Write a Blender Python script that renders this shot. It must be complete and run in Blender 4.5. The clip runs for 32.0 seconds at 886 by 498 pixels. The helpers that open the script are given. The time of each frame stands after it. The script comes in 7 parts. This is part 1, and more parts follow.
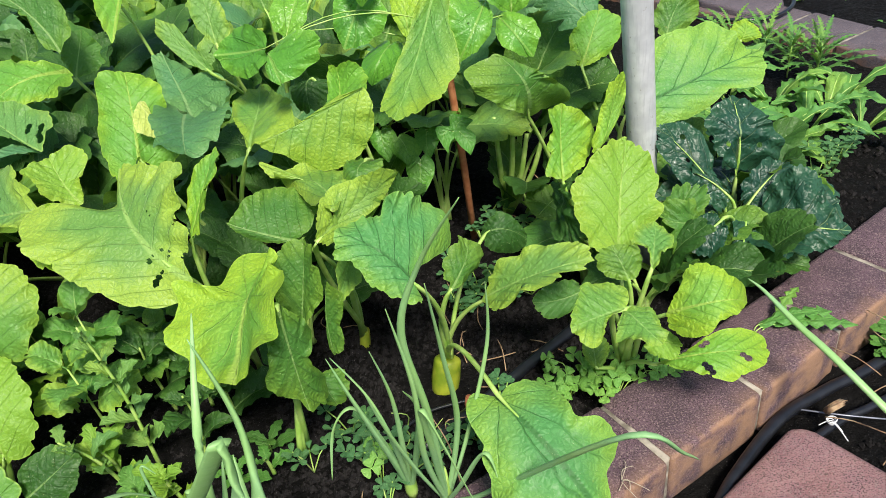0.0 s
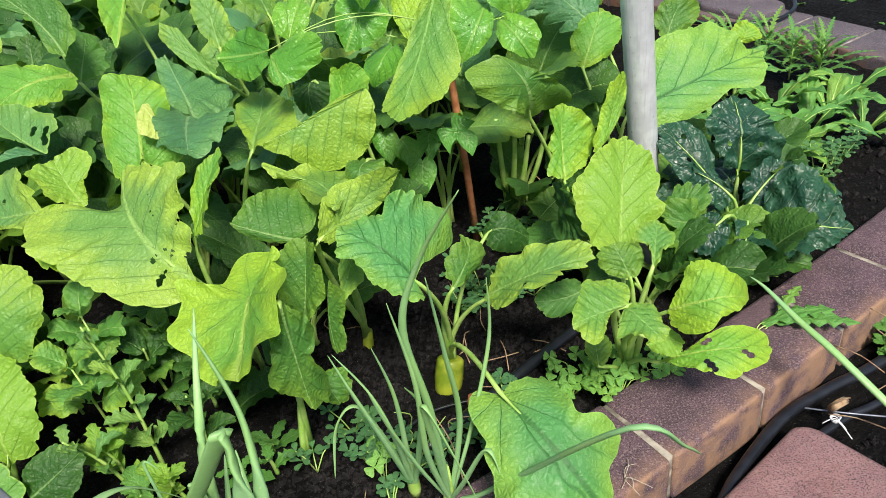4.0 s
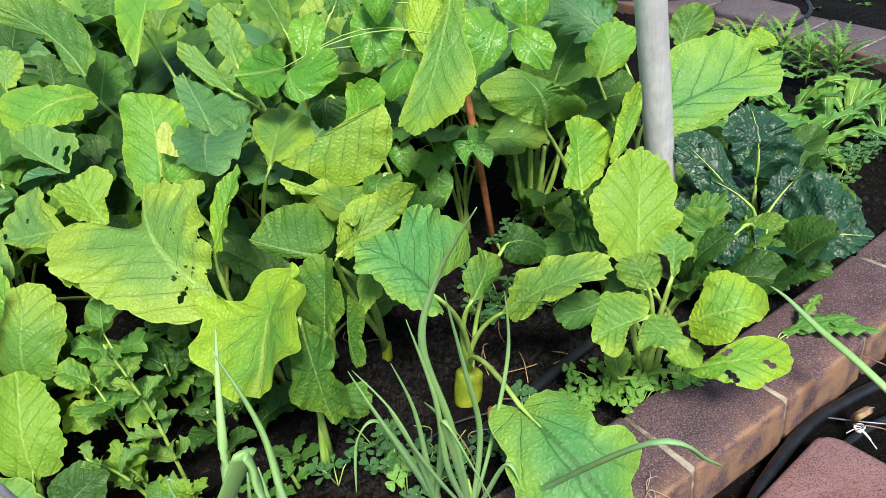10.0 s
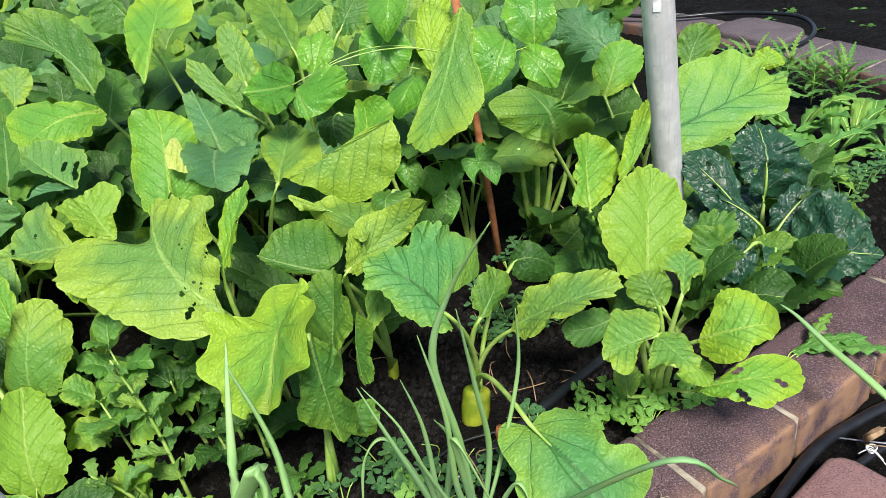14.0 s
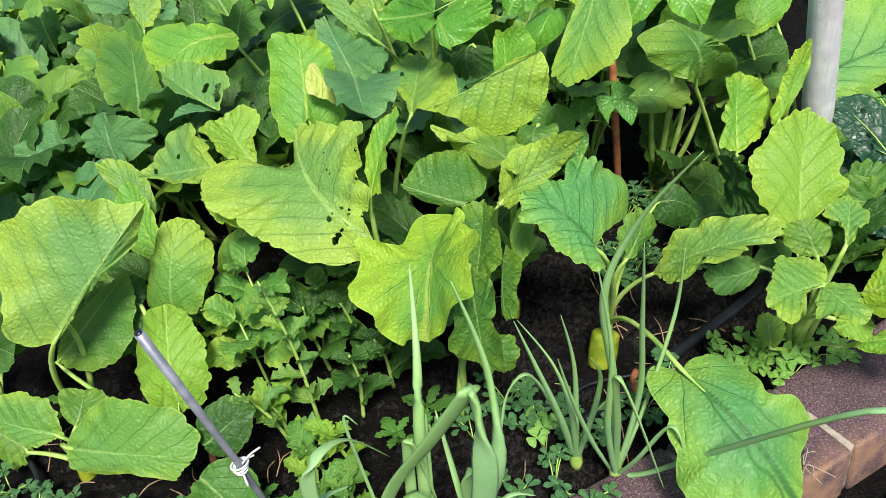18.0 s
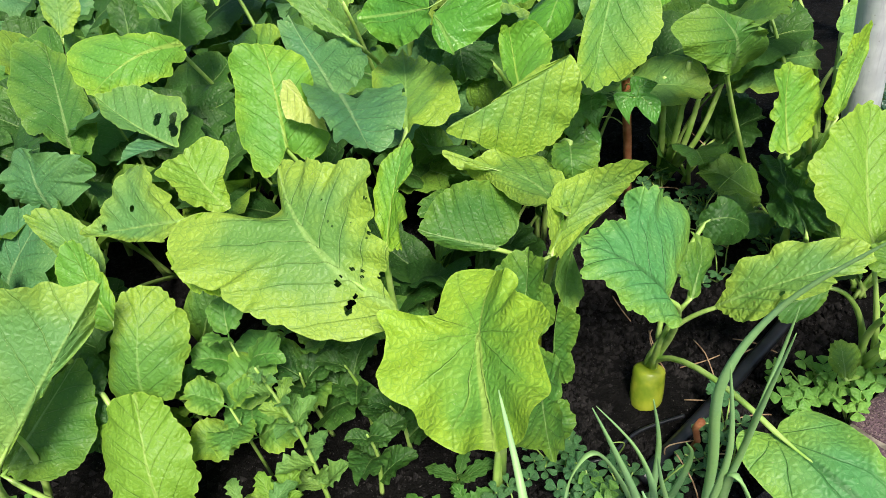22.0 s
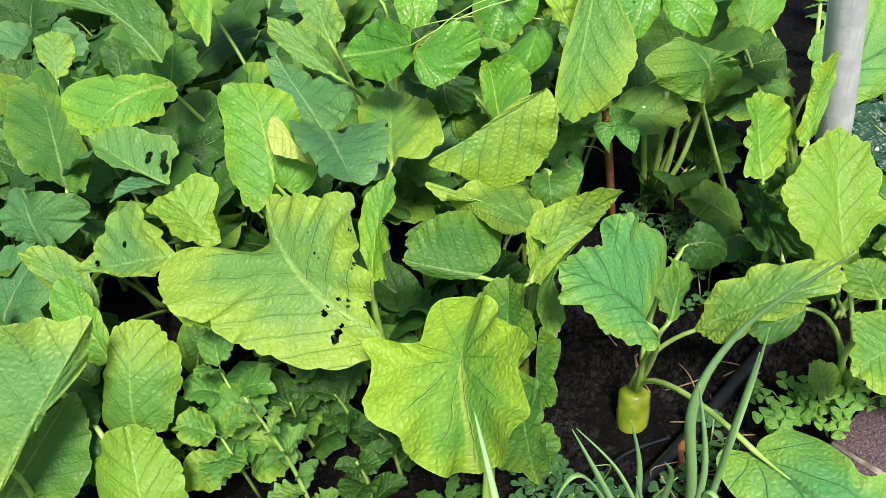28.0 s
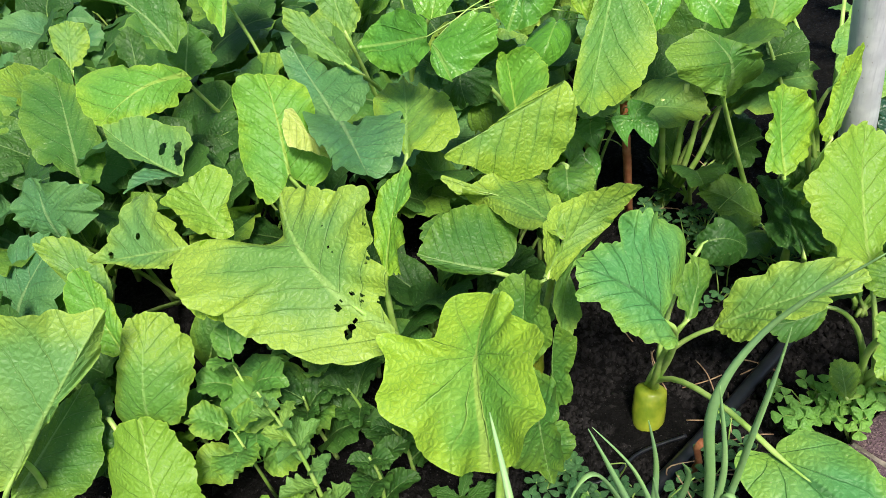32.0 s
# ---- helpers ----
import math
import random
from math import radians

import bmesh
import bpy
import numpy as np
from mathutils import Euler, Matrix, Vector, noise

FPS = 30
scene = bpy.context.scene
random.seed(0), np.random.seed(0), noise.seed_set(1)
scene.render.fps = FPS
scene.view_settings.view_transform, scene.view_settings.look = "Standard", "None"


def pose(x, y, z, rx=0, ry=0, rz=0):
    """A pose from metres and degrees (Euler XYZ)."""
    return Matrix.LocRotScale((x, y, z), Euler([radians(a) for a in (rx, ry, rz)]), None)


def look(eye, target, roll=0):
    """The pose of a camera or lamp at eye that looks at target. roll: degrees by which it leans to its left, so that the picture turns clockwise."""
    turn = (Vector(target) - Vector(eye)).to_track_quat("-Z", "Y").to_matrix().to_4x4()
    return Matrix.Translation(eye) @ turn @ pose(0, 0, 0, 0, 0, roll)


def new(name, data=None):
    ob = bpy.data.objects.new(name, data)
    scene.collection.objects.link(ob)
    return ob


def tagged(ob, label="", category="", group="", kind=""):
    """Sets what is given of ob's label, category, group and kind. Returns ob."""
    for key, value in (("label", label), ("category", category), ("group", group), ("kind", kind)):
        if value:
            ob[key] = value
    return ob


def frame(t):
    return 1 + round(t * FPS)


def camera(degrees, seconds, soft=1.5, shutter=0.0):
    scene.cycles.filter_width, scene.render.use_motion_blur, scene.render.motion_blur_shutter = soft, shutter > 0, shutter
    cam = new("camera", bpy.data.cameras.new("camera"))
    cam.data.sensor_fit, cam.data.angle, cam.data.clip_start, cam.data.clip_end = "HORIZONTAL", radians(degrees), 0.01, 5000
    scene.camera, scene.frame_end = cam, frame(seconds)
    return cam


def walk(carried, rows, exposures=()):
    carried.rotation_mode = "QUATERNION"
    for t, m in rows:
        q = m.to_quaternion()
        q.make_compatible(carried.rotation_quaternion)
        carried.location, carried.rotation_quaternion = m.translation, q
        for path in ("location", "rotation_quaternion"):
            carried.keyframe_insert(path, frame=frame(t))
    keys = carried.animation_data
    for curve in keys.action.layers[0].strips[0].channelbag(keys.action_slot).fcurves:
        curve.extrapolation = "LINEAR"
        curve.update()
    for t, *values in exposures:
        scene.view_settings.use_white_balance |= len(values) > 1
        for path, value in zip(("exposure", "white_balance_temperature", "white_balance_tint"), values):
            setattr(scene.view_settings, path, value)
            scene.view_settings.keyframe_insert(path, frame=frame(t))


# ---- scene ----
cam = camera(58.89, 32.0, soft=0.8)
PATH = [
    (0, (0.197, -1.002, 1.058), (0.202, 0.237, 0.212), -7.43),
    (0.5, (0.197, -1.011, 1.057), (0.201, 0.240, 0.229), -7.37),
    (1, (0.201, -1.021, 1.061), (0.199, 0.237, 0.244), -7.52),
    (1.5, (0.198, -1.028, 1.057), (0.190, 0.234, 0.245), -7.71),
    (2, (0.196, -1.026, 1.059), (0.185, 0.235, 0.246), -7.86),
    (2.5, (0.196, -1.021, 1.056), (0.187, 0.239, 0.241), -7.90),
    (3, (0.199, -1.020, 1.054), (0.192, 0.237, 0.236), -7.97),
    (3.5, (0.203, -1.018, 1.050), (0.200, 0.237, 0.227), -8.01),
    (5.5, (0.181, -1.002, 1.044), (0.179, 0.231, 0.190), -7.57),
    (6, (0.205, -0.997, 1.047), (0.197, 0.237, 0.193), -7.89),
    (6.5, (0.183, -0.999, 1.046), (0.167, 0.234, 0.191), -8.27),
    (7, (0.186, -0.992, 1.050), (0.160, 0.242, 0.197), -8.92),
    (7.5, (0.189, -0.999, 1.052), (0.161, 0.239, 0.205), -9.34),
    (8, (0.200, -1.000, 1.054), (0.169, 0.242, 0.214), -9.73),
    (8.5, (0.206, -1.000, 1.055), (0.183, 0.247, 0.220), -9.59),
    (9, (0.204, -1.005, 1.054), (0.182, 0.246, 0.226), -9.57),
    (9.5, (0.199, -1.010, 1.055), (0.175, 0.245, 0.233), -9.45),
    (10, (0.198, -1.013, 1.057), (0.168, 0.246, 0.242), -9.32),
    (10.5, (0.193, -1.013, 1.056), (0.161, 0.252, 0.250), -9.20),
    (11, (0.190, -1.011, 1.055), (0.155, 0.257, 0.255), -9.14),
    (11.5, (0.191, -1.011, 1.055), (0.154, 0.260, 0.259), -9.24),
    (12, (0.192, -1.011, 1.055), (0.156, 0.263, 0.263), -9.30),
    (12.5, (0.191, -1.012, 1.057), (0.158, 0.263, 0.267), -9.28),
    (13, (0.186, -1.017, 1.055), (0.158, 0.262, 0.271), -9.15),
    (13.5, (0.186, -1.011, 1.051), (0.158, 0.268, 0.268), -9.10),
    (15.5, (0.185, -1.013, 1.054), (0.153, 0.268, 0.274), -8.64),
    (16, (0.182, -1.013, 1.054), (0.138, 0.267, 0.273), -8.52),
    (16.5, (0.173, -1.016, 1.050), (0.122, 0.263, 0.267), -8.07),
    (17, (0.135, -1.021, 1.050), (0.060, 0.246, 0.251), -8.05),
    (17.5, (0.034, -1.045, 1.043), (-0.071, 0.205, 0.219), -8.34),
    (18, (0.040, -1.000, 1.037), (-0.105, 0.228, 0.189), -9.30),
    (18.5, (-0.007, -0.949, 1.021), (-0.176, 0.229, 0.108), -12.07),
    (19, (-0.076, -0.968, 1.010), (-0.163, 0.195, 0.067), -12.64),
    (19.5, (-0.022, -0.858, 1.019), (-0.106, 0.297, 0.066), -13.65),
    (20, (-0.050, -0.760, 1.007), (-0.168, 0.381, 0.040), -14.21),
    (20.5, (-0.096, -0.692, 1.018), (-0.181, 0.454, 0.054), -13.10),
    (21, (-0.109, -0.703, 1.027), (-0.166, 0.456, 0.078), -12.08),
    (21.5, (-0.093, -0.728, 1.034), (-0.130, 0.438, 0.092), -11.05),
    (22, (-0.094, -0.740, 1.037), (-0.118, 0.435, 0.105), -10.36),
    (22.5, (-0.087, -0.742, 1.041), (-0.104, 0.440, 0.118), -9.85),
    (23, (-0.082, -0.744, 1.042), (-0.096, 0.445, 0.127), -9.74),
    (23.5, (-0.086, -0.751, 1.042), (-0.094, 0.441, 0.131), -9.76),
    (24, (-0.084, -0.758, 1.044), (-0.084, 0.437, 0.138), -9.85),
    (24.5, (-0.083, -0.760, 1.051), (-0.079, 0.438, 0.148), -10.06),
    (25, (-0.080, -0.763, 1.051), (-0.073, 0.442, 0.158), -10.28),
    (25.5, (-0.071, -0.760, 1.054), (-0.070, 0.450, 0.167), -10.69),
    (27.5, (-0.074, -0.757, 1.050), (-0.088, 0.450, 0.159), -11.17),
    (28, (-0.075, -0.766, 1.052), (-0.085, 0.442, 0.164), -11.04),
    (28.5, (-0.078, -0.770, 1.057), (-0.085, 0.440, 0.170), -10.85),
    (29, (-0.082, -0.767, 1.053), (-0.089, 0.445, 0.169), -10.77),
    (29.5, (-0.081, -0.766, 1.053), (-0.088, 0.447, 0.170), -10.73),
    (30, (-0.080, -0.766, 1.053), (-0.089, 0.444, 0.166), -10.77),
    (30.5, (-0.077, -0.763, 1.051), (-0.093, 0.446, 0.163), -10.96),
    (31, (-0.079, -0.758, 1.048), (-0.100, 0.449, 0.158), -11.13),
    (31.5, (-0.078, -0.754, 1.048), (-0.109, 0.449, 0.152), -11.27),
    (32, (-0.076, -0.752, 1.048), (-0.115, 0.449, 0.150), -11.41),
]
walk(cam, [(t, look(eye, target, roll)) for t, eye, target, roll in PATH])

# ---- light ----
SUN_ELEVATION, SUN_TURN = radians(52), radians(168)
world = bpy.data.worlds.new("sky")
scene.world = world
world.use_nodes = True
wt = world.node_tree
sky = wt.nodes.new("ShaderNodeTexSky")
sky.sky_type, sky.sun_disc = "NISHITA", False
sky.sun_elevation, sky.sun_rotation = SUN_ELEVATION, SUN_TURN
wt.links.new(sky.outputs[0], wt.nodes["Background"].inputs[0])
wt.nodes["Background"].inputs[1].default_value = 0.09
sun = new("sun", bpy.data.lights.new("sun", "SUN"))
sun.data.energy, sun.data.angle, sun.data.color = 3.95, radians(13), (1.0, 0.94, 0.80)
sun_way = Vector((math.sin(SUN_TURN) * math.cos(SUN_ELEVATION), math.cos(SUN_TURN) * math.cos(SUN_ELEVATION), math.sin(SUN_ELEVATION)))
sun.matrix_world = look(sun_way * 10, (0, 0, 0))
scene.view_settings.exposure = 0.78


# ---- materials ----
class Nodes:
    """Short hand for building node materials."""

    def __init__(self, name):
        self.m = bpy.data.materials.new(name)
        self.m.use_nodes = True
        self.t = self.m.node_tree
        self.bsdf = self.t.nodes["Principled BSDF"]
        self.out = self.t.nodes["Material Output"]

    def n(self, kind, **inputs):
        node = self.t.nodes.new("ShaderNode" + kind)
        for key, value in inputs.items():
            self.put(node, int(key[1:]) if key[0] == "i" and key[1:].isdigit() else key, value)
        return node

    def put(self, node, key, value):
        if isinstance(value, bpy.types.NodeSocket):
            self.t.links.new(value, node.inputs[key])
        else:
            node.inputs[key].default_value = value

    def math(self, op, a, b=0.0, c=0.0):
        node = self.t.nodes.new("ShaderNodeMath")
        node.operation = op
        for k, v in enumerate((a, b, c)):
            self.put(node, k, v)
        return node.outputs[0]

    def mix(self, fac, a, b):
        node = self.t.nodes.new("ShaderNodeMix")
        node.data_type = "RGBA"
        self.put(node, 0, fac), self.put(node, 6, a), self.put(node, 7, b)
        return node.outputs[2]

    def ramp(self, value, lo, hi, a=0.0, b=1.0):
        node = self.t.nodes.new("ShaderNodeMapRange")
        node.interpolation_type = "SMOOTHSTEP"
        for k, v in enumerate((value, lo, hi, a, b)):
            self.put(node, k, v)
        return node.outputs[0]

    def noise(self, scale, detail=3.0, vector=None):
        node = self.t.nodes.new("ShaderNodeTexNoise")
        node.inputs["Scale"].default_value, node.inputs["Detail"].default_value = scale, detail
        self.t.links.new(vector or self.place(), node.inputs["Vector"])
        return node.outputs["Fac"]

    def place(self):
        return self.t.nodes.new("ShaderNodeNewGeometry").outputs["Position"]

    def bump(self, height, strength, distance):
        node = self.t.nodes.new("ShaderNodeBump")
        self.put(node, "Height", height)
        node.inputs["Strength"].default_value, node.inputs["Distance"].default_value = strength, distance
        self.t.links.new(node.outputs[0], self.bsdf.inputs["Normal"])
        return node.outputs[0]

    def set(self, **values):
        for key, value in values.items():
            self.put(self.bsdf, key.replace("_", " "), value)
        return self


def rgba(r, g, b):
    return (r, g, b, 1.0)


def leaf_material(name, green, warm, vein, rough=0.54, veins=6.0, relief=0.72, glow=0.28, mottle=0.5, net_scale=110.0, net_tint=0.34, ribbing=0.08, speck=0.35, ridge_tint=0.42, cool=0.32, pucker=0.17, groove=0.09):
    """A leaf: blade colour that drifts to a lighter one, pale veins off the midrib with a net between them, groove
    shade in the colour, puckered relief, light shining through.
    """
    k = Nodes(name)
    light = (warm[0] * 0.92, warm[1] * 0.96, warm[2])
    uv = k.n("UVMap").outputs[0]
    xyz = k.n("SeparateXYZ", i0=uv)
    along, across = xyz.outputs[0], xyz.outputs[1]
    rnd = k.n("ObjectInfo").outputs["Random"]
    wob = k.noise(14.0, 2.0)
    side = k.math("MULTIPLY", k.math("ABSOLUTE", k.math("SUBTRACT", across, 0.5)), 2.0)
    lean = k.math("MULTIPLY", k.math("POWER", side, 0.85), 0.42)
    bent = k.math("ADD", k.math("SUBTRACT", along, lean), k.math("MULTIPLY", k.math("SUBTRACT", wob, 0.5), 0.10))
    bent = k.math("ADD", bent, k.math("MULTIPLY", k.ramp(across, 0.49, 0.51), 0.07))
    near = k.math("ABSOLUTE", k.math("SUBTRACT", k.math("FRACT", k.math("MULTIPLY", bent, veins)), 0.5))
    ridge = k.math("MULTIPLY", k.ramp(near, 0.0, 0.042, 1.0, 0.0), k.ramp(side, 0.25, 0.95, 1.0, 0.15))
    twig = k.math("ABSOLUTE", k.math("SUBTRACT", k.math("FRACT", k.math("ADD", k.math("MULTIPLY", bent, veins * 3.0), k.math("MULTIPLY", k.noise(55.0, 2.0), 1.6))), 0.5))
    twig = k.math("MULTIPLY", k.ramp(twig, 0.0, 0.16, 1.0, 0.0), k.ramp(side, 0.1, 0.5, 0.0, 1.0))
    wide = k.math("ADD", k.math("MULTIPLY", k.ramp(along, 0.0, 0.9, 1.0, 0.0), 0.045), 0.014)
    rib = k.ramp(k.math("DIVIDE", side, wide), 0.4, 1.0, 1.0, 0.0)
    warp = k.n("VectorMath", i0=k.place())
    wn = k.n("TexNoise", Scale=40.0)
    k.t.links.new(k.place(), wn.inputs["Vector"])
    warp.operation = "ADD"
    shift = k.n("VectorMath", i0=wn.outputs["Color"])
    shift.operation = "SCALE"
    shift.inputs["Scale"].default_value = 0.007
    k.t.links.new(shift.outputs[0], warp.inputs[1])
    net = k.n("TexVoronoi", Scale=net_scale)
    net.feature = "DISTANCE_TO_EDGE"
    k.t.links.new(warp.outputs[0], net.inputs["Vector"])
    fine = k.n("TexVoronoi", Scale=net_scale * 3.1)
    fine.feature = "DISTANCE_TO_EDGE"
    k.t.links.new(warp.outputs[0], fine.inputs["Vector"])
    net_line = k.ramp(net.outputs["Distance"], 0.0, 0.08, 1.0, 0.0)
    fine_line = k.ramp(fine.outputs["Distance"], 0.0, 0.2, 1.0, 0.0)
    rim = k.n("Attribute")
    rim.attribute_name = "margin"
    outer = k.ramp(rim.outputs["Fac"], 0.45, 1.0)
    between = k.math("MULTIPLY", k.ramp(near, 0.02, 0.34), k.ramp(side, 0.03, 0.3))
    patch = k.math("ADD", k.noise(7.0, 4.0), k.math("MULTIPLY", k.math("SUBTRACT", rnd, 0.5), 0.3))
    patch = k.math("ADD", patch, k.math("ADD", k.math("MULTIPLY", between, 0.05), k.math("MULTIPLY", outer, 0.20)))
    col = k.mix(k.math("MULTIPLY", k.ramp(patch, 0.44, 0.84), min(1.0, mottle * 1.9)), rgba(*green), rgba(*light))
    col = k.mix(k.math("MULTIPLY", k.ramp(k.noise(30.0, 4.0), 0.45, 0.75), 0.16), col, rgba(green[0] * 0.6, green[1] * 0.72, green[2] * 0.8))
    # bluish patches: sheen of the sky mixed into the blade colour
    cooled = k.math("MULTIPLY", k.ramp(k.math("SUBTRACT", k.noise(6.0, 2.0), k.math("MULTIPLY", outer, 0.12)), 0.42, 0.6), cool)
    col = k.mix(cooled, col, rgba(green[0] * 0.78, green[1] * 0.92, green[2] * 1.7))
    # darker green along net and veins, including the shade in their grooves
    deep_shade = rgba(green[0] * 0.45, green[1] * 0.6, green[2] * 0.7)
    col = k.mix(k.math("MULTIPLY", fine_line, net_tint * 0.5), col, deep_shade)
    col = k.mix(k.math("MULTIPLY", net_line, net_tint * 1.1), col, deep_shade)
    col = k.mix(k.math("MULTIPLY", twig, 0.13), col, deep_shade)
    flank = k.math("MULTIPLY", k.ramp(near, 0.03, 0.2, 1.0, 0.0), k.ramp(side, 0.5, 1.0, 1.0, 0.2))
    col = k.mix(k.math("MULTIPLY", flank, 0.12), col, deep_shade)
    col = k.mix(k.math("MULTIPLY", ridge, groove), col, deep_shade)
    col = k.mix(k.math("MULTIPLY", k.math("MULTIPLY", ridge, k.ramp(side, 0.05, 0.5, 1.0, 0.1)), ridge_tint), col, rgba(*vein))
    col = k.mix(k.math("MULTIPLY", rib, 0.4 + ridge_tint * 0.6), col, rgba(*vein))
    hem = k.ramp(rim.outputs["Fac"], 0.972, 0.985)
    col = k.mix(k.math("MULTIPLY", hem, 0.35), col, rgba(light[0] * 1.15, light[1] * 1.12, light[2] * 1.6))
    # pale dots for water drops, with their glint put in the colour
    specks = k.ramp(k.noise(380.0, 1.0), 0.70, 0.76)
    col = k.mix(k.math("MULTIPLY", specks, speck), col, rgba(0.55, 0.62, 0.3))
    blots = k.ramp(k.noise(55.0, 2.0), 0.74, 0.79)
    col = k.mix(k.math("MULTIPLY", blots, 0.35), col, rgba(0.30, 0.27, 0.05))
    swell = k.math("SUBTRACT", k.math("ADD", k.math("MULTIPLY", k.noise(18.0, 2.0), 0.48), k.math("ADD", k.math("MULTIPLY", k.noise(55.0, 2.0), 0.16), k.math("MULTIPLY", k.noise(170.0, 2.0), 0.07))), k.math("MULTIPLY", ridge, 0.22))
    swell = k.math("SUBTRACT", swell, k.math("MULTIPLY", k.ramp(near, 0.0, 0.5, 1.0, 0.0), ribbing))
    swell = k.math("SUBTRACT", swell, k.math("MULTIPLY", k.ramp(net.outputs["Distance"], 0.0, 0.5, 1.0, 0.0), pucker))
    swell = k.math("SUBTRACT", swell, k.math("MULTIPLY", twig, 0.03))
    norm = k.bump(swell, relief, 0.009)
    k.set(Base_Color=col, Roughness=k.ramp(k.noise(70.0, 2.0), 0.2, 0.8, rough - 0.1, rough + 0.14), Specular_IOR_Level=0.4)
    thin = k.n("BsdfTranslucent", Normal=norm)
    k.put(thin, "Color", k.mix(0.5, col, rgba(light[0] * 1.3, light[1] * 1.25, light[2] * 0.6)))
    both = k.n("MixShader", i0=glow)
    k.t.links.new(k.bsdf.outputs[0], both.inputs[1])
    k.t.links.new(thin.outputs[0], both.inputs[2])
    k.t.links.new(both.outputs[0], k.out.inputs[0])
    return k.m


VEIN = (0.36, 0.52, 0.17)
LEAF = {
    "pale": leaf_material("radish_leaf_pale", (0.145, 0.31, 0.062), (0.37, 0.51, 0.056), (0.31, 0.49, 0.13), cool=0.42),
    "yellow": leaf_material("radish_leaf_yellow", (0.15, 0.365, 0.04), (0.36, 0.53, 0.036), (0.38, 0.53, 0.10), cool=0.42),
    "fresh": leaf_material("radish_leaf_fresh", (0.13, 0.305, 0.05), (0.33, 0.475, 0.044), (0.27, 0.46, 0.12)),
    "green": leaf_material("radish_leaf_green", (0.072, 0.20, 0.030), (0.19, 0.33, 0.035), (0.28, 0.44, 0.14), cool=0.25),
    # darker copy of the leaf colour, for leaves that lie in shade
    "dark": leaf_material("radish_leaf_shaded", (0.032, 0.105, 0.016), (0.07, 0.17, 0.025), (0.2, 0.34, 0.1), cool=0.12),
    "blue": leaf_material("radish_leaf_bluish", (0.095, 0.25, 0.08), (0.155, 0.32, 0.09), (0.27, 0.43, 0.17), rough=0.52, cool=0.3),
    "lime": leaf_material("radish_leaf_lime", (0.21, 0.39, 0.04), (0.36, 0.50, 0.05), (0.36, 0.52, 0.12), cool=0.15),
    "mid": leaf_material("radish_leaf_mid", (0.10, 0.31, 0.072), (0.28, 0.48, 0.065), (0.05, 0.17, 0.045), veins=5, ridge_tint=0.8),
    "tatsoi": leaf_material("dark_green_leaf", (0.010, 0.046, 0.025), (0.024, 0.08, 0.037), (0.24, 0.34, 0.15), rough=0.38, veins=4, relief=0.8, glow=0.05, net_scale=85.0, net_tint=0.1, speck=0.0, ridge_tint=0.5, pucker=0.22, cool=0.2),
    "bean": leaf_material("bean_leaf", (0.10, 0.30, 0.035), (0.20, 0.43, 0.045), (0.27, 0.46, 0.10), rough=0.36, veins=5, relief=0.7, pucker=0.14, speck=0.06),
    "onion": leaf_material("onion_leaf", (0.26, 0.46, 0.16), (0.38, 0.58, 0.21), (0.34, 0.47, 0.22), rough=0.42, veins=0.1, relief=0.1, glow=0.12, net_tint=0.03),
    "herb": leaf_material("herb_leaf", (0.095, 0.26, 0.04), (0.18, 0.36, 0.06), VEIN, veins=4, groove=0.1, ribbing=0.06, ridge_tint=0.25),
    "salad": leaf_material("salad_leaf", (0.12, 0.31, 0.06), (0.27, 0.45, 0.07), (0.34, 0.5, 0.16), veins=3, groove=0.06, ribbing=0.04, ridge_tint=0.12),
    "dry": leaf_material("dry_leaf_edge", (0.46, 0.54, 0.12), (0.66, 0.68, 0.20), (0.6, 0.64, 0.25), cool=0.0, groove=0.1),
    "clover": leaf_material("clover_leaf", (0.165, 0.37, 0.055), (0.28, 0.50, 0.075), (0.2, 0.36, 0.1), veins=2, groove=0.05, ribbing=0.03, ridge_tint=0.2),
}


def stalk_material(name, a, b, rough=0.4):
    k = Nodes(name)
    col = k.mix(k.ramp(k.noise(35.0, 3.0), 0.3, 0.7), rgba(*a), rgba(*b))
    k.bump(k.noise(220.0, 2.0), 0.25, 0.002)
    return k.set(Base_Color=col, Roughness=rough, Subsurface_Weight=0.15, Subsurface_Radius=(0.004, 0.006, 0.002)).m


STALK = stalk_material("leaf_stalk", (0.25, 0.43, 0.075), (0.41, 0.56, 0.16))
ROOT = stalk_material("green_radish_skin", (0.13, 0.20, 0.012), (0.29, 0.33, 0.03), 0.35)


def soil_material(name, gain):
    k = Nodes(name)
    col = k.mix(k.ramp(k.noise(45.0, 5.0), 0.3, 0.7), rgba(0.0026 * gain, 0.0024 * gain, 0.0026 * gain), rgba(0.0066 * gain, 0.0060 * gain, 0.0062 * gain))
    col = k.mix(k.ramp(k.noise(330.0, 2.0), 0.68, 0.73), col, rgba(0.11, 0.10, 0.10))
    k.bump(k.math("ADD", k.noise(60.0, 6.0), k.math("MULTIPLY", k.noise(300.0, 4.0), 0.4)), 1.0, 0.02)
    return k.set(Base_Color=col, Roughness=k.ramp(k.noise(120.0, 2.0), 0.45, 0.7, 0.92, 0.6), Specular_IOR_Level=0.12).m


# dark soil, its colour taken near black to deepen shadows between plants
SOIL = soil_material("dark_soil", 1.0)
CLOD = soil_material("soil_clods", 4.0)


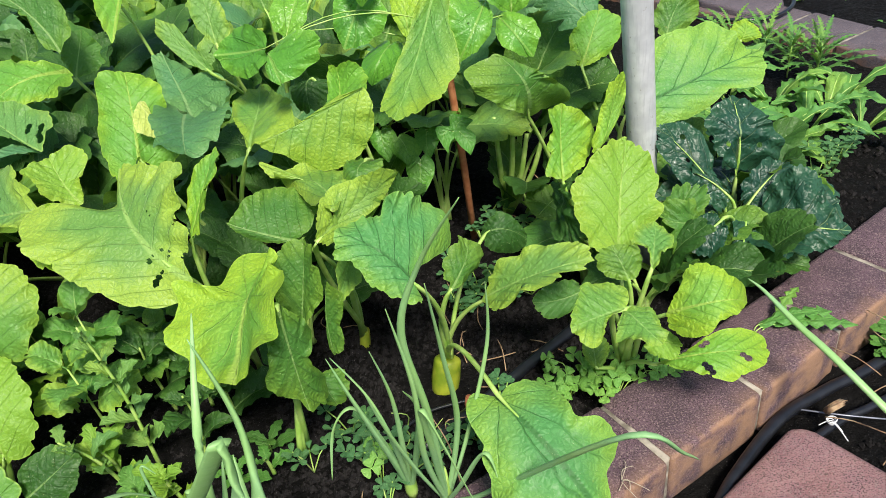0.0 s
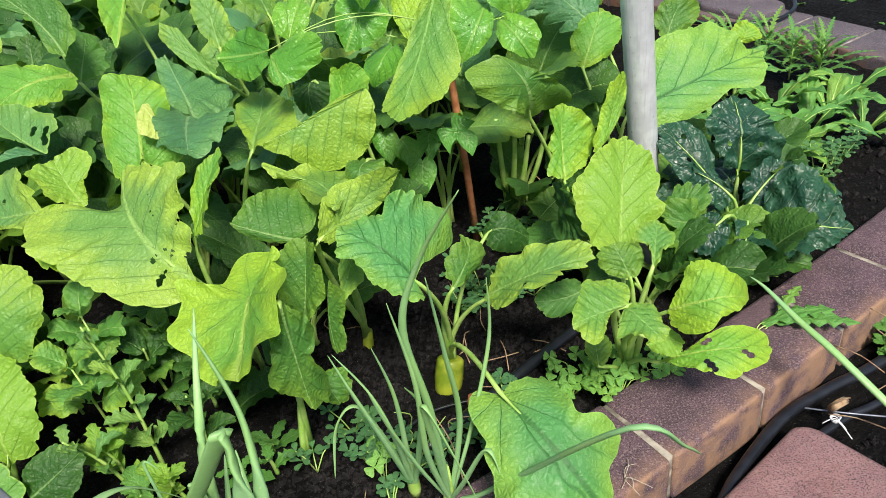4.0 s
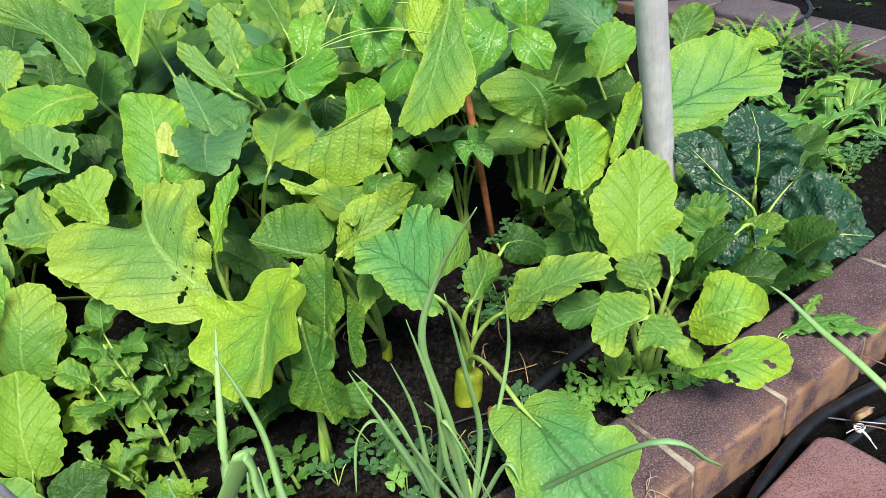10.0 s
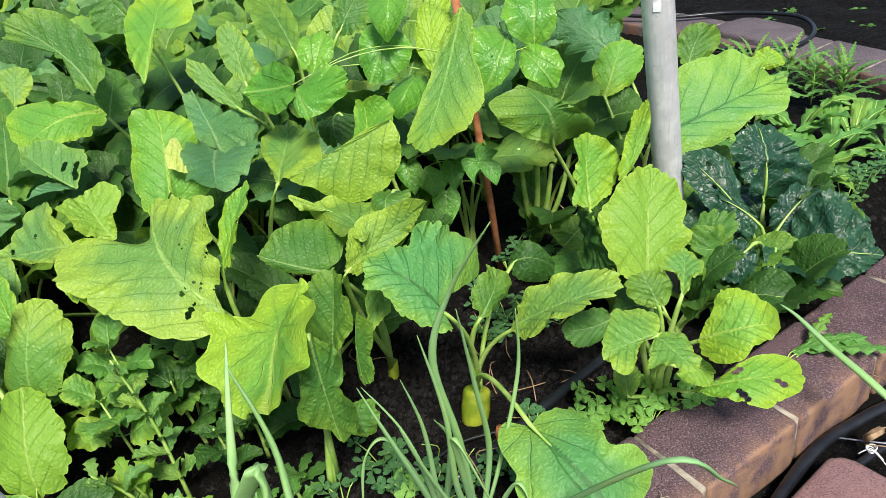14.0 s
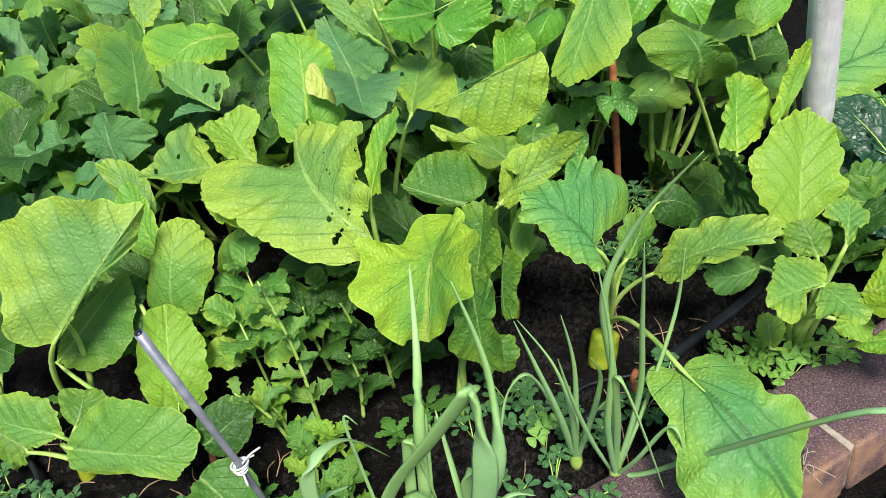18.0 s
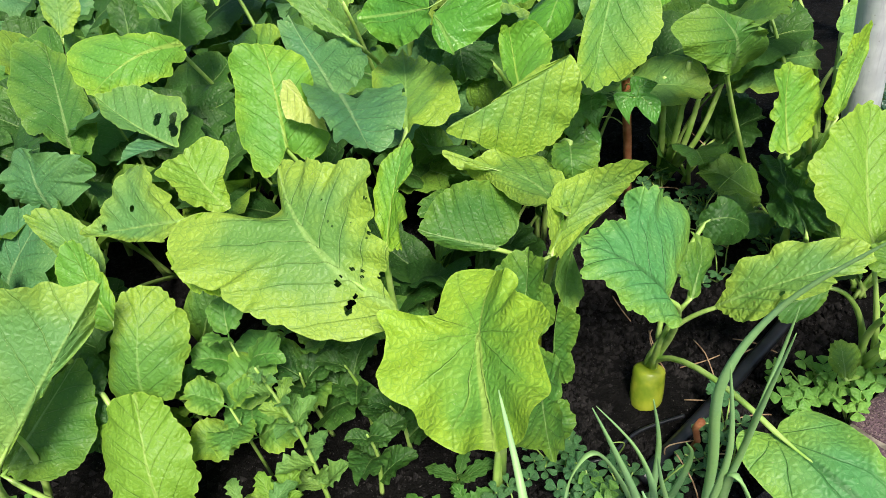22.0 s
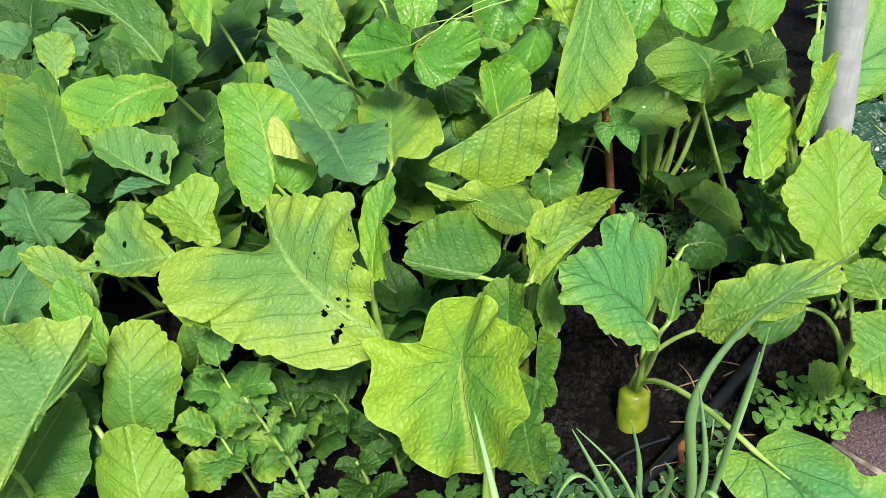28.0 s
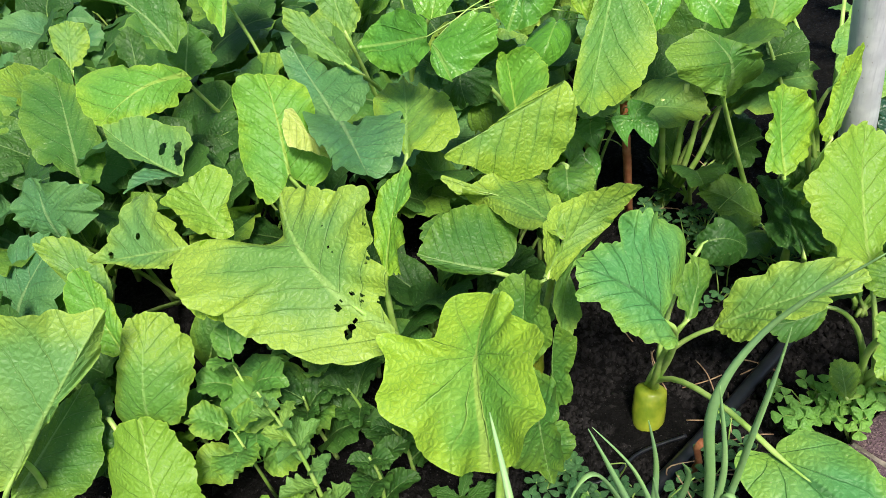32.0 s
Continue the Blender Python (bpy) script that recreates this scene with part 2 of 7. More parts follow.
def brick_material(name, a, b, worn, worn_amount):
    k = Nodes(name)
    rnd = k.n("ObjectInfo").outputs["Random"]
    col = k.mix(k.ramp(k.noise(14.0, 4.0), 0.3, 0.7), rgba(*a), rgba(*b))
    col = k.mix(k.math("MULTIPLY", rnd, 0.25), col, rgba(a[0] * 0.8, a[1] * 0.8, a[2] * 0.85))
    grit = k.noise(300.0, 3.0)
    col = k.mix(k.math("MULTIPLY", k.ramp(grit, 0.50, 0.64), 0.75), col, rgba(0.22, 0.155, 0.155))
    col = k.mix(k.ramp(k.noise(430.0, 2.0), 0.47, 0.37), col, rgba(0.03, 0.018, 0.02))
    worn_mask = k.n("Attribute")
    worn_mask.attribute_name = "wear"
    edge = k.math("MULTIPLY", worn_mask.outputs["Fac"], k.ramp(k.noise(22.0, 4.0), 0.3, 0.62))
    col = k.mix(k.math("MULTIPLY", edge, worn_amount), col, rgba(*worn))
    k.bump(k.math("ADD", k.math("MULTIPLY", grit, 0.6), k.noise(60.0, 3.0)), 0.8, 0.004)
    return k.set(Base_Color=col, Roughness=0.88).m


BRICK = brick_material("purple_brown_brick", (0.064, 0.038, 0.053), (0.110, 0.062, 0.083), (0.31, 0.175, 0.10), 0.75)
FAR_BRICK = brick_material("grey_purple_brick", (0.066, 0.058, 0.076), (0.105, 0.092, 0.116), (0.20, 0.10, 0.06), 0.8)
PAVER = brick_material("red_paver", (0.17, 0.078, 0.088), (0.25, 0.135, 0.15), (0.36, 0.2, 0.16), 0.3)


def plain(name, a, b, scale, rough, metal=0.0, relief=0.2, distance=0.002):
    k = Nodes(name)
    col = k.mix(k.ramp(k.noise(scale, 4.0), 0.3, 0.7), rgba(*a), rgba(*b))
    k.bump(k.noise(scale * 6, 3.0), relief, distance)
    return k.set(Base_Color=col, Roughness=rough, Metallic=metal).m


MORTAR = plain("pale_mortar", (0.13, 0.11, 0.09), (0.36, 0.32, 0.27), 40, 0.95, relief=0.6)


def galvanised():
    k = Nodes("galvanised_steel")
    drawn = k.n("VectorMath", i0=k.place(), i1=(1.0, 1.0, 0.04))
    drawn.operation = "MULTIPLY"
    streak = k.noise(260.0, 3.0, drawn.outputs[0])
    col = k.mix(k.ramp(k.noise(28.0, 4.0), 0.3, 0.7), rgba(0.58, 0.59, 0.63), rgba(0.76, 0.77, 0.80))
    col = k.mix(k.math("MULTIPLY", k.ramp(streak, 0.5, 0.75), 0.35), col, rgba(0.36, 0.37, 0.41))
    col = k.mix(k.math("MULTIPLY", k.ramp(k.noise(90.0, 2.0), 0.68, 0.76), 0.6), col, rgba(0.3, 0.28, 0.26))
    k.bump(streak, 0.15, 0.002)
    return k.set(Base_Color=col, Roughness=0.38, Metallic=0.4).m


GALV = galvanised()
HOSE = plain("black_hose", (0.006, 0.007, 0.010), (0.013, 0.014, 0.019), 40, 0.33)
RUST = plain("rusty_stake", (0.27, 0.085, 0.032), (0.40, 0.16, 0.07), 60, 0.7, relief=0.5)
WIRE = plain("white_tie", (0.62, 0.62, 0.66), (0.8, 0.8, 0.82), 60, 0.5)
ROD = plain("dull_grey_metal", (0.19, 0.20, 0.25), (0.31, 0.32, 0.38), 40, 0.4, metal=0.5, relief=0.1)
DRY_ROOT = plain("pale_dry_root", (0.30, 0.25, 0.19), (0.46, 0.40, 0.32), 80, 0.85)
TWIG = plain("dry_stem", (0.2, 0.11, 0.06), (0.4, 0.28, 0.17), 70, 0.8)


# ---- builders ----
def part(name, bm, material, parent=None, label="", smooth=True):
    me = bpy.data.meshes.new(name)
    bm.to_mesh(me)
    bm.free()
    me.materials.append(material)
    if smooth:
        me.shade_smooth()
    ob = new(name, me)
    if parent:
        ob.parent = parent
        ob.matrix_parent_inverse = Matrix.Translation(-parent.location)
    if label:
        ob["label"] = label
    return ob


def bez(a, b, c, t):
    return a * (1 - t) ** 2 + b * (2 * t * (1 - t)) + c * t * t


def tube(bm, points, radii, sides=8, cap=True, flat=1.0):
    """A round rod along points; flat squeezes it in the direction nearest to up."""
    rings, n = [], len(points)
    for i, p in enumerate(points):
        d = (points[min(i + 1, n - 1)] - points[max(i - 1, 0)]).normalized()
        u = d.cross(Vector((0.13, 0.31, 0.94)))
        u = (u if u.length > 0.05 else d.cross(Vector((1, 0, 0)))).normalized()
        w = u.cross(d)
        rings.append([bm.verts.new(p + (u * math.cos(a) + w * math.sin(a) * flat) * radii[i]) for a in (2 * math.pi * k / sides for k in range(sides))])
    for r, s in zip(rings, rings[1:]):
        for k in range(sides):
            bm.faces.new((r[k], r[(k + 1) % sides], s[(k + 1) % sides], s[k]))
    if cap:
        bm.faces.new(rings[0][::-1])
        bm.faces.new(rings[-1])
    return rings


OUTLINES = {
    "radish": lambda u: (math.sin(math.pi * min(1, 0.04 + 0.96 * u ** 1.15)) ** 0.62) * (0.55 + 0.45 * min(1, u / 0.45)),
    "round": lambda u: (1 - abs(2 * u - 1) ** 2.8) ** 0.48,
    "oval": lambda u: (1 - abs(2 * u ** 1.1 - 1) ** 2.5) ** 0.55,
    "heart": lambda u: 0.86 + 0.14 * math.sin(u / 0.4 * 1.5708) if u < 0.4 else max(0.0, 1 - ((u - 0.4) / 0.6) ** 2.4) ** 0.55,
    "bean": lambda u: 0.74 + 0.26 * math.sin(u / 0.32 * 1.5708) if u < 0.32 else (1 - (u - 0.32) / 0.68) ** 0.72 * (1 + 0.25 * math.sin(math.pi * (u - 0.32) / 0.68)),
    "narrow": lambda u: math.sin(math.pi * u ** 0.9) ** 0.75,
    "lobed": lambda u: (math.sin(math.pi * min(1, 0.03 + 0.97 * u ** 1.1)) ** 0.6) * (0.82 + 0.18 * math.cos(u * 24)),
    "fern": lambda u: math.sin(math.pi * (0.06 + 0.94 * u)) ** 0.7 * (0.55 + 0.45 * math.cos(u * 55)),
}
OUTLINES["toothed"] = lambda u: math.sin(math.pi * (0.05 + 0.95 * u)) ** 0.7 * (1 - 0.30 * ((u * 6.5) % 1.0) ** 1.5)
OUTLINES["ragged"] = lambda u: math.sin(math.pi * (0.05 + 0.95 * u)) ** 0.6 * (0.86 + 0.14 * math.sin(u * 24.0) - 0.2 * ((u * 3.5) % 1.0) ** 2)
OUTLINES["jagged"] = lambda u: math.sin(math.pi * (0.05 + 0.95 * u)) ** 0.6 * (1 - 0.68 * ((u * 5.0) % 1.0) ** 1.2)
OUTLINES["cordate"] = OUTLINES["bean"]
OUTLINES["broad"] = lambda u: (1 - abs(2 * u - 1) ** 3.2) ** 0.45
OUTLINES["crinkle"] = OUTLINES["round"]
OUTLINES["petal"] = lambda u: math.sin(1.5708 * min(1, u / 0.72)) ** 0.9 * (1 if u < 0.72 else max(0.0, 1 - ((u - 0.72) / 0.28) ** 2.4) ** 0.5)
made = 0


ROUNDED = {
    "round": (2.3, 2.2, 2.3, 2.2, 0.10), "broad": (2.5, 2.1, 2.5, 2.1, 0.07), "radish": (2.3, 1.6, 2.3, 1.6, 0.0),
    "oval": (2.15, 1.75, 2.15, 1.75, 0.0), "heart": (2.0, 2.6, 2.0, 2.6, 0.25),
}
ROUNDED["crinkle"] = (2.6, 2.0, 2.6, 2.0, 0.08)


def round_blade(bm, base, tip, bow, left, right, kind, rng, rings, spokes, ruffle, fullness, rim_by=None, droop=(0.0, 0.0), gaps=(), fan=-1.0):
    """A full leaf blade: rings about its middle out to a rounded rim; fullness of the four quarters (tip and base of the left, then of the right half) and the depth of the notch at the stalk. rim_by: reach of the rim at even angles from the tip round by the left half; droop: how far each half bends out of its plane; gaps: eaten holes (along, across, radius)."""
    uv = bm.loops.layers.uv.verify()
    ctrl = (base + tip) / 2 + bow * 2
    length = (tip - base).length + 1e-6
    nrm = (tip - base).cross(left - right).normalized()
    if nrm.z < 0:
        nrm = -nrm
    size = (left.length + right.length) / 2
    seed = Vector((rng.uniform(0, 50), rng.uniform(0, 50), rng.uniform(0, 50)))
    ph, waves = rng.uniform(0, 6.28), rng.uniform(2.0, 3.2)
    lobes = 0.13 if kind == "crinkle" else 0.10 if kind in ("radish", "broad") else 0.05 if kind == "heart" else 0.068
    lobe_count, small_count = rng.randint(9, 13), rng.randint(26, 34)
    curl, cup = rng.uniform(0.03, 0.15), rng.uniform(0.0, 0.12)

    fold = fullness[5] if len(fullness) > 5 else 0.0
    margin = bm.verts.layers.float.new("margin")

    def at(r, k):
        th = 2 * math.pi * k / spokes
        c, d = math.cos(th), math.sin(th)
        n = fullness[(0 if c > 0 else 1) + (0 if d > 0 else 2)]
        rim = (abs(c) ** n + abs(d) ** n) ** (-1 / n)
        if rim_by:
            w = k / spokes * len(rim_by)
            j, w = int(w), w - int(w)
            r0, r1, r2, r3 = (rim_by[(j + m) % len(rim_by)] for m in (-1, 0, 1, 2))
            rim = 0.5 * (2 * r1 + (r2 - r0) * w + (2 * r0 - 5 * r1 + 4 * r2 - r3) * w * w + (3 * r1 - 3 * r2 + r3 - r0) * w ** 3)
            rim = min(max(rim, 0.9 * min(r1, r2)), 1.06 * max(r1, r2))
        around = Vector((c, d, 0)) * 1.6
        x = lobe_count * k / spokes + 0.5 * noise.noise(seed + around * 1.5)
        scallop = 1 - abs(math.sin(math.pi * x)) ** 0.6
        crimp = 1 - abs(math.sin(math.pi * (small_count * k / spokes + 0.5 * noise.noise(seed + around * 3)))) ** 0.7
        depth = max(0.15, 0.9 + 1.5 * noise.noise(seed + Vector((math.floor(x) % lobe_count, 5, 3))))
        edge = 1 - lobes * (1.2 * depth * scallop + 0.6 * crimp - 0.45) + 1.2 * lobes * noise.noise(seed + around * 1.3)
        if rim_by:
            uneven = max(0.0, 0.45 + 1.3 * noise.noise(seed + around * 1.9))
            edge = 1 - lobes * (0.3 * depth * scallop + 0.62 * crimp * uneven - 0.15)
        edge -= (0.0 if rim_by else fullness[4]) * max(0.0, 1 - abs(k / spokes - 0.5) / 0.07) ** 0.7
        rr = r * (rim * (1 + (edge - 1) * r * r))
        p, q = rr * c, rr * d
        for hu, hs, hr in gaps:
            hx, hy = ((p + 1) / 2 - hu) * length * 0.8, (q - hs) * size
            far = math.hypot(hx, hy)
            if 0.55 * hr < far < 1.5 * hr:
                p, q = (hu + hx * hr / far / length / 0.8) * 2 - 1, hs + hy * hr / far / size
        u, a = (p + 1) / 2, abs(q)
        e = r ** 3
        bend = size * 0.10 * ruffle * e * (math.sin(waves * th + ph) + 0.6 * math.cos(2 * math.pi * x) + 0.35 * math.sin(5.3 * th + 2 * ph))
        wide = size * 0.17 * noise.noise(seed + Vector((p * 1.1, q * 1.4, 4.0))) * (0.3 + r) * (0.4 + 0.6 * ruffle)
        pucker = size * (0.13 if kind == "crinkle" else 0.018) * noise.noise(seed + Vector((u * length * 45, q * size * 45, 0)))
        ribs = size * 0.009 * math.cos((u - 0.4 * a ** 0.85 + (0.07 if d > 0 else 0)) * 6 * 6.28) * min(1, a * 3) * (1 - 0.4 * a)
        if kind == "heart":
            ribs = size * 0.012 * math.cos(0.28 * abs(math.atan2(q, p - fan)) * 6 * 6.28) * min(1, a * 3)
        vee = size * ((0.10 + cup) * a - (0.10 + cup + curl) * a * a + fold * a ** 1.3) - size * 0.06 * p * p
        if rim_by:
            vee = size * (0.05 * math.sin(3.14 * min(a, 1.0))) + droop[0 if d > 0 else 1] * a * a
            slim = min(1.0, (left if d > 0 else right).length / size)
            wide *= 0.4 * slim
            bend *= 0.75 * slim
            pucker *= slim
        v = bm.verts.new(bez(base, ctrl, tip, u) + (left if d > 0 else right) * a + nrm * (bend + wide + pucker + ribs + vee))
        v[margin] = r
        if kind == "heart":
            u = 0.42 * a ** 0.85 + 0.28 * abs(math.atan2(q, p - fan))
        return v, u, 0.5 - q / 2, (p + 1) / 2

    middle = at(0.0, 0)
    grid = [[at((i + 1) / rings, k) for k in range(spokes)] for i in range(rings)]
    quads = [(middle, grid[0][k], grid[0][(k + 1) % spokes]) for k in range(spokes)]
    quads += [(grid[i][k], grid[i + 1][k], grid[i + 1][(k + 1) % spokes], grid[i][(k + 1) % spokes]) for i in range(rings - 1) for k in range(spokes)]
    for quad in quads:
        u, s = sum(q[3] for q in quad) / len(quad), 1 - sum(q[2] for q in quad) / len(quad) * 2
        if any(math.hypot((u - hu) * length * 0.8, (s - hs) * size) < 0.93 * hr for hu, hs, hr in gaps):
            continue
        f = bm.faces.new([q[0] for q in quad])
        for loop, q in zip(f.loops, quad):
            loop[uv].uv = (q[1], q[2])
    return ctrl, nrm


def blade(bm, base, tip, bow, left, right, kind, rng, nu=18, nv=12, ruffle=1.0, fullness=None, rim=None, droop=(0.0, 0.0), holes=(), fan=-1.0):
    """One leaf blade: a midrib curve from base to tip, two halves that spread to the left and the right of it, wavy and notched at the margin."""
    if kind in ROUNDED:
        return round_blade(bm, base, tip, bow, left, right, kind, rng, max(4, nv // 2), int(nu * 2.2), ruffle, fullness or ROUNDED[kind], rim, droop, holes, fan)
    uv = bm.loops.layers.uv.verify()
    ctrl = (base + tip) / 2 + bow * 2
    length = (tip - base).length + 1e-6
    nrm = (tip - base).cross(left - right).normalized()
    if nrm.z < 0:
        nrm = -nrm
    ph = rng.uniform(0, 6.28)
    waves = rng.uniform(2.2, 3.6)
    size = (left.length + right.length) / 2
    seed = Vector((rng.uniform(0, 50), rng.uniform(0, 50), rng.uniform(0, 50)))
    crinkle = kind == "crinkle"
    shape = OUTLINES[kind]
    smooth = kind in ("bean", "narrow", "petal", "toothed", "jagged", "ragged")
    lobes = 0.0 if smooth else 0.17 if crinkle else 0.2 if kind == "lobed" else 0.10 if kind in ("radish", "broad") else 0.055
    rib = 5.0
    count = rng.uniform(4.2, 6.5)
    curl = rng.uniform(0.03, 0.13)
    turn = [rng.uniform(0, 3), rng.uniform(0, 3)]
    grid = []
    for i in range(nu + 1):
        u = i / nu
        row = []
        c = bez(base, ctrl, tip, u)
        for j in range(nv + 1):
            s = 2 * j / nv - 1
            a = abs(s)
            h = 1.0 if s > 0 else 0.0
            w = shape(u)
            k = int(h)
            x = u * count + turn[k] + 0.35 * noise.noise(seed + Vector((u * 3, 7 * h, 1)))
            big = abs(math.sin(math.pi * x)) ** 0.55
            small = abs(math.sin(math.pi * (u * count * 3.3 + turn[k] * 2 + 0.4 * noise.noise(seed + Vector((u * 6, h, 9)))))) ** 0.6
            deepness = 0.9 + 1.3 * noise.noise(seed + Vector((math.floor(x), 5 * h, 3)))
            w *= 1 - lobes * (max(0.1, deepness) * (1 - big) * 1.5 + 0.45 * (1 - small) - 0.45) + 0.5 * lobes * noise.noise(seed + Vector((u * 2.5, 3 * h, 0)))
            spread = (right if s > 0 else left) * (a * w)
            fan = (tip - base) * (0.15 * a * a * w * (1 - u) * (1 if kind not in ("cordate", "bean") else -0.5))
            if kind in ("heart", "bean", "cordate"):
                fan = (tip - base) * ((-0.22 if kind == "heart" else -0.13) * math.sin(math.pi * a ** 0.9) ** 0.8 * (1 - u) ** 2.2)
            bend = size * 0.085 * ruffle * w * a ** 2 * (math.sin(u * waves * 6.28 + ph + 2.1 * h) + 0.55 * math.cos(2 * math.pi * x) * a * (0 if smooth else 1.3))
            wide = size * 0.17 * noise.noise(seed + Vector((u * 2.2, s * 1.6, 4.0))) * (0.25 + a) * (0.4 + 0.6 * ruffle)
            pucker = size * (0.016 + 0.26 * crinkle) * noise.noise(seed + Vector((u * length * 45, s * size * 45, 0))) * (0.25 if smooth else 1)
            ribs = size * 0.014 * math.cos((u - 0.34 * a ** 0.8 + 0.07 * h) * rib * 6.28) * min(1, a * 3) * (1 - 0.5 * a)
            vee = size * (0.09 * a - (0.09 + curl) * a * a) * w
            row.append((bm.verts.new(c + spread + fan + nrm * (bend + wide + pucker * (0.3 + a) + vee + ribs * (0.3 if smooth else 1))), u, (s + 1) / 2))
        grid.append(row)
    for i in range(nu):
        for j in range(nv):
            quad = (grid[i][j], grid[i][j + 1], grid[i + 1][j + 1], grid[i + 1][j])
            f = bm.faces.new([q[0] for q in quad])
            for loop, q in zip(f.loops, quad):
                loop[uv].uv = (q[1], q[2])
    return ctrl, nrm


def vec(p):
    return p if isinstance(p, Vector) else Vector(p)


PLANTS = {}


def plant(key, name, where, label, category="plant", group=""):
    e = new(name)
    e.empty_display_size = 0.05
    e.location = where
    tagged(e, label, category, group)
    PLANTS[key] = e
    return e


def leaf(key, mat, kind, base, tip, bow, left, right, stem=0.0055, name="leaf", fine=1, fullness=None, rim=None, droop=(0.0, 0.0), holes=(), fan=-1.0):
    """A leaf of a plant with its stalk: the stalk rises from the crown to the blade and runs on as the midrib."""
    global made
    made += 1
    rng = random.Random(made * 7 + 1)
    owner = PLANTS[key]
    base, tip, bow, left, right = (vec(p) for p in (base, tip, bow, left, right))
    bm = bmesh.new()
    ctrl, nrm = blade(bm, base, tip, bow, left, right, kind, rng, int(46 * fine), int(20 * fine), ruffle=0.3 if kind == "bean" else 1.5 if kind in ("crinkle", "radish", "broad", "lobed", "heart") else 1.0, fullness=fullness, rim=rim, droop=droop, holes=holes, fan=fan)
    ob = part(name, bm, LEAF[mat], owner)
    if kind == "bean":
        stem = 0.0014
    if stem:
        crown = owner.location + Vector((rng.uniform(-0.012, 0.012), rng.uniform(-0.012, 0.012), 0))
        if key == "bean":
            h = max(0.02, base.z - 0.05)
            crown = Vector((0.285 - 0.047 * h, 0.60 - 0.11 * h, h))
        first = (ctrl - base).normalized()
        reach = (base - crown).length
        bm = bmesh.new()
        k1 = base - first * reach * 0.35
        k1.z = max(k1.z, crown.z + 0.25 * (base.z - crown.z))
        pts = [bez(crown, (k1 + crown + Vector((0, 0, reach * 0.5))) / 2, base, t / 9) for t in range(10)]
        rad = [stem * (1.15 - 0.4 * t / 9) for t in range(10)]
        for t in range(1, 9):
            pts.append(bez(base, ctrl, tip, t / 9) + nrm * stem * (0.35 if mat == "tatsoi" else -1.1))
            rad.append(stem * ((0.62 if mat == "tatsoi" else 0.42) * (1 - t / 9) + 0.03))
        tube(bm, pts, rad, 7, flat=0.8)
        part("stalk", bm, STALK, ob, "pale green leaf stalk")
    return ob


# ---- ground ----
def ground():
    bm = bmesh.new()
    n = 150
    lo, hi = Vector((-1.6, -1.2)), Vector((2.6, 2.6))
    verts = {}
    edge_dir = Vector((math.cos(radians(30)), math.sin(radians(30))))
    for i in range(n + 1):
        for j in range(n + 1):
            x = lo.x + (hi.x - lo.x) * i / n
            y = lo.y + (hi.y - lo.y) * j / n
            across = (Vector((x, y)) - Vector((0.60, -0.155))).dot(Vector((-edge_dir.y, edge_dir.x)))
            outside = 1 / (1 + math.exp((across - 0.08) * 60))
            z = 0.018 * noise.noise(Vector((x * 7, y * 7, 0))) + 0.010 * noise.noise(Vector((x * 25, y * 25, 3))) + 0.006 * noise.noise(Vector((x * 70, y * 70, 5)))
            z = z - 0.01 - 0.07 * outside + 0.026 * math.exp(-((x - 0.175) ** 2 + (y - 0.085) ** 2) / 0.0028)
            verts[i, j] = bm.verts.new((x, y, z))
    for i in range(n):
        for j in range(n):
            bm.faces.new((verts[i, j], verts[i + 1, j], verts[i + 1, j + 1], verts[i, j + 1]))
    rim = [(-400, -400), (400, -400), (400, 400), (-400, 400)]
    outer = [bm.verts.new((x, y, -0.05)) for x, y in rim]
    strips = [[verts[i, 0] for i in range(n + 1)], [verts[n, j] for j in range(n + 1)], [verts[n - i, n] for i in range(n + 1)], [verts[0, n - j] for j in range(n + 1)]]
    for k, strip in enumerate(strips):
        a, b = outer[k], outer[(k + 1) % 4]
        bm.faces.new([a, b] + strip[::-1])
    tagged(part("ground", bm, SOIL), "dark moist garden soil with fine crumbs, blackened for the shade between plants", "soil", kind="structure")


ground()


# ---- brick border ----
def block_mesh(name, length, width, height, material, rng, round_by=0.008):
    bm = bmesh.new()
    bmesh.ops.create_cube(bm, size=1.0, matrix=Matrix.Diagonal((length, width, height, 1)))
    bmesh.ops.bevel(bm, geom=bm.edges[:], offset=round_by, segments=2, affect="EDGES", profile=0.6)
    bmesh.ops.subdivide_edges(bm, edges=[e for e in bm.edges if e.calc_length() > 0.05], cuts=3, use_grid_fill=True)
    for v in bm.verts:
        v.co += Vector((noise.noise(v.co * 40 + Vector((rng.uniform(0, 9), 0, 0))), noise.noise(v.co * 40), noise.noise(v.co * 33))) * 0.0012
    wear = bm.verts.layers.float.new("wear")
    for v in bm.verts:
        v[wear] = max(0.0, min(1.0, (-v.co.y / width - 0.36) / 0.13)) * (0.55 if v.co.z > height * 0.49 else 1.0)
    me = bpy.data.meshes.new(name)
    bm.to_mesh(me)
    bm.free()
    me.materials.append(material)
    me.shade_smooth()
    return me


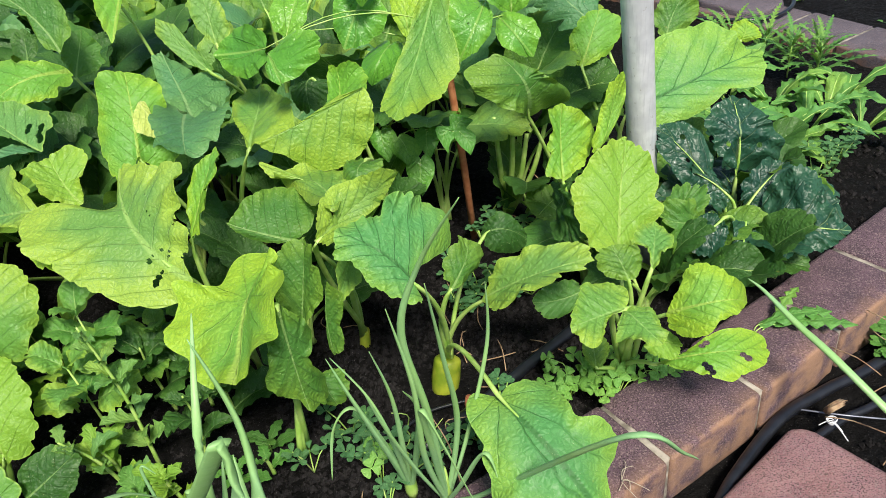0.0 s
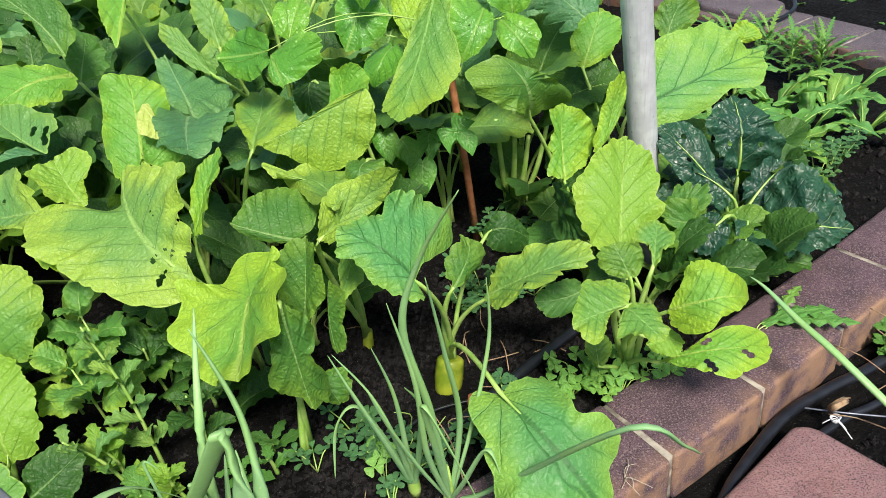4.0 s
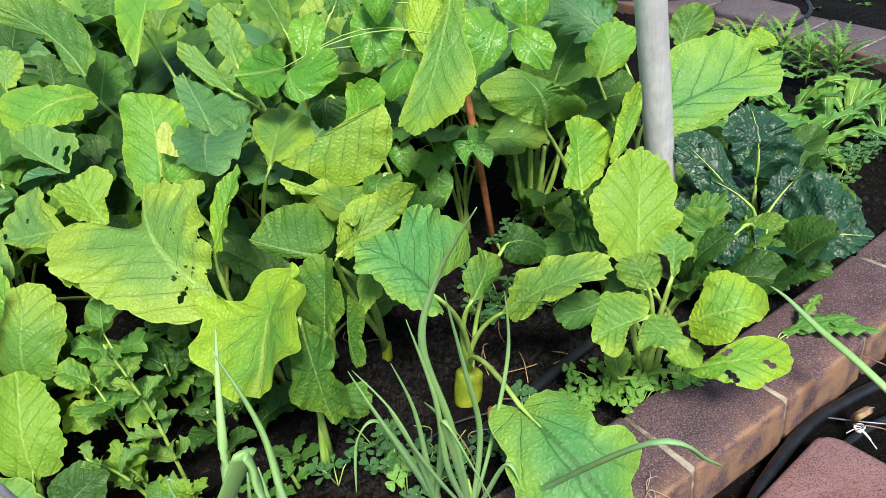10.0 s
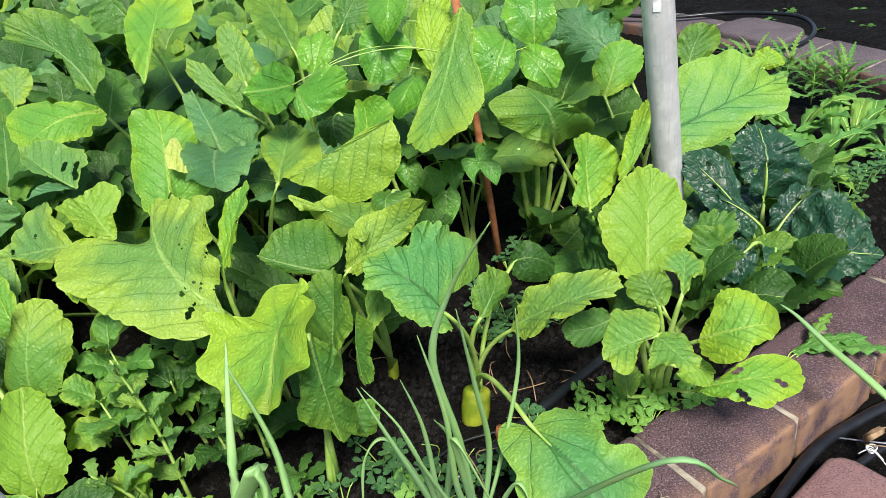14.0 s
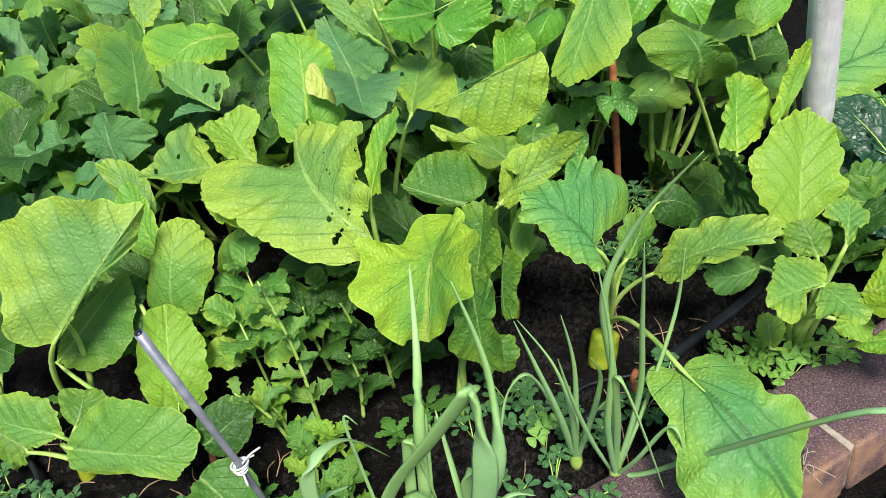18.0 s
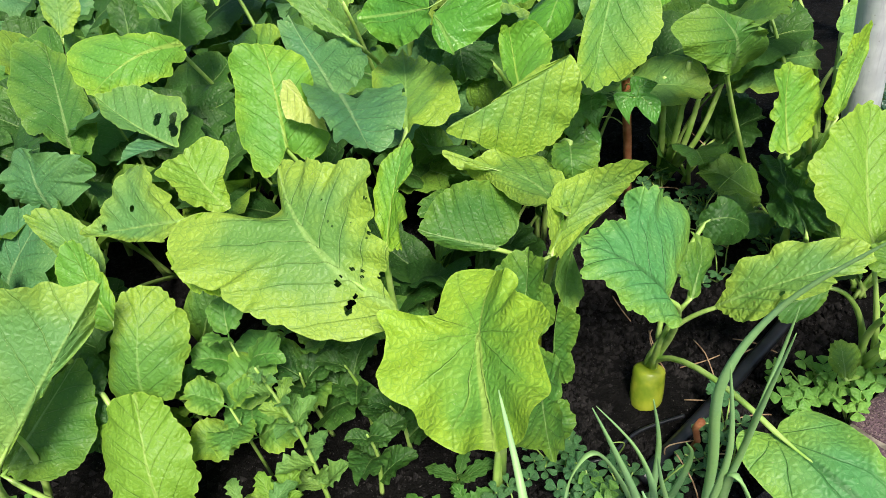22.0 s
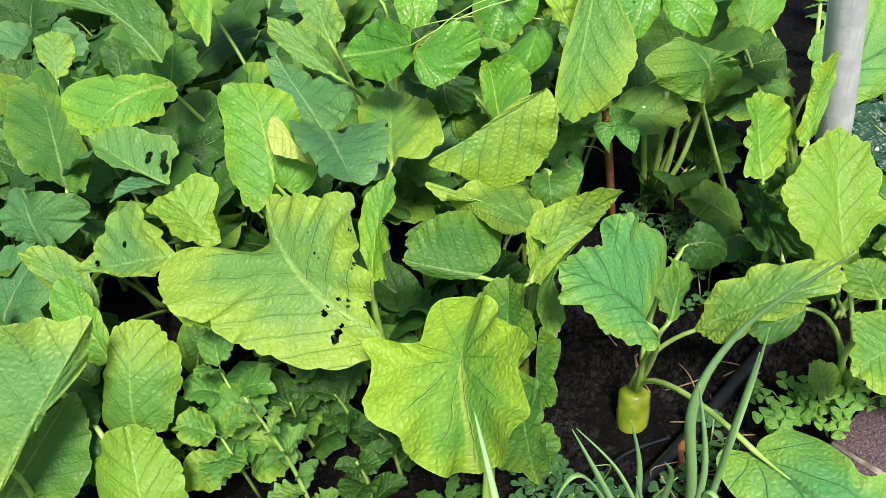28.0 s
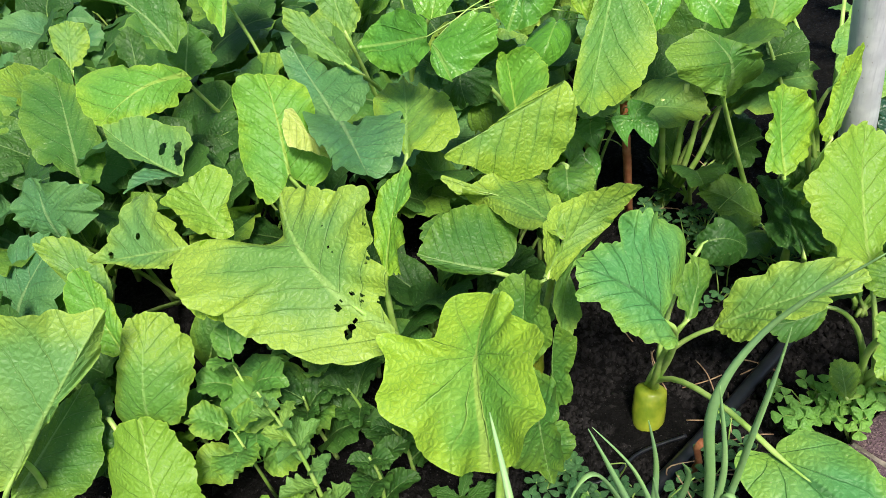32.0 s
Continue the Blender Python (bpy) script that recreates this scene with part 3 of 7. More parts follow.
def border(start, angle, bend, count, width, top, flip, label, material):
    rng = random.Random(5)
    owner = new("brick_border")
    owner.location = (*start, 0)
    tagged(owner, label, "border", kind="structure")
    meshes = [block_mesh("brick", 0.222, width, 0.11, material, rng) for _ in range(4)]
    p, a = Vector(start), radians(angle)
    for k in range(count):
        d = Vector((math.cos(a), math.sin(a)))
        mid = p + d * 0.112
        b = new("brick", meshes[k % 4])
        b.parent = owner
        b.matrix_parent_inverse = Matrix.Translation(-owner.location)
        b.matrix_basis = pose(mid.x, mid.y, top - 0.055 + rng.uniform(-0.002, 0.002), rng.uniform(-0.6, 0.6), rng.uniform(-0.6, 0.6), math.degrees(a) + (180 if flip else 0) + rng.uniform(-0.5, 0.5))
        bm = bmesh.new()
        bmesh.ops.create_cube(bm, size=1.0, matrix=Matrix.LocRotScale(Vector((*(p + d * 0.2275), top - 0.0585)), Euler((0, 0, a + radians(0.7))), Vector((0.012, width - 0.014, 0.108))))
        bmesh.ops.subdivide_edges(bm, edges=bm.edges[:], cuts=3, use_grid_fill=True)
        for v in bm.verts:
            v.co += Vector((0, 0, 1)) * 0.003 * noise.noise(v.co * 60)
        part("mortar_joint", bm, MORTAR, owner)
        p = p + d * 0.231
        a += radians(bend)


border((-0.13, -0.432), 27.0, 1.1, 10, 0.165, 0.03, False, "raised bed border of purple brown bricks with pale mortar joints", BRICK)
border((1.86, 1.02), 117.0, 1.2, 7, 0.22, 0.03, True, "far bed border of grey purple bricks", FAR_BRICK)

# ---- plants ----
RADISH = "leafy green radish plant growing in dark soil"
for key, where in dict(big=(-0.19, 0.19, 0.0), front=(-0.085, -0.03, 0.0), left=(-0.62, -0.03, 0.0), five=(-0.80, 0.02, 0.0), six=(-0.766, -0.088, 0.02), back1=(-0.45, 0.50, 0.0), back2=(-0.72, 0.62, 0.0), curl=(-0.24, 0.52, 0.0), mid=(0.08, 0.54, 0.0), arrow=(0.53, 0.545, 0.0), arrow2=(0.50, 0.34, 0.0), right=(0.512, 0.062, 0.0), centre=(0.181, 0.105, 0.05), small=(0.022, 0.252, 0.02), rear1=(-0.42, 0.98, 0.0), rear2=(-0.18, 0.98, 0.0), rear3=(-0.85, 0.75, 0.0), pole=(0.68, 0.58, 0.0)).items():
    plant(key, "radish_plant", where, RADISH, "vegetable plant", "radish plants in the bed")
plant("bean", "bean_plant", (0.27, 0.60, 0.0), "climbing bean plant with glossy heart shaped leaflets on a stake", "vegetable plant")
plant("dark", "leafy_green_plant", (0.80, 0.33, 0.0), "dark green crinkled leafy vegetable with pale veins beside the bricks", "vegetable plant")
leaf("big", "pale", "broad", (-0.215, -0.001, 0.411), (-0.317, 0.187, 0.499), (-0.016, -0.014, -0.002), (-0.156, -0.045, -0.048), (0.111, 0.019, 0.053), fine=3.2, rim=(1.00, 0.61, 0.58, 0.71, 1.26, 1.28, 1.12, 1.03, 0.94, 0.82, 0.73, 0.80, 0.84, 0.91, 1.02, 1.18, 1.43, 1.53, 1.42, 1.05, 1.00, 1.02, 0.83, 0.72, 0.78, 0.81, 0.86, 0.91, 0.99, 0.92, 0.83, 0.79, 0.79, 0.83, 0.90, 0.97), droop=(0.001, 0.003), holes=((0.138, -0.1, 0.0036), (0.088, -0.15, 0.0028), (0.062, -0.1, 0.0028), (0.113, 0.1, 0.0029), (0.125, 0.075, 0.0029), (0.138, 0.025, 0.0021), (-0.05, 0.225, 0.0042), (-0.037, 0.2, 0.0042), (-0.025, 0.15, 0.0042), (-0.012, 0.1, 0.0028), (-0.012, 0.075, 0.0021), (0.375, -0.725, 0.0022), (0.588, -0.35, 0.0015), (0.45, -0.275, 0.0015), (0.35, -0.45, 0.0014), (0.225, -0.5, 0.0029), (0.213, -0.45, 0.0021), (0.013, -0.25, 0.0042), (0.0, -0.2, 0.0035), (0.413, -0.275, 0.0015)))
leaf("front", "yellow", "heart", (-0.061, -0.019, 0.430), (-0.084, -0.243, 0.363), (-0.014, 0.002, -0.005), (-0.099, 0.038, -0.044), (0.084, -0.034, 0.064), stem=0, fan=-0.25, fine=1.5, rim=(1.00, 1.02, 1.03, 1.01, 0.99, 0.96, 0.92, 1.03, 1.02, 1.00, 0.98, 0.98, 0.99, 0.66, 0.70, 0.89, 1.06, 1.07, 1.00, 0.92, 0.88, 0.87, 0.84, 0.73, 0.77, 0.85, 0.96, 1.00, 0.85, 0.88, 0.93, 0.99, 1.05, 1.12, 1.06, 1.02), droop=(0.045, 0.022))
leaf("left", "fresh", "broad", (-0.566, 0.040, 0.243), (-0.532, 0.122, 0.380), (0.001, -0.026, 0.009), (-0.052, 0.017, 0.005), (0.065, 0.003, -0.023), fine=1.5, rim=(1.00, 0.98, 0.98, 1.00, 0.91, 0.81, 0.74, 0.71, 0.71, 0.75, 0.82, 0.93, 1.07, 1.30, 1.45, 1.47, 1.23, 1.09, 1.00, 1.01, 1.06, 1.14, 1.08, 1.07, 1.00, 0.92, 0.91, 0.97, 1.01, 1.04, 1.05, 1.03, 1.03, 1.03, 1.04, 1.00), droop=(-0.003, -0.003))
leaf("left", "lime", "broad", (-0.549, -0.093, 0.131), (-0.563, 0.035, 0.262), (-0.002, -0.012, 0.014), (-0.078, 0.014, -0.026), (0.063, 0.017, -0.006), fine=1.5, rim=(1.00, 1.02, 1.08, 1.17, 1.17, 1.20, 1.15, 1.06, 1.02, 0.96, 0.93, 0.92, 0.91, 0.93, 0.99, 0.95, 0.93, 0.95, 1.00, 1.00, 1.03, 1.06, 1.09, 1.07, 1.06, 1.02, 1.00, 0.99, 0.94, 0.93, 0.89, 0.87, 0.87, 0.90, 0.90, 0.93), droop=(-0.008, -0.003))
leaf("five", "pale", "broad", (-0.701, -0.089, 0.298), (-0.528, 0.026, 0.471), (0.001, -0.014, 0.006), (-0.122, 0.027, 0.103), (0.007, 0.030, -0.033), fine=1.5, rim=(1.00, 0.85, 0.85, 0.85, 0.86, 0.88, 0.88, 0.91, 0.92, 0.95, 1.01, 1.02, 1.05, 1.04, 0.99, 1.09, 1.21, 1.18, 1.00, 0.85, 0.35, 0.33, 0.32, 0.32, 0.33, 0.31, 0.27, 0.25, 0.24, 0.24, 0.99, 0.95, 0.93, 0.90, 0.90, 0.94), droop=(-0.000, -0.003))
leaf("five", "yellow", "oval", (-0.709, -0.038, 0.313), (-0.790, -0.040, 0.324), (0.000, -0.000, 0.000), (0.011, 0.013, 0.017), (0.006, -0.021, -0.031))
leaf("left", "green", "broad", (-0.768, -0.022, 0.202), (-0.637, 0.070, 0.313), (0.000, -0.000, 0.000), (-0.017, 0.008, 0.014), (0.062, -0.027, -0.051), fine=1.5, rim=(1.00, 0.89, 0.83, 0.80, 0.80, 0.80, 0.80, 0.82, 0.87, 0.95, 0.99, 1.05, 1.10, 0.99, 0.93, 0.91, 0.91, 0.94, 1.00, 0.98, 1.00, 0.99, 1.01, 1.02, 1.00, 1.01, 1.00, 0.95, 0.94, 0.91, 0.87, 0.87, 0.89, 0.94, 0.93, 0.95), droop=(-0.000, -0.000))
leaf("six", "fresh", "broad", (-0.715, -0.161, 0.139), (-0.493, -0.192, 0.131), (-0.002, -0.015, 0.013), (0.010, 0.053, 0.074), (-0.004, -0.022, -0.033), fine=1.5, rim=(1.00, 1.03, 1.10, 1.08, 1.08, 1.03, 1.00, 1.00, 0.97, 0.98, 1.01, 0.98, 0.94, 0.94, 0.92, 0.90, 0.90, 0.93, 1.00, 0.98, 0.99, 1.03, 1.11, 1.09, 1.05, 0.98, 0.86, 0.78, 0.74, 0.81, 0.94, 1.19, 1.08, 1.01, 0.97, 0.97), droop=(-0.000, -0.000))
leaf("six", "fresh", "broad", (-0.739, -0.133, 0.136), (-0.874, -0.103, 0.165), (-0.000, -0.006, 0.006), (0.018, 0.034, 0.048), (-0.008, -0.015, -0.022), fine=1.5, rim=(1.00, 1.00, 1.03, 1.10, 1.07, 0.99, 0.95, 0.94, 0.96, 0.99, 0.97, 0.98, 1.02, 0.99, 0.97, 0.98, 1.01, 0.99, 1.00, 0.93, 0.89, 0.89, 0.91, 0.96, 1.05, 1.03, 0.92, 0.86, 0.81, 0.74, 0.70, 0.68, 0.69, 0.71, 0.77, 0.85), droop=(-0.000, -0.000))
leaf("six", "green", "oval", (-0.698, -0.140, 0.164), (-0.679, -0.105, 0.211), (0.002, 0.001, 0.002), (-0.039, 0.007, 0.017), (0.037, 0.004, -0.001))
leaf("back1", "lime", "broad", (-0.404, 0.204, 0.425), (-0.462, 0.276, 0.491), (-0.004, -0.002, -0.008), (-0.045, -0.033, 0.014), (0.054, 0.019, 0.003), stem=0, fine=1.5, rim=(1.00, 0.96, 0.96, 0.97, 1.02, 1.05, 1.12, 0.85, 0.75, 0.76, 0.79, 0.85, 0.86, 0.82, 0.81, 0.83, 0.86, 0.91, 1.00, 0.82, 0.69, 0.58, 0.51, 0.47, 0.44, 0.44, 0.44, 0.48, 0.59, 0.80, 1.15, 1.30, 1.31, 1.32, 1.18, 1.07), droop=(0.000, 0.006))
leaf("back1", "blue", "broad", (-0.468, 0.274, 0.497), (-0.537, 0.230, 0.513), (-0.002, 0.010, 0.004), (-0.019, 0.028, 0.006), (0.006, -0.008, 0.000), stem=0, fine=1.5, rim=(1.00, 0.90, 0.83, 0.80, 0.79, 0.80, 0.84, 0.91, 0.93, 0.95, 1.00, 1.00, 1.00, 1.02, 1.00, 0.95, 0.94, 0.95, 1.00, 0.89, 0.83, 0.80, 0.79, 0.81, 0.86, 0.94, 0.66, 0.31, 0.21, 0.16, 0.13, 0.12, 0.11, 0.10, 0.10, 0.10), droop=(-0.001, 0.001))
leaf("back1", "pale", "broad", (-0.462, 0.257, 0.509), (-0.585, 0.363, 0.560), (-0.004, -0.002, -0.003), (-0.012, -0.018, 0.003), (0.042, 0.043, 0.029), stem=0, fine=2.4, rim=(1.00, 0.93, 0.89, 0.88, 0.89, 0.94, 1.02, 1.03, 1.00, 0.96, 0.67, 0.53, 0.45, 0.40, 0.41, 0.43, 0.48, 0.55, 1.00, 0.97, 0.98, 1.05, 1.15, 1.15, 1.14, 0.98, 0.88, 0.82, 0.79, 0.78, 0.80, 0.76, 0.75, 0.77, 0.81, 0.88), droop=(0.000, 0.012), holes=((0.313, -0.4, 0.0042), (0.3, -0.3, 0.0041), (0.175, -0.55, 0.005), (0.15, -0.45, 0.005), (0.125, -0.35, 0.0049), (0.088, -0.275, 0.0049)))
leaf("back1", "pale", "broad", (-0.450, 0.143, 0.459), (-0.619, 0.204, 0.421), (0.005, 0.008, -0.005), (0.010, 0.065, 0.066), (-0.002, -0.017, -0.019), fine=2.4, rim=(1.00, 0.86, 0.79, 0.77, 0.78, 0.82, 0.93, 0.99, 1.01, 0.97, 0.96, 0.87, 0.78, 0.78, 0.81, 0.82, 0.82, 0.87, 1.00, 0.97, 0.96, 0.99, 1.01, 1.06, 1.15, 0.96, 0.84, 0.77, 0.73, 0.72, 0.65, 0.61, 0.59, 0.59, 0.61, 0.75), droop=(-0.001, 0.000), holes=((0.538, 0.3, 0.0032), (0.8, 0.075, 0.0033)))
leaf("back1", "yellow", "broad", (-0.489, 0.550, 0.543), (-0.632, 0.453, 0.522), (0.003, -0.021, 0.025), (-0.044, 0.083, 0.045), (0.018, -0.029, -0.042), stem=0, fine=1.5, rim=(1.00, 1.08, 1.21, 1.29, 1.35, 1.27, 1.08, 0.91, 0.74, 0.64, 0.58, 0.54, 0.52, 0.52, 0.53, 0.57, 0.64, 0.77, 1.00, 0.99, 1.02, 0.96, 0.83, 0.92, 1.02, 0.95, 0.87, 0.84, 0.93, 1.02, 0.86, 0.75, 0.74, 0.76, 0.80, 0.88), droop=(-0.003, -0.002))
leaf("back2", "green", "broad", (-0.732, 0.506, 0.397), (-0.816, 0.771, 0.502), (-0.000, 0.001, -0.002), (-0.080, -0.029, 0.007), (0.050, 0.018, -0.004), fine=1.5, rim=(1.00, 1.06, 1.17, 1.23, 1.13, 1.07, 1.04, 1.04, 0.98, 0.91, 0.88, 0.88, 0.85, 0.82, 0.81, 0.81, 0.84, 0.90, 1.00, 1.05, 1.14, 1.20, 1.18, 1.15, 1.11, 1.04, 0.94, 0.87, 0.81, 0.77, 0.77, 0.84, 0.91, 0.89, 0.90, 0.93), droop=(0.000, 0.000))
leaf("back2", "blue", "broad", (-0.761, 0.412, 0.343), (-0.776, 0.473, 0.447), (-0.004, -0.019, 0.010), (-0.067, 0.034, -0.033), (0.127, -0.043, 0.044), fine=1.5, rim=(1.00, 1.04, 1.12, 1.26, 1.30, 1.20, 1.14, 1.03, 0.95, 0.91, 0.90, 0.82, 0.78, 0.77, 0.78, 0.80, 0.83, 0.89, 1.00, 0.98, 1.00, 1.11, 1.14, 1.08, 1.05, 1.01, 1.00, 0.94, 0.82, 0.75, 0.71, 0.69, 0.69, 0.71, 0.76, 0.85), droop=(-0.000, -0.001))
leaf("back2", "pale", "oval", (-0.664, 0.237, 0.262), (-0.747, 0.323, 0.400), (0.017, 0.007, 0.007), (-0.037, 0.002, 0.010), (0.027, 0.019, 0.024))
leaf("curl", "yellow", "broad", (-0.320, 0.300, 0.452), (-0.328, 0.395, 0.583), (0.003, -0.003, 0.005), (-0.066, -0.001, 0.003), (0.066, 0.029, -0.022), fine=1.5, rim=(1.00, 1.01, 1.06, 1.14, 1.18, 1.11, 0.99, 0.92, 0.88, 0.91, 0.97, 1.06, 1.15, 1.26, 1.36, 1.53, 1.53, 1.30, 1.00, 1.15, 1.33, 1.34, 1.34, 1.29, 0.99, 0.79, 0.74, 0.79, 0.83, 0.85, 0.90, 0.99, 0.97, 0.99, 0.99, 0.98), droop=(-0.005, -0.003))
leaf("curl", "dry", "broad", (-0.305, 0.350, 0.539), (-0.253, 0.302, 0.466), (0.002, -0.013, 0.010), (-0.028, -0.020, -0.007), (0.008, 0.006, 0.002), stem=0, fine=1.5, rim=(1.00, 0.84, 0.75, 0.70, 0.67, 0.67, 0.70, 0.75, 0.83, 0.98, 0.94, 0.90, 0.89, 0.91, 0.88, 0.86, 0.88, 0.92, 1.00, 0.99, 1.02, 1.07, 1.18, 1.19, 0.40, 0.20, 0.14, 0.11, 0.09, 0.08, 0.07, 1.00, 0.94, 0.91, 0.91, 0.94), droop=(-0.000, -0.000))
leaf("curl", "blue", "broad", (-0.244, 0.420, 0.467), (-0.312, 0.569, 0.549), (0.002, 0.006, -0.008), (-0.039, -0.012, -0.007), (0.086, 0.054, -0.036), stem=0, fine=1.5, rim=(1.00, 0.99, 1.02, 1.08, 0.95, 0.87, 0.83, 0.82, 0.84, 0.89, 0.98, 0.97, 0.90, 0.86, 0.85, 0.84, 0.86, 0.91, 1.00, 1.01, 0.94, 0.89, 0.85, 0.84, 0.85, 0.88, 0.95, 1.00, 0.98, 0.99, 0.73, 0.62, 0.65, 0.72, 0.83, 0.90), droop=(-0.001, -0.011))
leaf("curl", "blue", "broad", (-0.227, 0.332, 0.504), (-0.181, 0.134, 0.523), (0.003, -0.021, 0.016), (-0.044, -0.035, 0.026), (0.084, 0.034, 0.006), stem=0, fine=1.5, rim=(1.00, 1.01, 1.05, 1.17, 1.28, 1.04, 0.83, 0.79, 0.78, 0.79, 0.85, 0.97, 1.16, 1.31, 1.56, 2.01, 2.30, 1.10, 1.00, 0.88, 0.82, 0.86, 0.98, 1.02, 1.01, 1.02, 0.93, 0.82, 0.83, 0.86, 0.88, 0.92, 0.92, 0.95, 0.99, 0.98), droop=(0.006, 0.001))
leaf("curl", "fresh", "broad", (-0.142, 0.367, 0.407), (-0.124, 0.568, 0.447), (-0.000, -0.001, 0.004), (-0.063, 0.008, -0.009), (0.091, -0.013, 0.025), fine=1.5, rim=(1.00, 0.98, 1.00, 1.05, 1.13, 1.11, 1.09, 1.01, 0.84, 0.72, 0.64, 0.59, 0.56, 0.55, 0.56, 0.59, 0.64, 0.73, 1.00, 1.01, 1.05, 1.11, 1.17, 1.21, 1.15, 1.01, 0.92, 0.87, 0.77, 0.71, 0.68, 0.67, 0.67, 0.70, 0.76, 0.85), droop=(0.002, -0.000))
leaf("mid", "fresh", "broad", (0.103, 0.240, 0.555), (-0.077, 0.211, 0.495), (0.003, 0.001, -0.004), (-0.004, 0.005, 0.008), (0.036, -0.019, -0.093), stem=0, fine=1.5, rim=(1.00, 0.40, 0.36, 0.35, 0.34, 0.34, 0.36, 0.39, 0.43, 0.51, 0.63, 0.81, 1.13, 1.02, 0.95, 0.92, 0.92, 0.94, 1.00, 1.05, 1.06, 1.05, 1.05, 1.03, 1.03, 1.01, 1.00, 0.99, 0.98, 0.97, 0.96, 0.92, 0.89, 0.88, 0.90, 1.00), droop=(-0.000, -0.013))
leaf("mid", "yellow", "oval", (0.038, 0.308, 0.475), (0.045, 0.428, 0.532), (0.005, 0.041, -0.021), (-0.023, -0.012, 0.017), (0.060, -0.024, 0.026), stem=0)
leaf("mid", "fresh", "broad", (0.259, 0.500, 0.657), (0.145, 0.295, 0.464), (-0.003, 0.024, -0.037), (-0.026, 0.004, 0.024), (0.076, -0.046, -0.020), stem=0, fine=1.5, rim=(1.00, 1.02, 1.07, 1.16, 1.31, 1.28, 1.15, 1.06, 0.99, 0.89, 0.83, 0.81, 0.82, 0.87, 0.89, 0.87, 0.88, 0.92, 1.00, 0.96, 0.95, 0.83, 0.74, 0.76, 0.80, 0.86, 0.93, 0.98, 0.92, 0.90, 0.90, 0.89, 0.87, 0.87, 0.88, 0.92), droop=(0.003, 0.007))
leaf("arrow", "green", "broad", (0.407, 0.434, 0.368), (0.338, 0.407, 0.522), (0.023, -0.034, 0.020), (-0.073, -0.053, -0.017), (0.121, 0.078, 0.006), fine=1.5, rim=(1.00, 1.01, 1.05, 1.16, 1.28, 1.27, 1.16, 1.05, 0.93, 0.86, 0.82, 0.77, 0.72, 0.70, 0.70, 0.73, 0.78, 0.86, 1.00, 0.96, 1.09, 1.29, 1.49, 0.74, 0.49, 0.38, 0.31, 0.29, 0.28, 0.28, 0.29, 0.31, 0.34, 0.39, 0.49, 0.66), droop=(-0.001, 0.003))
leaf("arrow2", "yellow", "broad", (0.439, 0.258, 0.315), (0.451, 0.323, 0.441), (-0.001, 0.002, -0.001), (-0.034, -0.010, 0.008), (0.072, 0.016, -0.015), fine=1.5, rim=(1.00, 0.97, 0.98, 1.02, 1.09, 0.81, 0.59, 0.60, 0.64, 0.70, 0.73, 0.69, 0.68, 1.27, 1.13, 1.04, 1.00, 0.98, 1.00, 0.90, 0.85, 0.85, 0.88, 0.87, 0.85, 0.86, 0.90, 0.97, 0.99, 1.01, 0.99, 0.94, 0.93, 0.93, 0.92, 0.94), droop=(0.000, 0.000))
leaf("right", "lime", "broad", (0.503, 0.097, 0.237), (0.554, 0.258, 0.385), (-0.001, 0.007, -0.008), (-0.084, -0.001, 0.029), (0.077, -0.004, -0.024), fine=1.5, rim=(1.00, 0.97, 0.97, 0.94, 0.93, 0.91, 0.91, 0.94, 1.01, 0.99, 0.97, 0.97, 1.00, 1.07, 1.10, 1.09, 1.02, 1.00, 1.00, 0.93, 0.83, 0.76, 0.74, 0.75, 0.79, 0.85, 0.94, 0.97, 0.78, 0.87, 0.93, 0.94, 0.99, 0.98, 0.99, 0.99), droop=(0.001, 0.000))
leaf("right", "fresh", "broad", (0.453, -0.119, 0.306), (0.367, -0.153, 0.314), (0.001, -0.001, 0.004), (-0.015, 0.047, 0.029), (0.012, -0.037, -0.024), fine=1.5, rim=(1.00, 0.93, 0.89, 0.82, 0.77, 0.74, 0.74, 0.77, 0.84, 0.95, 1.00, 1.01, 1.06, 1.14, 1.28, 1.43, 1.49, 1.30, 1.00, 0.49, 0.39, 0.33, 0.31, 0.31, 0.33, 0.35, 0.39, 0.45, 0.56, 0.74, 1.06, 1.14, 1.11, 1.08, 1.02, 0.99), droop=(-0.000, -0.000))
leaf("right", "fresh", "broad", (0.453, -0.117, 0.302), (0.491, -0.181, 0.282), (-0.001, -0.004, 0.009), (0.031, 0.019, -0.002), (-0.048, -0.028, -0.002), fine=1.5, rim=(1.00, 0.96, 0.96, 0.98, 1.00, 0.89, 0.82, 0.80, 0.83, 0.89, 1.00, 0.98, 0.97, 0.98, 0.95, 0.92, 0.92, 0.94, 1.00, 0.90, 0.84, 0.80, 0.77, 0.77, 0.79, 0.81, 0.85, 0.93, 0.82, 0.67, 0.66, 0.67, 0.71, 0.77, 0.82, 0.89), droop=(-0.000, -0.000))
leaf("right", "yellow", "broad", (0.532, -0.073, 0.245), (0.664, -0.069, 0.246), (0.001, -0.040, 0.045), (-0.002, 0.058, 0.036), (0.001, -0.038, -0.027), fine=1.5, rim=(1.00, 1.05, 1.13, 0.94, 0.77, 0.75, 0.78, 0.84, 0.89, 0.97, 1.01, 1.06, 0.97, 0.87, 0.84, 0.85, 0.88, 0.92, 1.00, 1.01, 1.05, 1.08, 1.14, 1.15, 1.15, 1.04, 0.65, 0.61, 0.60, 0.60, 0.62, 0.62, 0.63, 0.66, 0.73, 0.83), droop=(-0.000, -0.000))
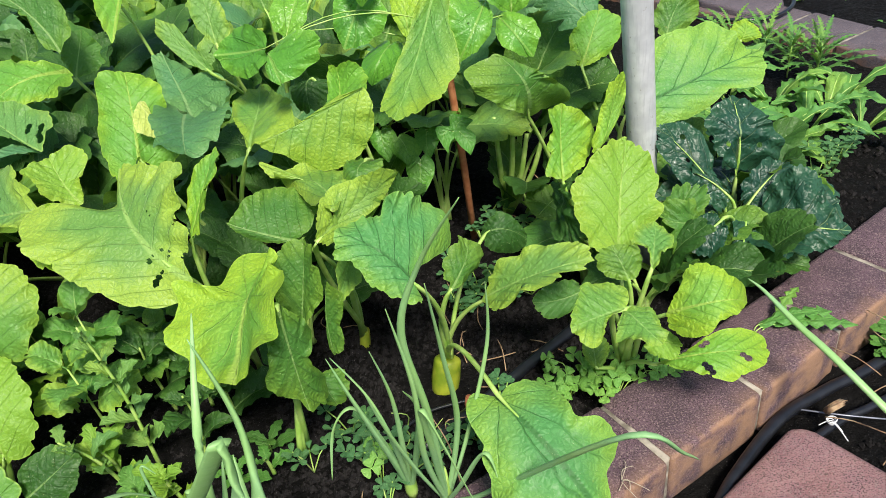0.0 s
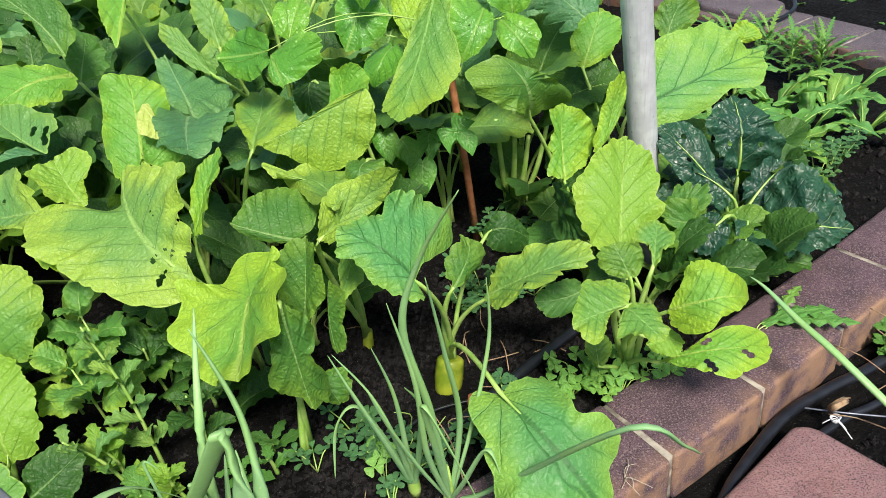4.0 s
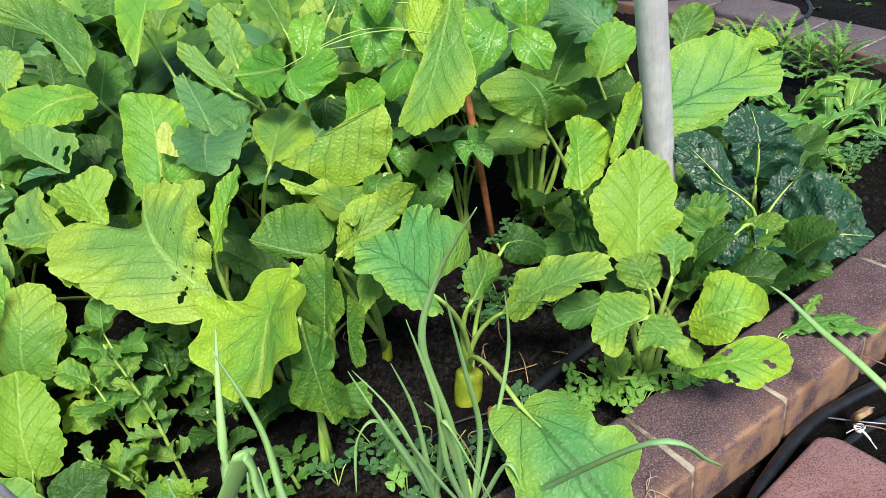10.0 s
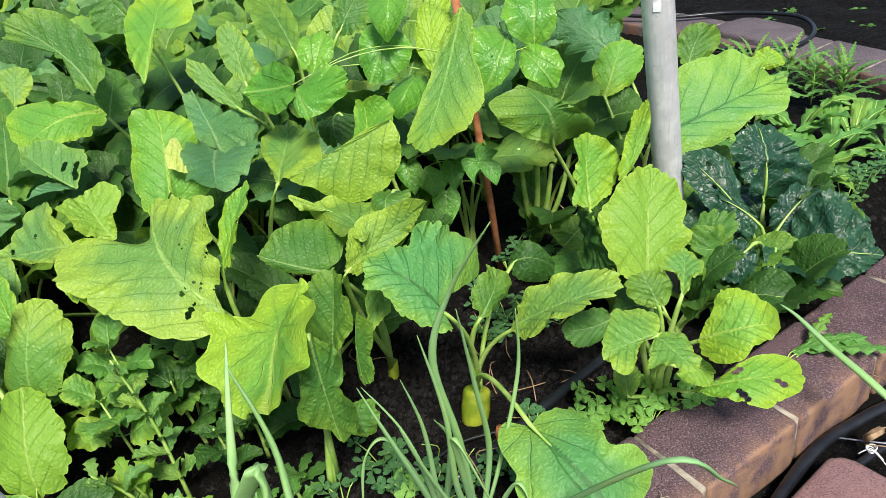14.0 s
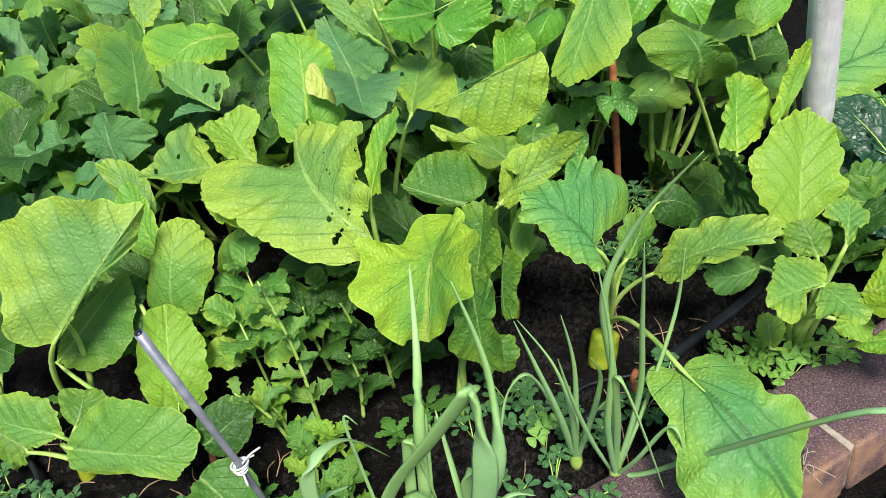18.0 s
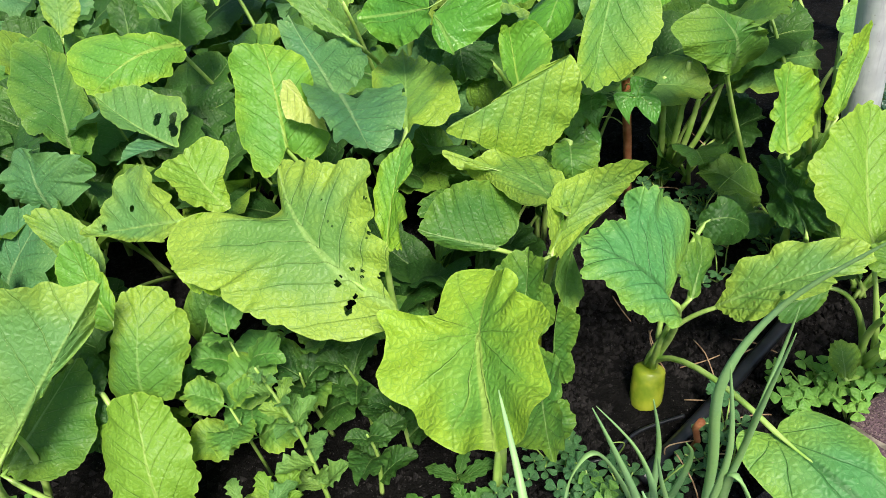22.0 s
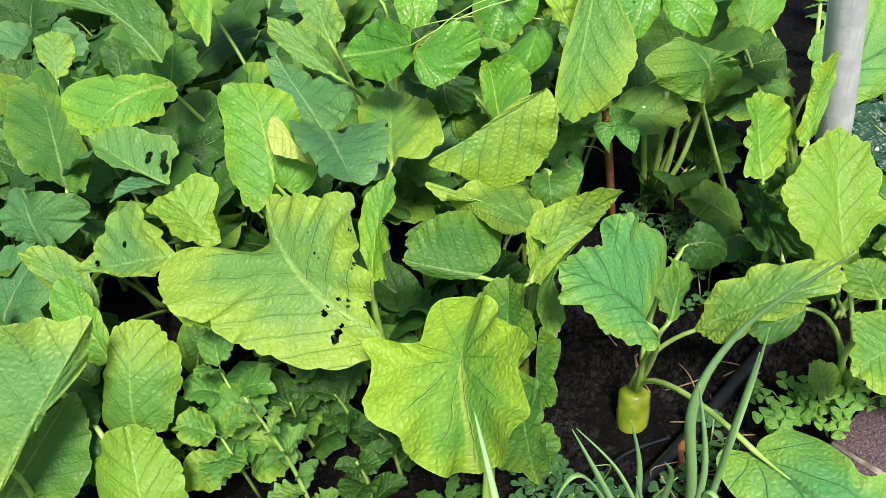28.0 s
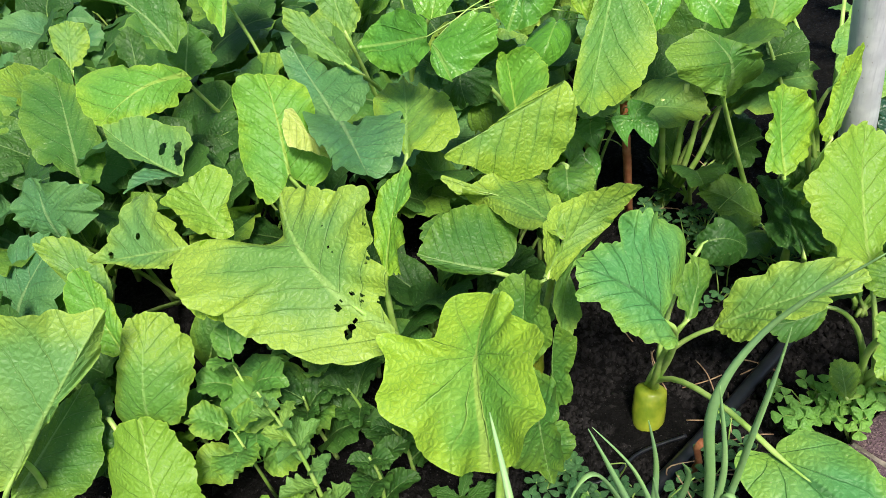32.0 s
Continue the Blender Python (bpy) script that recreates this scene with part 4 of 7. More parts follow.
leaf("right", "yellow", "broad", (0.524, -0.061, 0.130), (0.702, -0.088, 0.150), (-0.009, -0.025, 0.037), (0.002, 0.037, 0.014), (-0.004, -0.042, -0.023), fine=2.4, rim=(1.00, 1.01, 1.05, 1.13, 1.17, 1.20, 1.13, 1.02, 0.91, 0.74, 0.64, 0.58, 0.54, 0.51, 0.51, 0.51, 0.54, 0.58, 1.00, 0.87, 0.79, 0.75, 0.73, 0.73, 0.74, 0.77, 0.82, 0.89, 0.98, 0.97, 0.91, 0.89, 0.93, 1.00, 0.97, 0.97), droop=(-0.000, -0.000), holes=((0.425, 0.35, 0.0045), (0.463, 0.425, 0.0045), (0.413, -0.4, 0.0044), (0.438, -0.525, 0.0053), (0.463, -0.675, 0.0044), (0.75, -0.15, 0.0044), (0.788, -0.275, 0.0053)))
leaf("right", "fresh", "broad", (0.523, -0.024, 0.300), (0.551, 0.053, 0.332), (-0.000, -0.003, 0.007), (-0.036, 0.011, 0.005), (0.030, -0.009, -0.004), fine=1.5, rim=(1.00, 0.95, 0.93, 0.93, 0.97, 0.96, 0.92, 0.91, 0.94, 0.99, 0.63, 0.45, 0.36, 0.36, 0.39, 0.45, 0.53, 0.68, 1.00, 1.00, 0.87, 0.67, 0.57, 0.58, 0.62, 0.68, 0.77, 0.89, 0.94, 1.03, 1.08, 0.98, 0.92, 0.90, 0.90, 0.93), droop=(-0.000, -0.000))
leaf("right", "lime", "broad", (0.500, -0.077, 0.204), (0.556, -0.087, 0.185), (0.001, 0.001, 0.002), (0.004, 0.009, 0.015), (-0.006, -0.014, -0.022))
leaf("right", "green", "oval", (0.493, -0.002, 0.268), (0.470, 0.028, 0.319), (0.002, -0.000, -0.000), (-0.038, -0.003, -0.003), (0.038, 0.003, 0.003))
leaf("centre", "mid", "broad", (0.157, -0.068, 0.359), (0.046, -0.038, 0.455), (0.007, -0.002, 0.014), (0.048, 0.146, 0.039), (-0.026, -0.034, -0.020), fine=2.4, rim=(1.00, 0.82, 0.70, 0.63, 0.55, 0.48, 0.45, 0.67, 0.68, 0.72, 0.78, 0.86, 1.00, 1.22, 1.52, 1.74, 1.20, 0.92, 1.00, 1.26, 1.24, 1.22, 1.18, 1.13, 1.10, 1.04, 0.98, 0.89, 0.83, 0.79, 0.81, 1.03, 1.00, 0.97, 0.95, 0.96), droop=(0.002, -0.005), holes=((-0.15, 0.275, 0.0058),))
leaf("small", "pale", "broad", (0.016, -0.023, 0.432), (0.151, 0.029, 0.504), (-0.008, 0.054, -0.030), (-0.018, 0.007, 0.045), (0.012, -0.008, -0.017), fine=1.5, rim=(1.00, 0.93, 0.89, 0.89, 0.83, 0.78, 0.75, 0.75, 0.80, 0.89, 1.01, 1.02, 1.06, 1.00, 0.96, 0.94, 0.93, 0.95, 1.00, 0.99, 1.01, 1.06, 1.16, 1.14, 1.10, 1.06, 1.02, 0.99, 0.99, 1.02, 0.94, 0.89, 0.87, 0.86, 0.88, 0.92), droop=(0.002, 0.001))
leaf("bean", "bean", "heart", (0.398, 0.532, 0.550), (0.412, 0.607, 0.643), (-0.001, -0.022, 0.018), (-0.066, 0.003, 0.007), (0.045, -0.001, -0.005), stem=0.0016, fine=1.5, rim=(1.00, 0.93, 0.89, 0.88, 0.90, 0.95, 0.95, 0.93, 0.93, 0.95, 1.01, 0.98, 0.98, 1.01, 1.07, 1.01, 0.98, 0.97, 1.00, 0.98, 0.99, 1.03, 1.05, 1.03, 1.04, 1.05, 0.96, 0.90, 0.88, 0.88, 0.86, 0.82, 0.80, 0.80, 0.83, 0.90), droop=(-0.000, -0.000))
leaf("bean", "bean", "heart", (0.371, 0.550, 0.543), (0.431, 0.485, 0.472), (-0.006, -0.024, 0.017), (0.041, 0.014, 0.022), (-0.031, -0.010, -0.017), stem=0.0016, fine=1.5, rim=(1.00, 0.94, 0.91, 0.91, 0.94, 1.01, 1.00, 0.97, 0.98, 0.95, 0.87, 0.83, 0.81, 0.82, 0.83, 0.83, 0.85, 0.91, 1.00, 0.89, 0.83, 0.80, 0.79, 0.81, 0.85, 0.85, 0.88, 0.93, 1.00, 0.92, 0.87, 0.86, 0.87, 0.86, 0.88, 0.92), droop=(-0.000, -0.000))
leaf("bean", "bean", "heart", (0.353, 0.567, 0.570), (0.282, 0.485, 0.480), (0.004, -0.025, 0.019), (-0.062, 0.016, 0.034), (0.029, -0.007, -0.016), stem=0.0016, fine=2.4, rim=(1.00, 0.89, 0.83, 0.80, 0.76, 0.75, 0.76, 0.79, 0.82, 0.85, 0.90, 1.00, 1.15, 1.15, 1.19, 1.27, 1.22, 1.08, 1.00, 0.91, 0.86, 0.84, 0.84, 0.87, 0.87, 0.88, 0.93, 0.99, 0.93, 0.90, 0.89, 0.92, 0.89, 0.88, 0.89, 0.93), droop=(-0.000, -0.000), holes=((0.513, 0.2, 0.0022),))
leaf("bean", "bean", "heart", (0.116, 0.591, 0.617), (0.060, 0.511, 0.526), (0.004, -0.022, 0.017), (-0.044, 0.012, 0.016), (0.057, -0.015, -0.022), stem=0.0016, fine=1.5, rim=(1.00, 0.90, 0.85, 0.82, 0.82, 0.84, 0.86, 0.86, 0.88, 0.93, 1.01, 1.00, 1.03, 1.10, 1.11, 1.03, 0.99, 0.98, 1.00, 0.93, 0.89, 0.88, 0.89, 0.91, 0.95, 1.01, 0.98, 0.99, 0.97, 0.92, 0.90, 0.91, 0.94, 0.94, 0.93, 0.95), droop=(-0.000, -0.000))
leaf("bean", "bean", "heart", (-0.060, 0.602, 0.540), (-0.027, 0.672, 0.603), (0.002, -0.009, 0.009), (-0.042, 0.010, 0.012), (0.031, -0.007, -0.009), stem=0.0016, fine=1.5, rim=(1.00, 0.93, 0.89, 0.89, 0.91, 0.96, 1.05, 1.03, 0.99, 0.99, 1.01, 1.05, 1.02, 1.02, 1.05, 1.12, 1.04, 1.01, 1.00, 0.97, 0.97, 1.00, 1.06, 1.00, 0.97, 0.98, 1.01, 0.95, 0.93, 0.93, 0.96, 0.91, 0.87, 0.86, 0.87, 0.92), droop=(-0.000, -0.000))
leaf("bean", "bean", "heart", (-0.068, 0.405, 0.575), (-0.048, 0.359, 0.528), (-0.001, -0.007, 0.006), (-0.014, 0.001, -0.007), (0.095, -0.002, 0.042), stem=0.0016, fine=1.5, rim=(1.00, 0.92, 0.88, 0.87, 0.88, 0.93, 1.01, 1.02, 0.98, 0.98, 1.01, 0.97, 0.88, 0.83, 0.81, 0.81, 0.84, 0.90, 1.00, 1.27, 1.43, 1.44, 1.27, 1.18, 1.12, 1.05, 0.98, 0.95, 0.94, 0.97, 1.02, 1.09, 1.04, 1.03, 0.99, 0.98), droop=(-0.000, -0.000))
leaf("bean", "bean", "heart", (-0.074, 0.422, 0.581), (-0.185, 0.500, 0.553), (0.005, 0.006, -0.003), (0.004, 0.022, 0.046), (-0.004, -0.022, -0.047), stem=0.0016, fine=1.5, rim=(1.00, 0.96, 0.93, 0.89, 0.88, 0.89, 0.93, 0.94, 0.92, 0.94, 0.99, 1.03, 1.01, 1.03, 1.07, 1.10, 1.03, 1.00, 1.00, 1.03, 1.10, 1.07, 1.06, 1.04, 0.99, 0.97, 0.98, 0.97, 0.91, 0.89, 0.89, 0.91, 0.87, 0.86, 0.88, 0.92), droop=(0.000, 0.000))
leaf("dark", "tatsoi", "crinkle", (0.822, 0.309, 0.161), (0.758, 0.173, 0.113), (0.000, -0.006, 0.018), (-0.025, 0.010, 0.005), (0.030, -0.012, -0.006), fine=1.5, rim=(1.00, 0.99, 1.02, 1.08, 1.18, 1.26, 0.87, 0.71, 0.73, 0.78, 0.86, 0.99, 1.04, 0.95, 0.90, 0.88, 0.89, 0.93, 1.00, 0.95, 0.94, 0.95, 1.00, 1.06, 0.97, 0.93, 0.92, 0.93, 0.97, 1.03, 1.14, 1.16, 1.05, 0.99, 0.96, 0.97), droop=(-0.000, -0.000))
leaf("dark", "tatsoi", "crinkle", (0.842, 0.283, 0.132), (0.989, 0.207, 0.147), (-0.023, -0.039, 0.033), (0.031, 0.078, 0.092), (-0.012, -0.030, -0.036), fine=2.4, rim=(1.00, 0.83, 0.72, 0.66, 0.63, 0.63, 0.70, 0.82, 0.91, 0.94, 1.01, 1.00, 1.01, 1.05, 1.05, 1.08, 1.04, 1.00, 1.00, 0.77, 0.65, 0.58, 0.54, 0.52, 0.52, 0.54, 0.57, 0.66, 0.84, 1.01, 0.96, 0.94, 0.90, 0.88, 0.89, 0.93), droop=(-0.000, -0.000), holes=((0.488, 0.625, 0.0043), (0.65, 0.45, 0.0053), (0.863, 0.2, 0.0085), (0.575, 0.05, 0.0042), (0.325, 0.75, 0.0033)))
leaf("dark", "tatsoi", "crinkle", (0.785, 0.331, 0.161), (0.661, 0.408, 0.325), (0.001, -0.038, 0.018), (-0.039, -0.018, -0.021), (0.042, 0.027, 0.019), fine=2.4, rim=(1.00, 0.97, 0.97, 1.00, 1.06, 1.02, 0.97, 0.95, 0.96, 0.99, 0.92, 0.89, 0.88, 0.87, 0.84, 0.84, 0.86, 0.91, 1.00, 0.71, 0.56, 0.52, 0.51, 0.52, 0.54, 0.59, 0.66, 0.78, 0.88, 1.06, 1.07, 1.12, 1.05, 0.99, 0.96, 0.97), droop=(-0.000, -0.000), holes=((0.613, 0.15, 0.0044), (0.488, 0.25, 0.0044), (0.375, 0.2, 0.0033), (0.788, -0.35, 0.0045)))
leaf("dark", "tatsoi", "crinkle", (0.838, 0.410, 0.196), (0.843, 0.492, 0.332), (-0.002, -0.029, 0.018), (-0.072, -0.006, 0.006), (0.094, 0.017, -0.013), fine=2.4, rim=(1.00, 0.94, 0.92, 0.92, 0.96, 0.98, 0.96, 0.97, 1.02, 0.92, 0.87, 0.84, 0.84, 0.88, 0.95, 1.06, 1.03, 1.00, 1.00, 1.05, 1.15, 1.26, 1.26, 1.29, 1.15, 1.03, 0.86, 0.76, 0.70, 0.67, 0.69, 0.73, 0.81, 0.90, 0.91, 0.94), droop=(-0.000, -0.000), holes=((0.338, 0.375, 0.0046), (0.438, 0.8, 0.0046), (0.288, -0.5, 0.0047)))
leaf("small", "pale", "broad", (0.109, 0.047, 0.452), (0.029, -0.030, 0.314), (-0.010, 0.057, -0.026), (-0.015, -0.004, 0.017), (0.027, -0.004, -0.008), stem=0, fine=1.5, rim=(1.00, 0.93, 0.89, 0.88, 0.90, 0.95, 1.05, 1.01, 0.88, 0.81, 0.77, 0.75, 0.76, 0.79, 0.83, 0.83, 0.85, 0.91, 1.00, 0.99, 1.00, 0.04, 0.04, 0.04, 0.04, 0.05, 0.06, 0.07, 0.09, 0.14, 1.09, 0.99, 0.93, 0.90, 0.90, 0.94), droop=(0.002, 0.002))
leaf("small", "pale", "oval", (0.045, 0.012, 0.462), (-0.065, 0.173, 0.460), (0.022, 0.044, -0.020), (0.037, 0.071, -0.017), (-0.064, 0.061, -0.027))
leaf("small", "green", "broad", (-0.038, 0.071, 0.377), (-0.141, 0.096, 0.411), (-0.001, -0.001, 0.001), (-0.004, -0.003, -0.010), (0.034, 0.091, 0.038), fine=1.5, rim=(1.00, 0.94, 0.92, 0.92, 0.96, 1.02, 0.99, 0.99, 1.01, 1.00, 1.01, 0.99, 0.98, 0.98, 0.92, 0.90, 0.90, 0.93, 1.00, 1.31, 1.45, 1.53, 1.44, 1.31, 1.16, 1.07, 0.98, 0.93, 0.90, 0.89, 0.85, 0.85, 0.87, 0.88, 0.91, 0.95), droop=(-0.002, -0.005))
leaf("centre", "pale", "broad", (0.256, 0.048, 0.224), (0.434, -0.014, 0.327), (-0.013, -0.009, 0.017), (0.005, 0.052, 0.027), (-0.009, -0.044, -0.012), fine=2.4, rim=(1.00, 0.99, 1.02, 1.01, 1.01, 0.94, 0.83, 0.85, 0.93, 0.91, 0.77, 0.82, 0.89, 0.86, 0.84, 0.84, 0.86, 0.91, 1.00, 0.95, 0.93, 0.94, 0.98, 1.02, 1.06, 0.94, 0.69, 0.68, 0.75, 0.79, 0.83, 0.79, 0.70, 0.64, 0.87, 0.91), droop=(0.004, -0.001), holes=((0.463, -0.375, 0.0038),))
leaf("centre", "green", "oval", (0.205, 0.015, 0.283), (0.246, 0.094, 0.323), (0.010, 0.005, -0.002), (-0.021, -0.001, 0.026), (0.031, 0.028, -0.028))
leaf("centre", "mid", "heart", (0.253, -0.166, 0.214), (0.376, -0.326, 0.107), (0.000, -0.025, 0.034), (0.086, 0.059, -0.001), (-0.089, -0.049, -0.049), fine=1.5, rim=(1.00, 0.92, 0.88, 0.76, 0.73, 0.81, 0.92, 1.00, 0.97, 0.89, 0.68, 0.67, 0.82, 0.96, 1.06, 1.10, 1.07, 1.04, 1.00, 1.26, 1.28, 1.10, 0.91, 0.91, 0.87, 0.85, 0.91, 1.00, 1.02, 0.96, 0.91, 0.89, 0.89, 0.88, 0.89, 0.93), droop=(-0.007, -0.002))
leaf("front", "green", "broad", (-0.040, -0.031, 0.261), (-0.006, 0.005, 0.424), (0.001, -0.007, 0.001), (-0.045, 0.002, 0.006), (0.034, -0.031, 0.002), fine=1.5, rim=(1.00, 0.99, 1.02, 1.08, 1.10, 1.13, 1.15, 1.06, 1.01, 0.96, 0.91, 0.89, 0.89, 0.93, 0.89, 0.88, 0.89, 0.93, 1.00, 0.83, 0.73, 0.66, 0.63, 0.63, 0.66, 0.71, 0.80, 0.94, 0.98, 0.98, 0.96, 0.88, 0.84, 1.09, 1.02, 1.00), droop=(-0.000, 0.007))
leaf("front", "green", "broad", (0.009, -0.057, 0.239), (0.020, -0.040, 0.369), (-0.006, -0.000, 0.002), (-0.005, 0.000, 0.002), (0.029, -0.011, -0.003), stem=0, fine=1.5, rim=(1.00, 0.48, 0.33, 0.26, 0.22, 0.19, 0.18, 0.17, 0.17, 0.17, 0.18, 0.19, 0.22, 1.23, 1.10, 1.02, 0.99, 0.98, 1.00, 0.96, 0.96, 0.98, 1.00, 0.98, 0.97, 0.80, 0.69, 0.77, 0.89, 0.98, 1.12, 1.18, 1.12, 1.07, 1.01, 0.99), droop=(-0.000, 0.002))
leaf("front", "green", "broad", (-0.027, -0.168, 0.433), (-0.023, -0.172, 0.239), (-0.002, 0.001, -0.001), (-0.048, -0.006, -0.007), (0.035, 0.033, 0.004), fine=1.5, rim=(1.00, 0.83, 0.75, 0.78, 0.84, 0.93, 0.95, 1.01, 0.93, 0.81, 0.73, 0.69, 0.70, 0.72, 0.77, 0.86, 0.90, 0.94, 1.00, 0.91, 0.87, 0.85, 0.86, 0.89, 0.87, 0.86, 0.89, 0.70, 0.51, 0.56, 0.70, 1.13, 1.38, 1.37, 1.18, 1.07), droop=(0.000, -0.013))
leaf("big", "yellow", "broad", (-0.181, 0.033, 0.430), (-0.129, 0.126, 0.537), (-0.005, 0.014, -0.003), (-0.024, 0.015, 0.001), (0.031, -0.035, 0.018), fine=1.5, rim=(1.00, 0.92, 0.87, 0.86, 0.87, 0.91, 0.94, 0.98, 0.99, 0.92, 0.88, 0.85, 0.83, 0.83, 0.85, 0.86, 0.88, 0.92, 1.00, 0.99, 1.00, 1.06, 1.15, 0.90, 0.96, 1.05, 0.73, 0.25, 0.15, 0.10, 0.08, 0.60, 0.72, 0.81, 0.84, 0.90), droop=(-0.001, 0.005))
leaf("rear1", "green", "broad", (-0.501, 0.557, 0.584), (-0.660, 0.641, 0.729), (0.023, 0.010, -0.001), (0.054, 0.025, 0.039), (-0.023, -0.013, -0.020), stem=0, fine=1.5, rim=(1.00, 1.00, 1.03, 1.09, 1.11, 1.11, 1.09, 1.05, 0.98, 0.95, 0.92, 0.92, 0.94, 0.99, 1.07, 1.10, 1.03, 1.00, 1.00, 0.94, 0.92, 0.93, 0.96, 0.80, 0.18, 0.21, 0.26, 0.35, 0.34, 0.26, 0.21, 1.26, 1.12, 1.04, 0.99, 0.98), droop=(-0.000, -0.000))
leaf("rear1", "yellow", "broad", (-0.455, 0.733, 0.537), (-0.439, 1.019, 0.676), (0.003, -0.007, 0.013), (-0.079, 0.008, -0.008), (0.089, -0.007, 0.005), stem=0, fine=1.5, rim=(1.00, 0.97, 0.96, 0.99, 1.05, 1.15, 1.12, 1.05, 1.01, 0.93, 0.87, 0.85, 0.84, 0.81, 0.81, 0.84, 0.87, 0.91, 1.00, 0.48, 0.38, 0.34, 0.32, 0.31, 0.31, 0.32, 0.57, 0.99, 0.99, 1.03, 1.05, 0.96, 0.91, 0.89, 0.89, 0.93), droop=(-0.000, -0.000))
leaf("rear2", "pale", "crinkle", (-0.220, 0.663, 0.518), (-0.240, 0.738, 0.641), (0.000, -0.000, 0.000), (-0.036, -0.003, -0.004), (0.040, 0.004, 0.004), fine=1.5, rim=(1.00, 0.97, 0.97, 1.00, 1.06, 1.04, 1.02, 1.04, 0.98, 0.93, 0.90, 0.91, 0.85, 0.81, 0.79, 0.80, 0.83, 0.89, 1.00, 1.01, 1.06, 1.09, 1.09, 1.13, 1.14, 1.00, 0.91, 0.87, 0.81, 0.77, 0.76, 0.78, 0.81, 0.81, 0.84, 0.90), droop=(-0.000, -0.000))
leaf("rear2", "pale", "crinkle", (-0.216, 0.539, 0.507), (-0.308, 0.600, 0.610), (-0.000, 0.000, -0.000), (-0.018, -0.008, -0.012), (0.015, 0.006, 0.009), fine=1.5, rim=(1.00, 0.97, 0.97, 1.01, 1.08, 1.20, 1.14, 1.06, 0.99, 0.94, 0.92, 0.93, 0.90, 0.85, 0.82, 0.82, 0.85, 0.90, 1.00, 1.00, 1.03, 1.11, 1.07, 0.91, 0.82, 0.77, 0.74, 0.74, 0.81, 0.95, 1.10, 1.00, 0.94, 0.91, 0.91, 0.94), droop=(0.000, 0.000))
leaf("rear1", "green", "broad", (-0.538, 0.672, 0.486), (-0.510, 0.725, 0.573), (-0.000, 0.000, -0.000), (-0.045, 0.006, 0.011), (0.056, -0.007, -0.014), fine=1.5, rim=(1.00, 0.98, 0.99, 1.03, 1.07, 1.03, 1.02, 1.05, 0.96, 0.89, 0.85, 0.84, 0.82, 0.78, 0.77, 0.78, 0.82, 0.89, 1.00, 0.93, 0.89, 0.89, 0.91, 0.90, 0.90, 0.93, 0.99, 0.84, 0.77, 0.82, 0.89, 0.86, 0.86, 0.88, 0.89, 0.93), droop=(0.000, 0.000))
leaf("rear3", "pale", "broad", (-0.766, 0.746, 0.521), (-0.761, 0.800, 0.599), (0.000, -0.000, 0.000), (-0.032, -0.002, 0.003), (0.041, 0.002, -0.004), fine=1.5, rim=(1.00, 0.97, 0.97, 0.99, 1.06, 1.16, 1.13, 1.01, 0.94, 0.90, 0.87, 0.78, 0.74, 0.71, 0.71, 0.73, 0.78, 0.86, 1.00, 0.98, 0.98, 0.98, 0.90, 0.86, 0.85, 0.86, 0.90, 0.98, 1.00, 1.02, 1.07, 1.16, 1.06, 0.99, 0.96, 0.97), droop=(-0.000, -0.000))
leaf("rear2", "green", "crinkle", (-0.109, 0.742, 0.546), (-0.212, 1.013, 0.643), (0.000, -0.003, 0.009), (-0.051, -0.020, 0.002), (0.037, 0.015, -0.003), fine=1.5, rim=(1.00, 0.93, 0.90, 0.90, 0.92, 0.98, 1.08, 1.06, 1.00, 0.97, 0.98, 0.96, 0.94, 0.95, 1.00, 0.96, 0.95, 0.96, 1.00, 0.97, 0.96, 0.99, 0.97, 0.95, 0.95, 0.99, 0.99, 0.98, 1.00, 1.06, 1.02, 0.94, 0.89, 0.87, 0.89, 0.93), droop=(-0.000, -0.000))
leaf("pole", "mid", "broad", (0.621, 0.488, 0.318), (0.947, 0.590, 0.384), (0.002, -0.015, 0.013), (-0.041, 0.081, 0.078), (0.025, -0.049, -0.048), fine=1.5, rim=(1.00, 0.84, 0.75, 0.79, 0.83, 0.88, 0.96, 0.96, 0.97, 0.98, 1.01, 0.97, 0.92, 0.90, 0.90, 0.88, 0.89, 0.93, 1.00, 0.96, 0.96, 0.99, 1.04, 1.02, 0.98, 0.96, 0.89, 0.85, 0.80, 0.77, 1.15, 1.09, 1.06, 1.00, 0.97, 0.97), droop=(-0.000, -0.000))
leaf("pole", "yellow", "oval", (0.930, 0.670, 0.373), (0.950, 0.695, 0.412), (0.003, -0.003, -0.005), (-0.035, 0.002, 0.005), (0.033, -0.005, -0.010))
leaf("arrow2", "yellow", "oval", (0.505, 0.255, 0.370), (0.547, 0.309, 0.482), (0.009, 0.012, -0.021), (-0.030, -0.016, -0.014), (0.031, 0.009, 0.029))
leaf("dark", "green", "crinkle", (0.751, 0.306, 0.169), (0.620, 0.240, 0.218), (-0.009, -0.042, 0.008), (-0.004, 0.023, 0.038), (0.001, -0.034, -0.056))
leaf("mid", "green", "round", (0.091, 0.205, 0.439), (0.079, 0.131, 0.422), (-0.006, -0.024, 0.022), (-0.023, 0.014, 0.006), (0.042, 0.011, -0.004))
leaf("centre", "dark", "oval", (0.277, 0.170, 0.273), (0.357, 0.177, 0.250), (-0.005, -0.005, 0.024), (0.000, 0.023, 0.022), (-0.008, -0.008, -0.046))
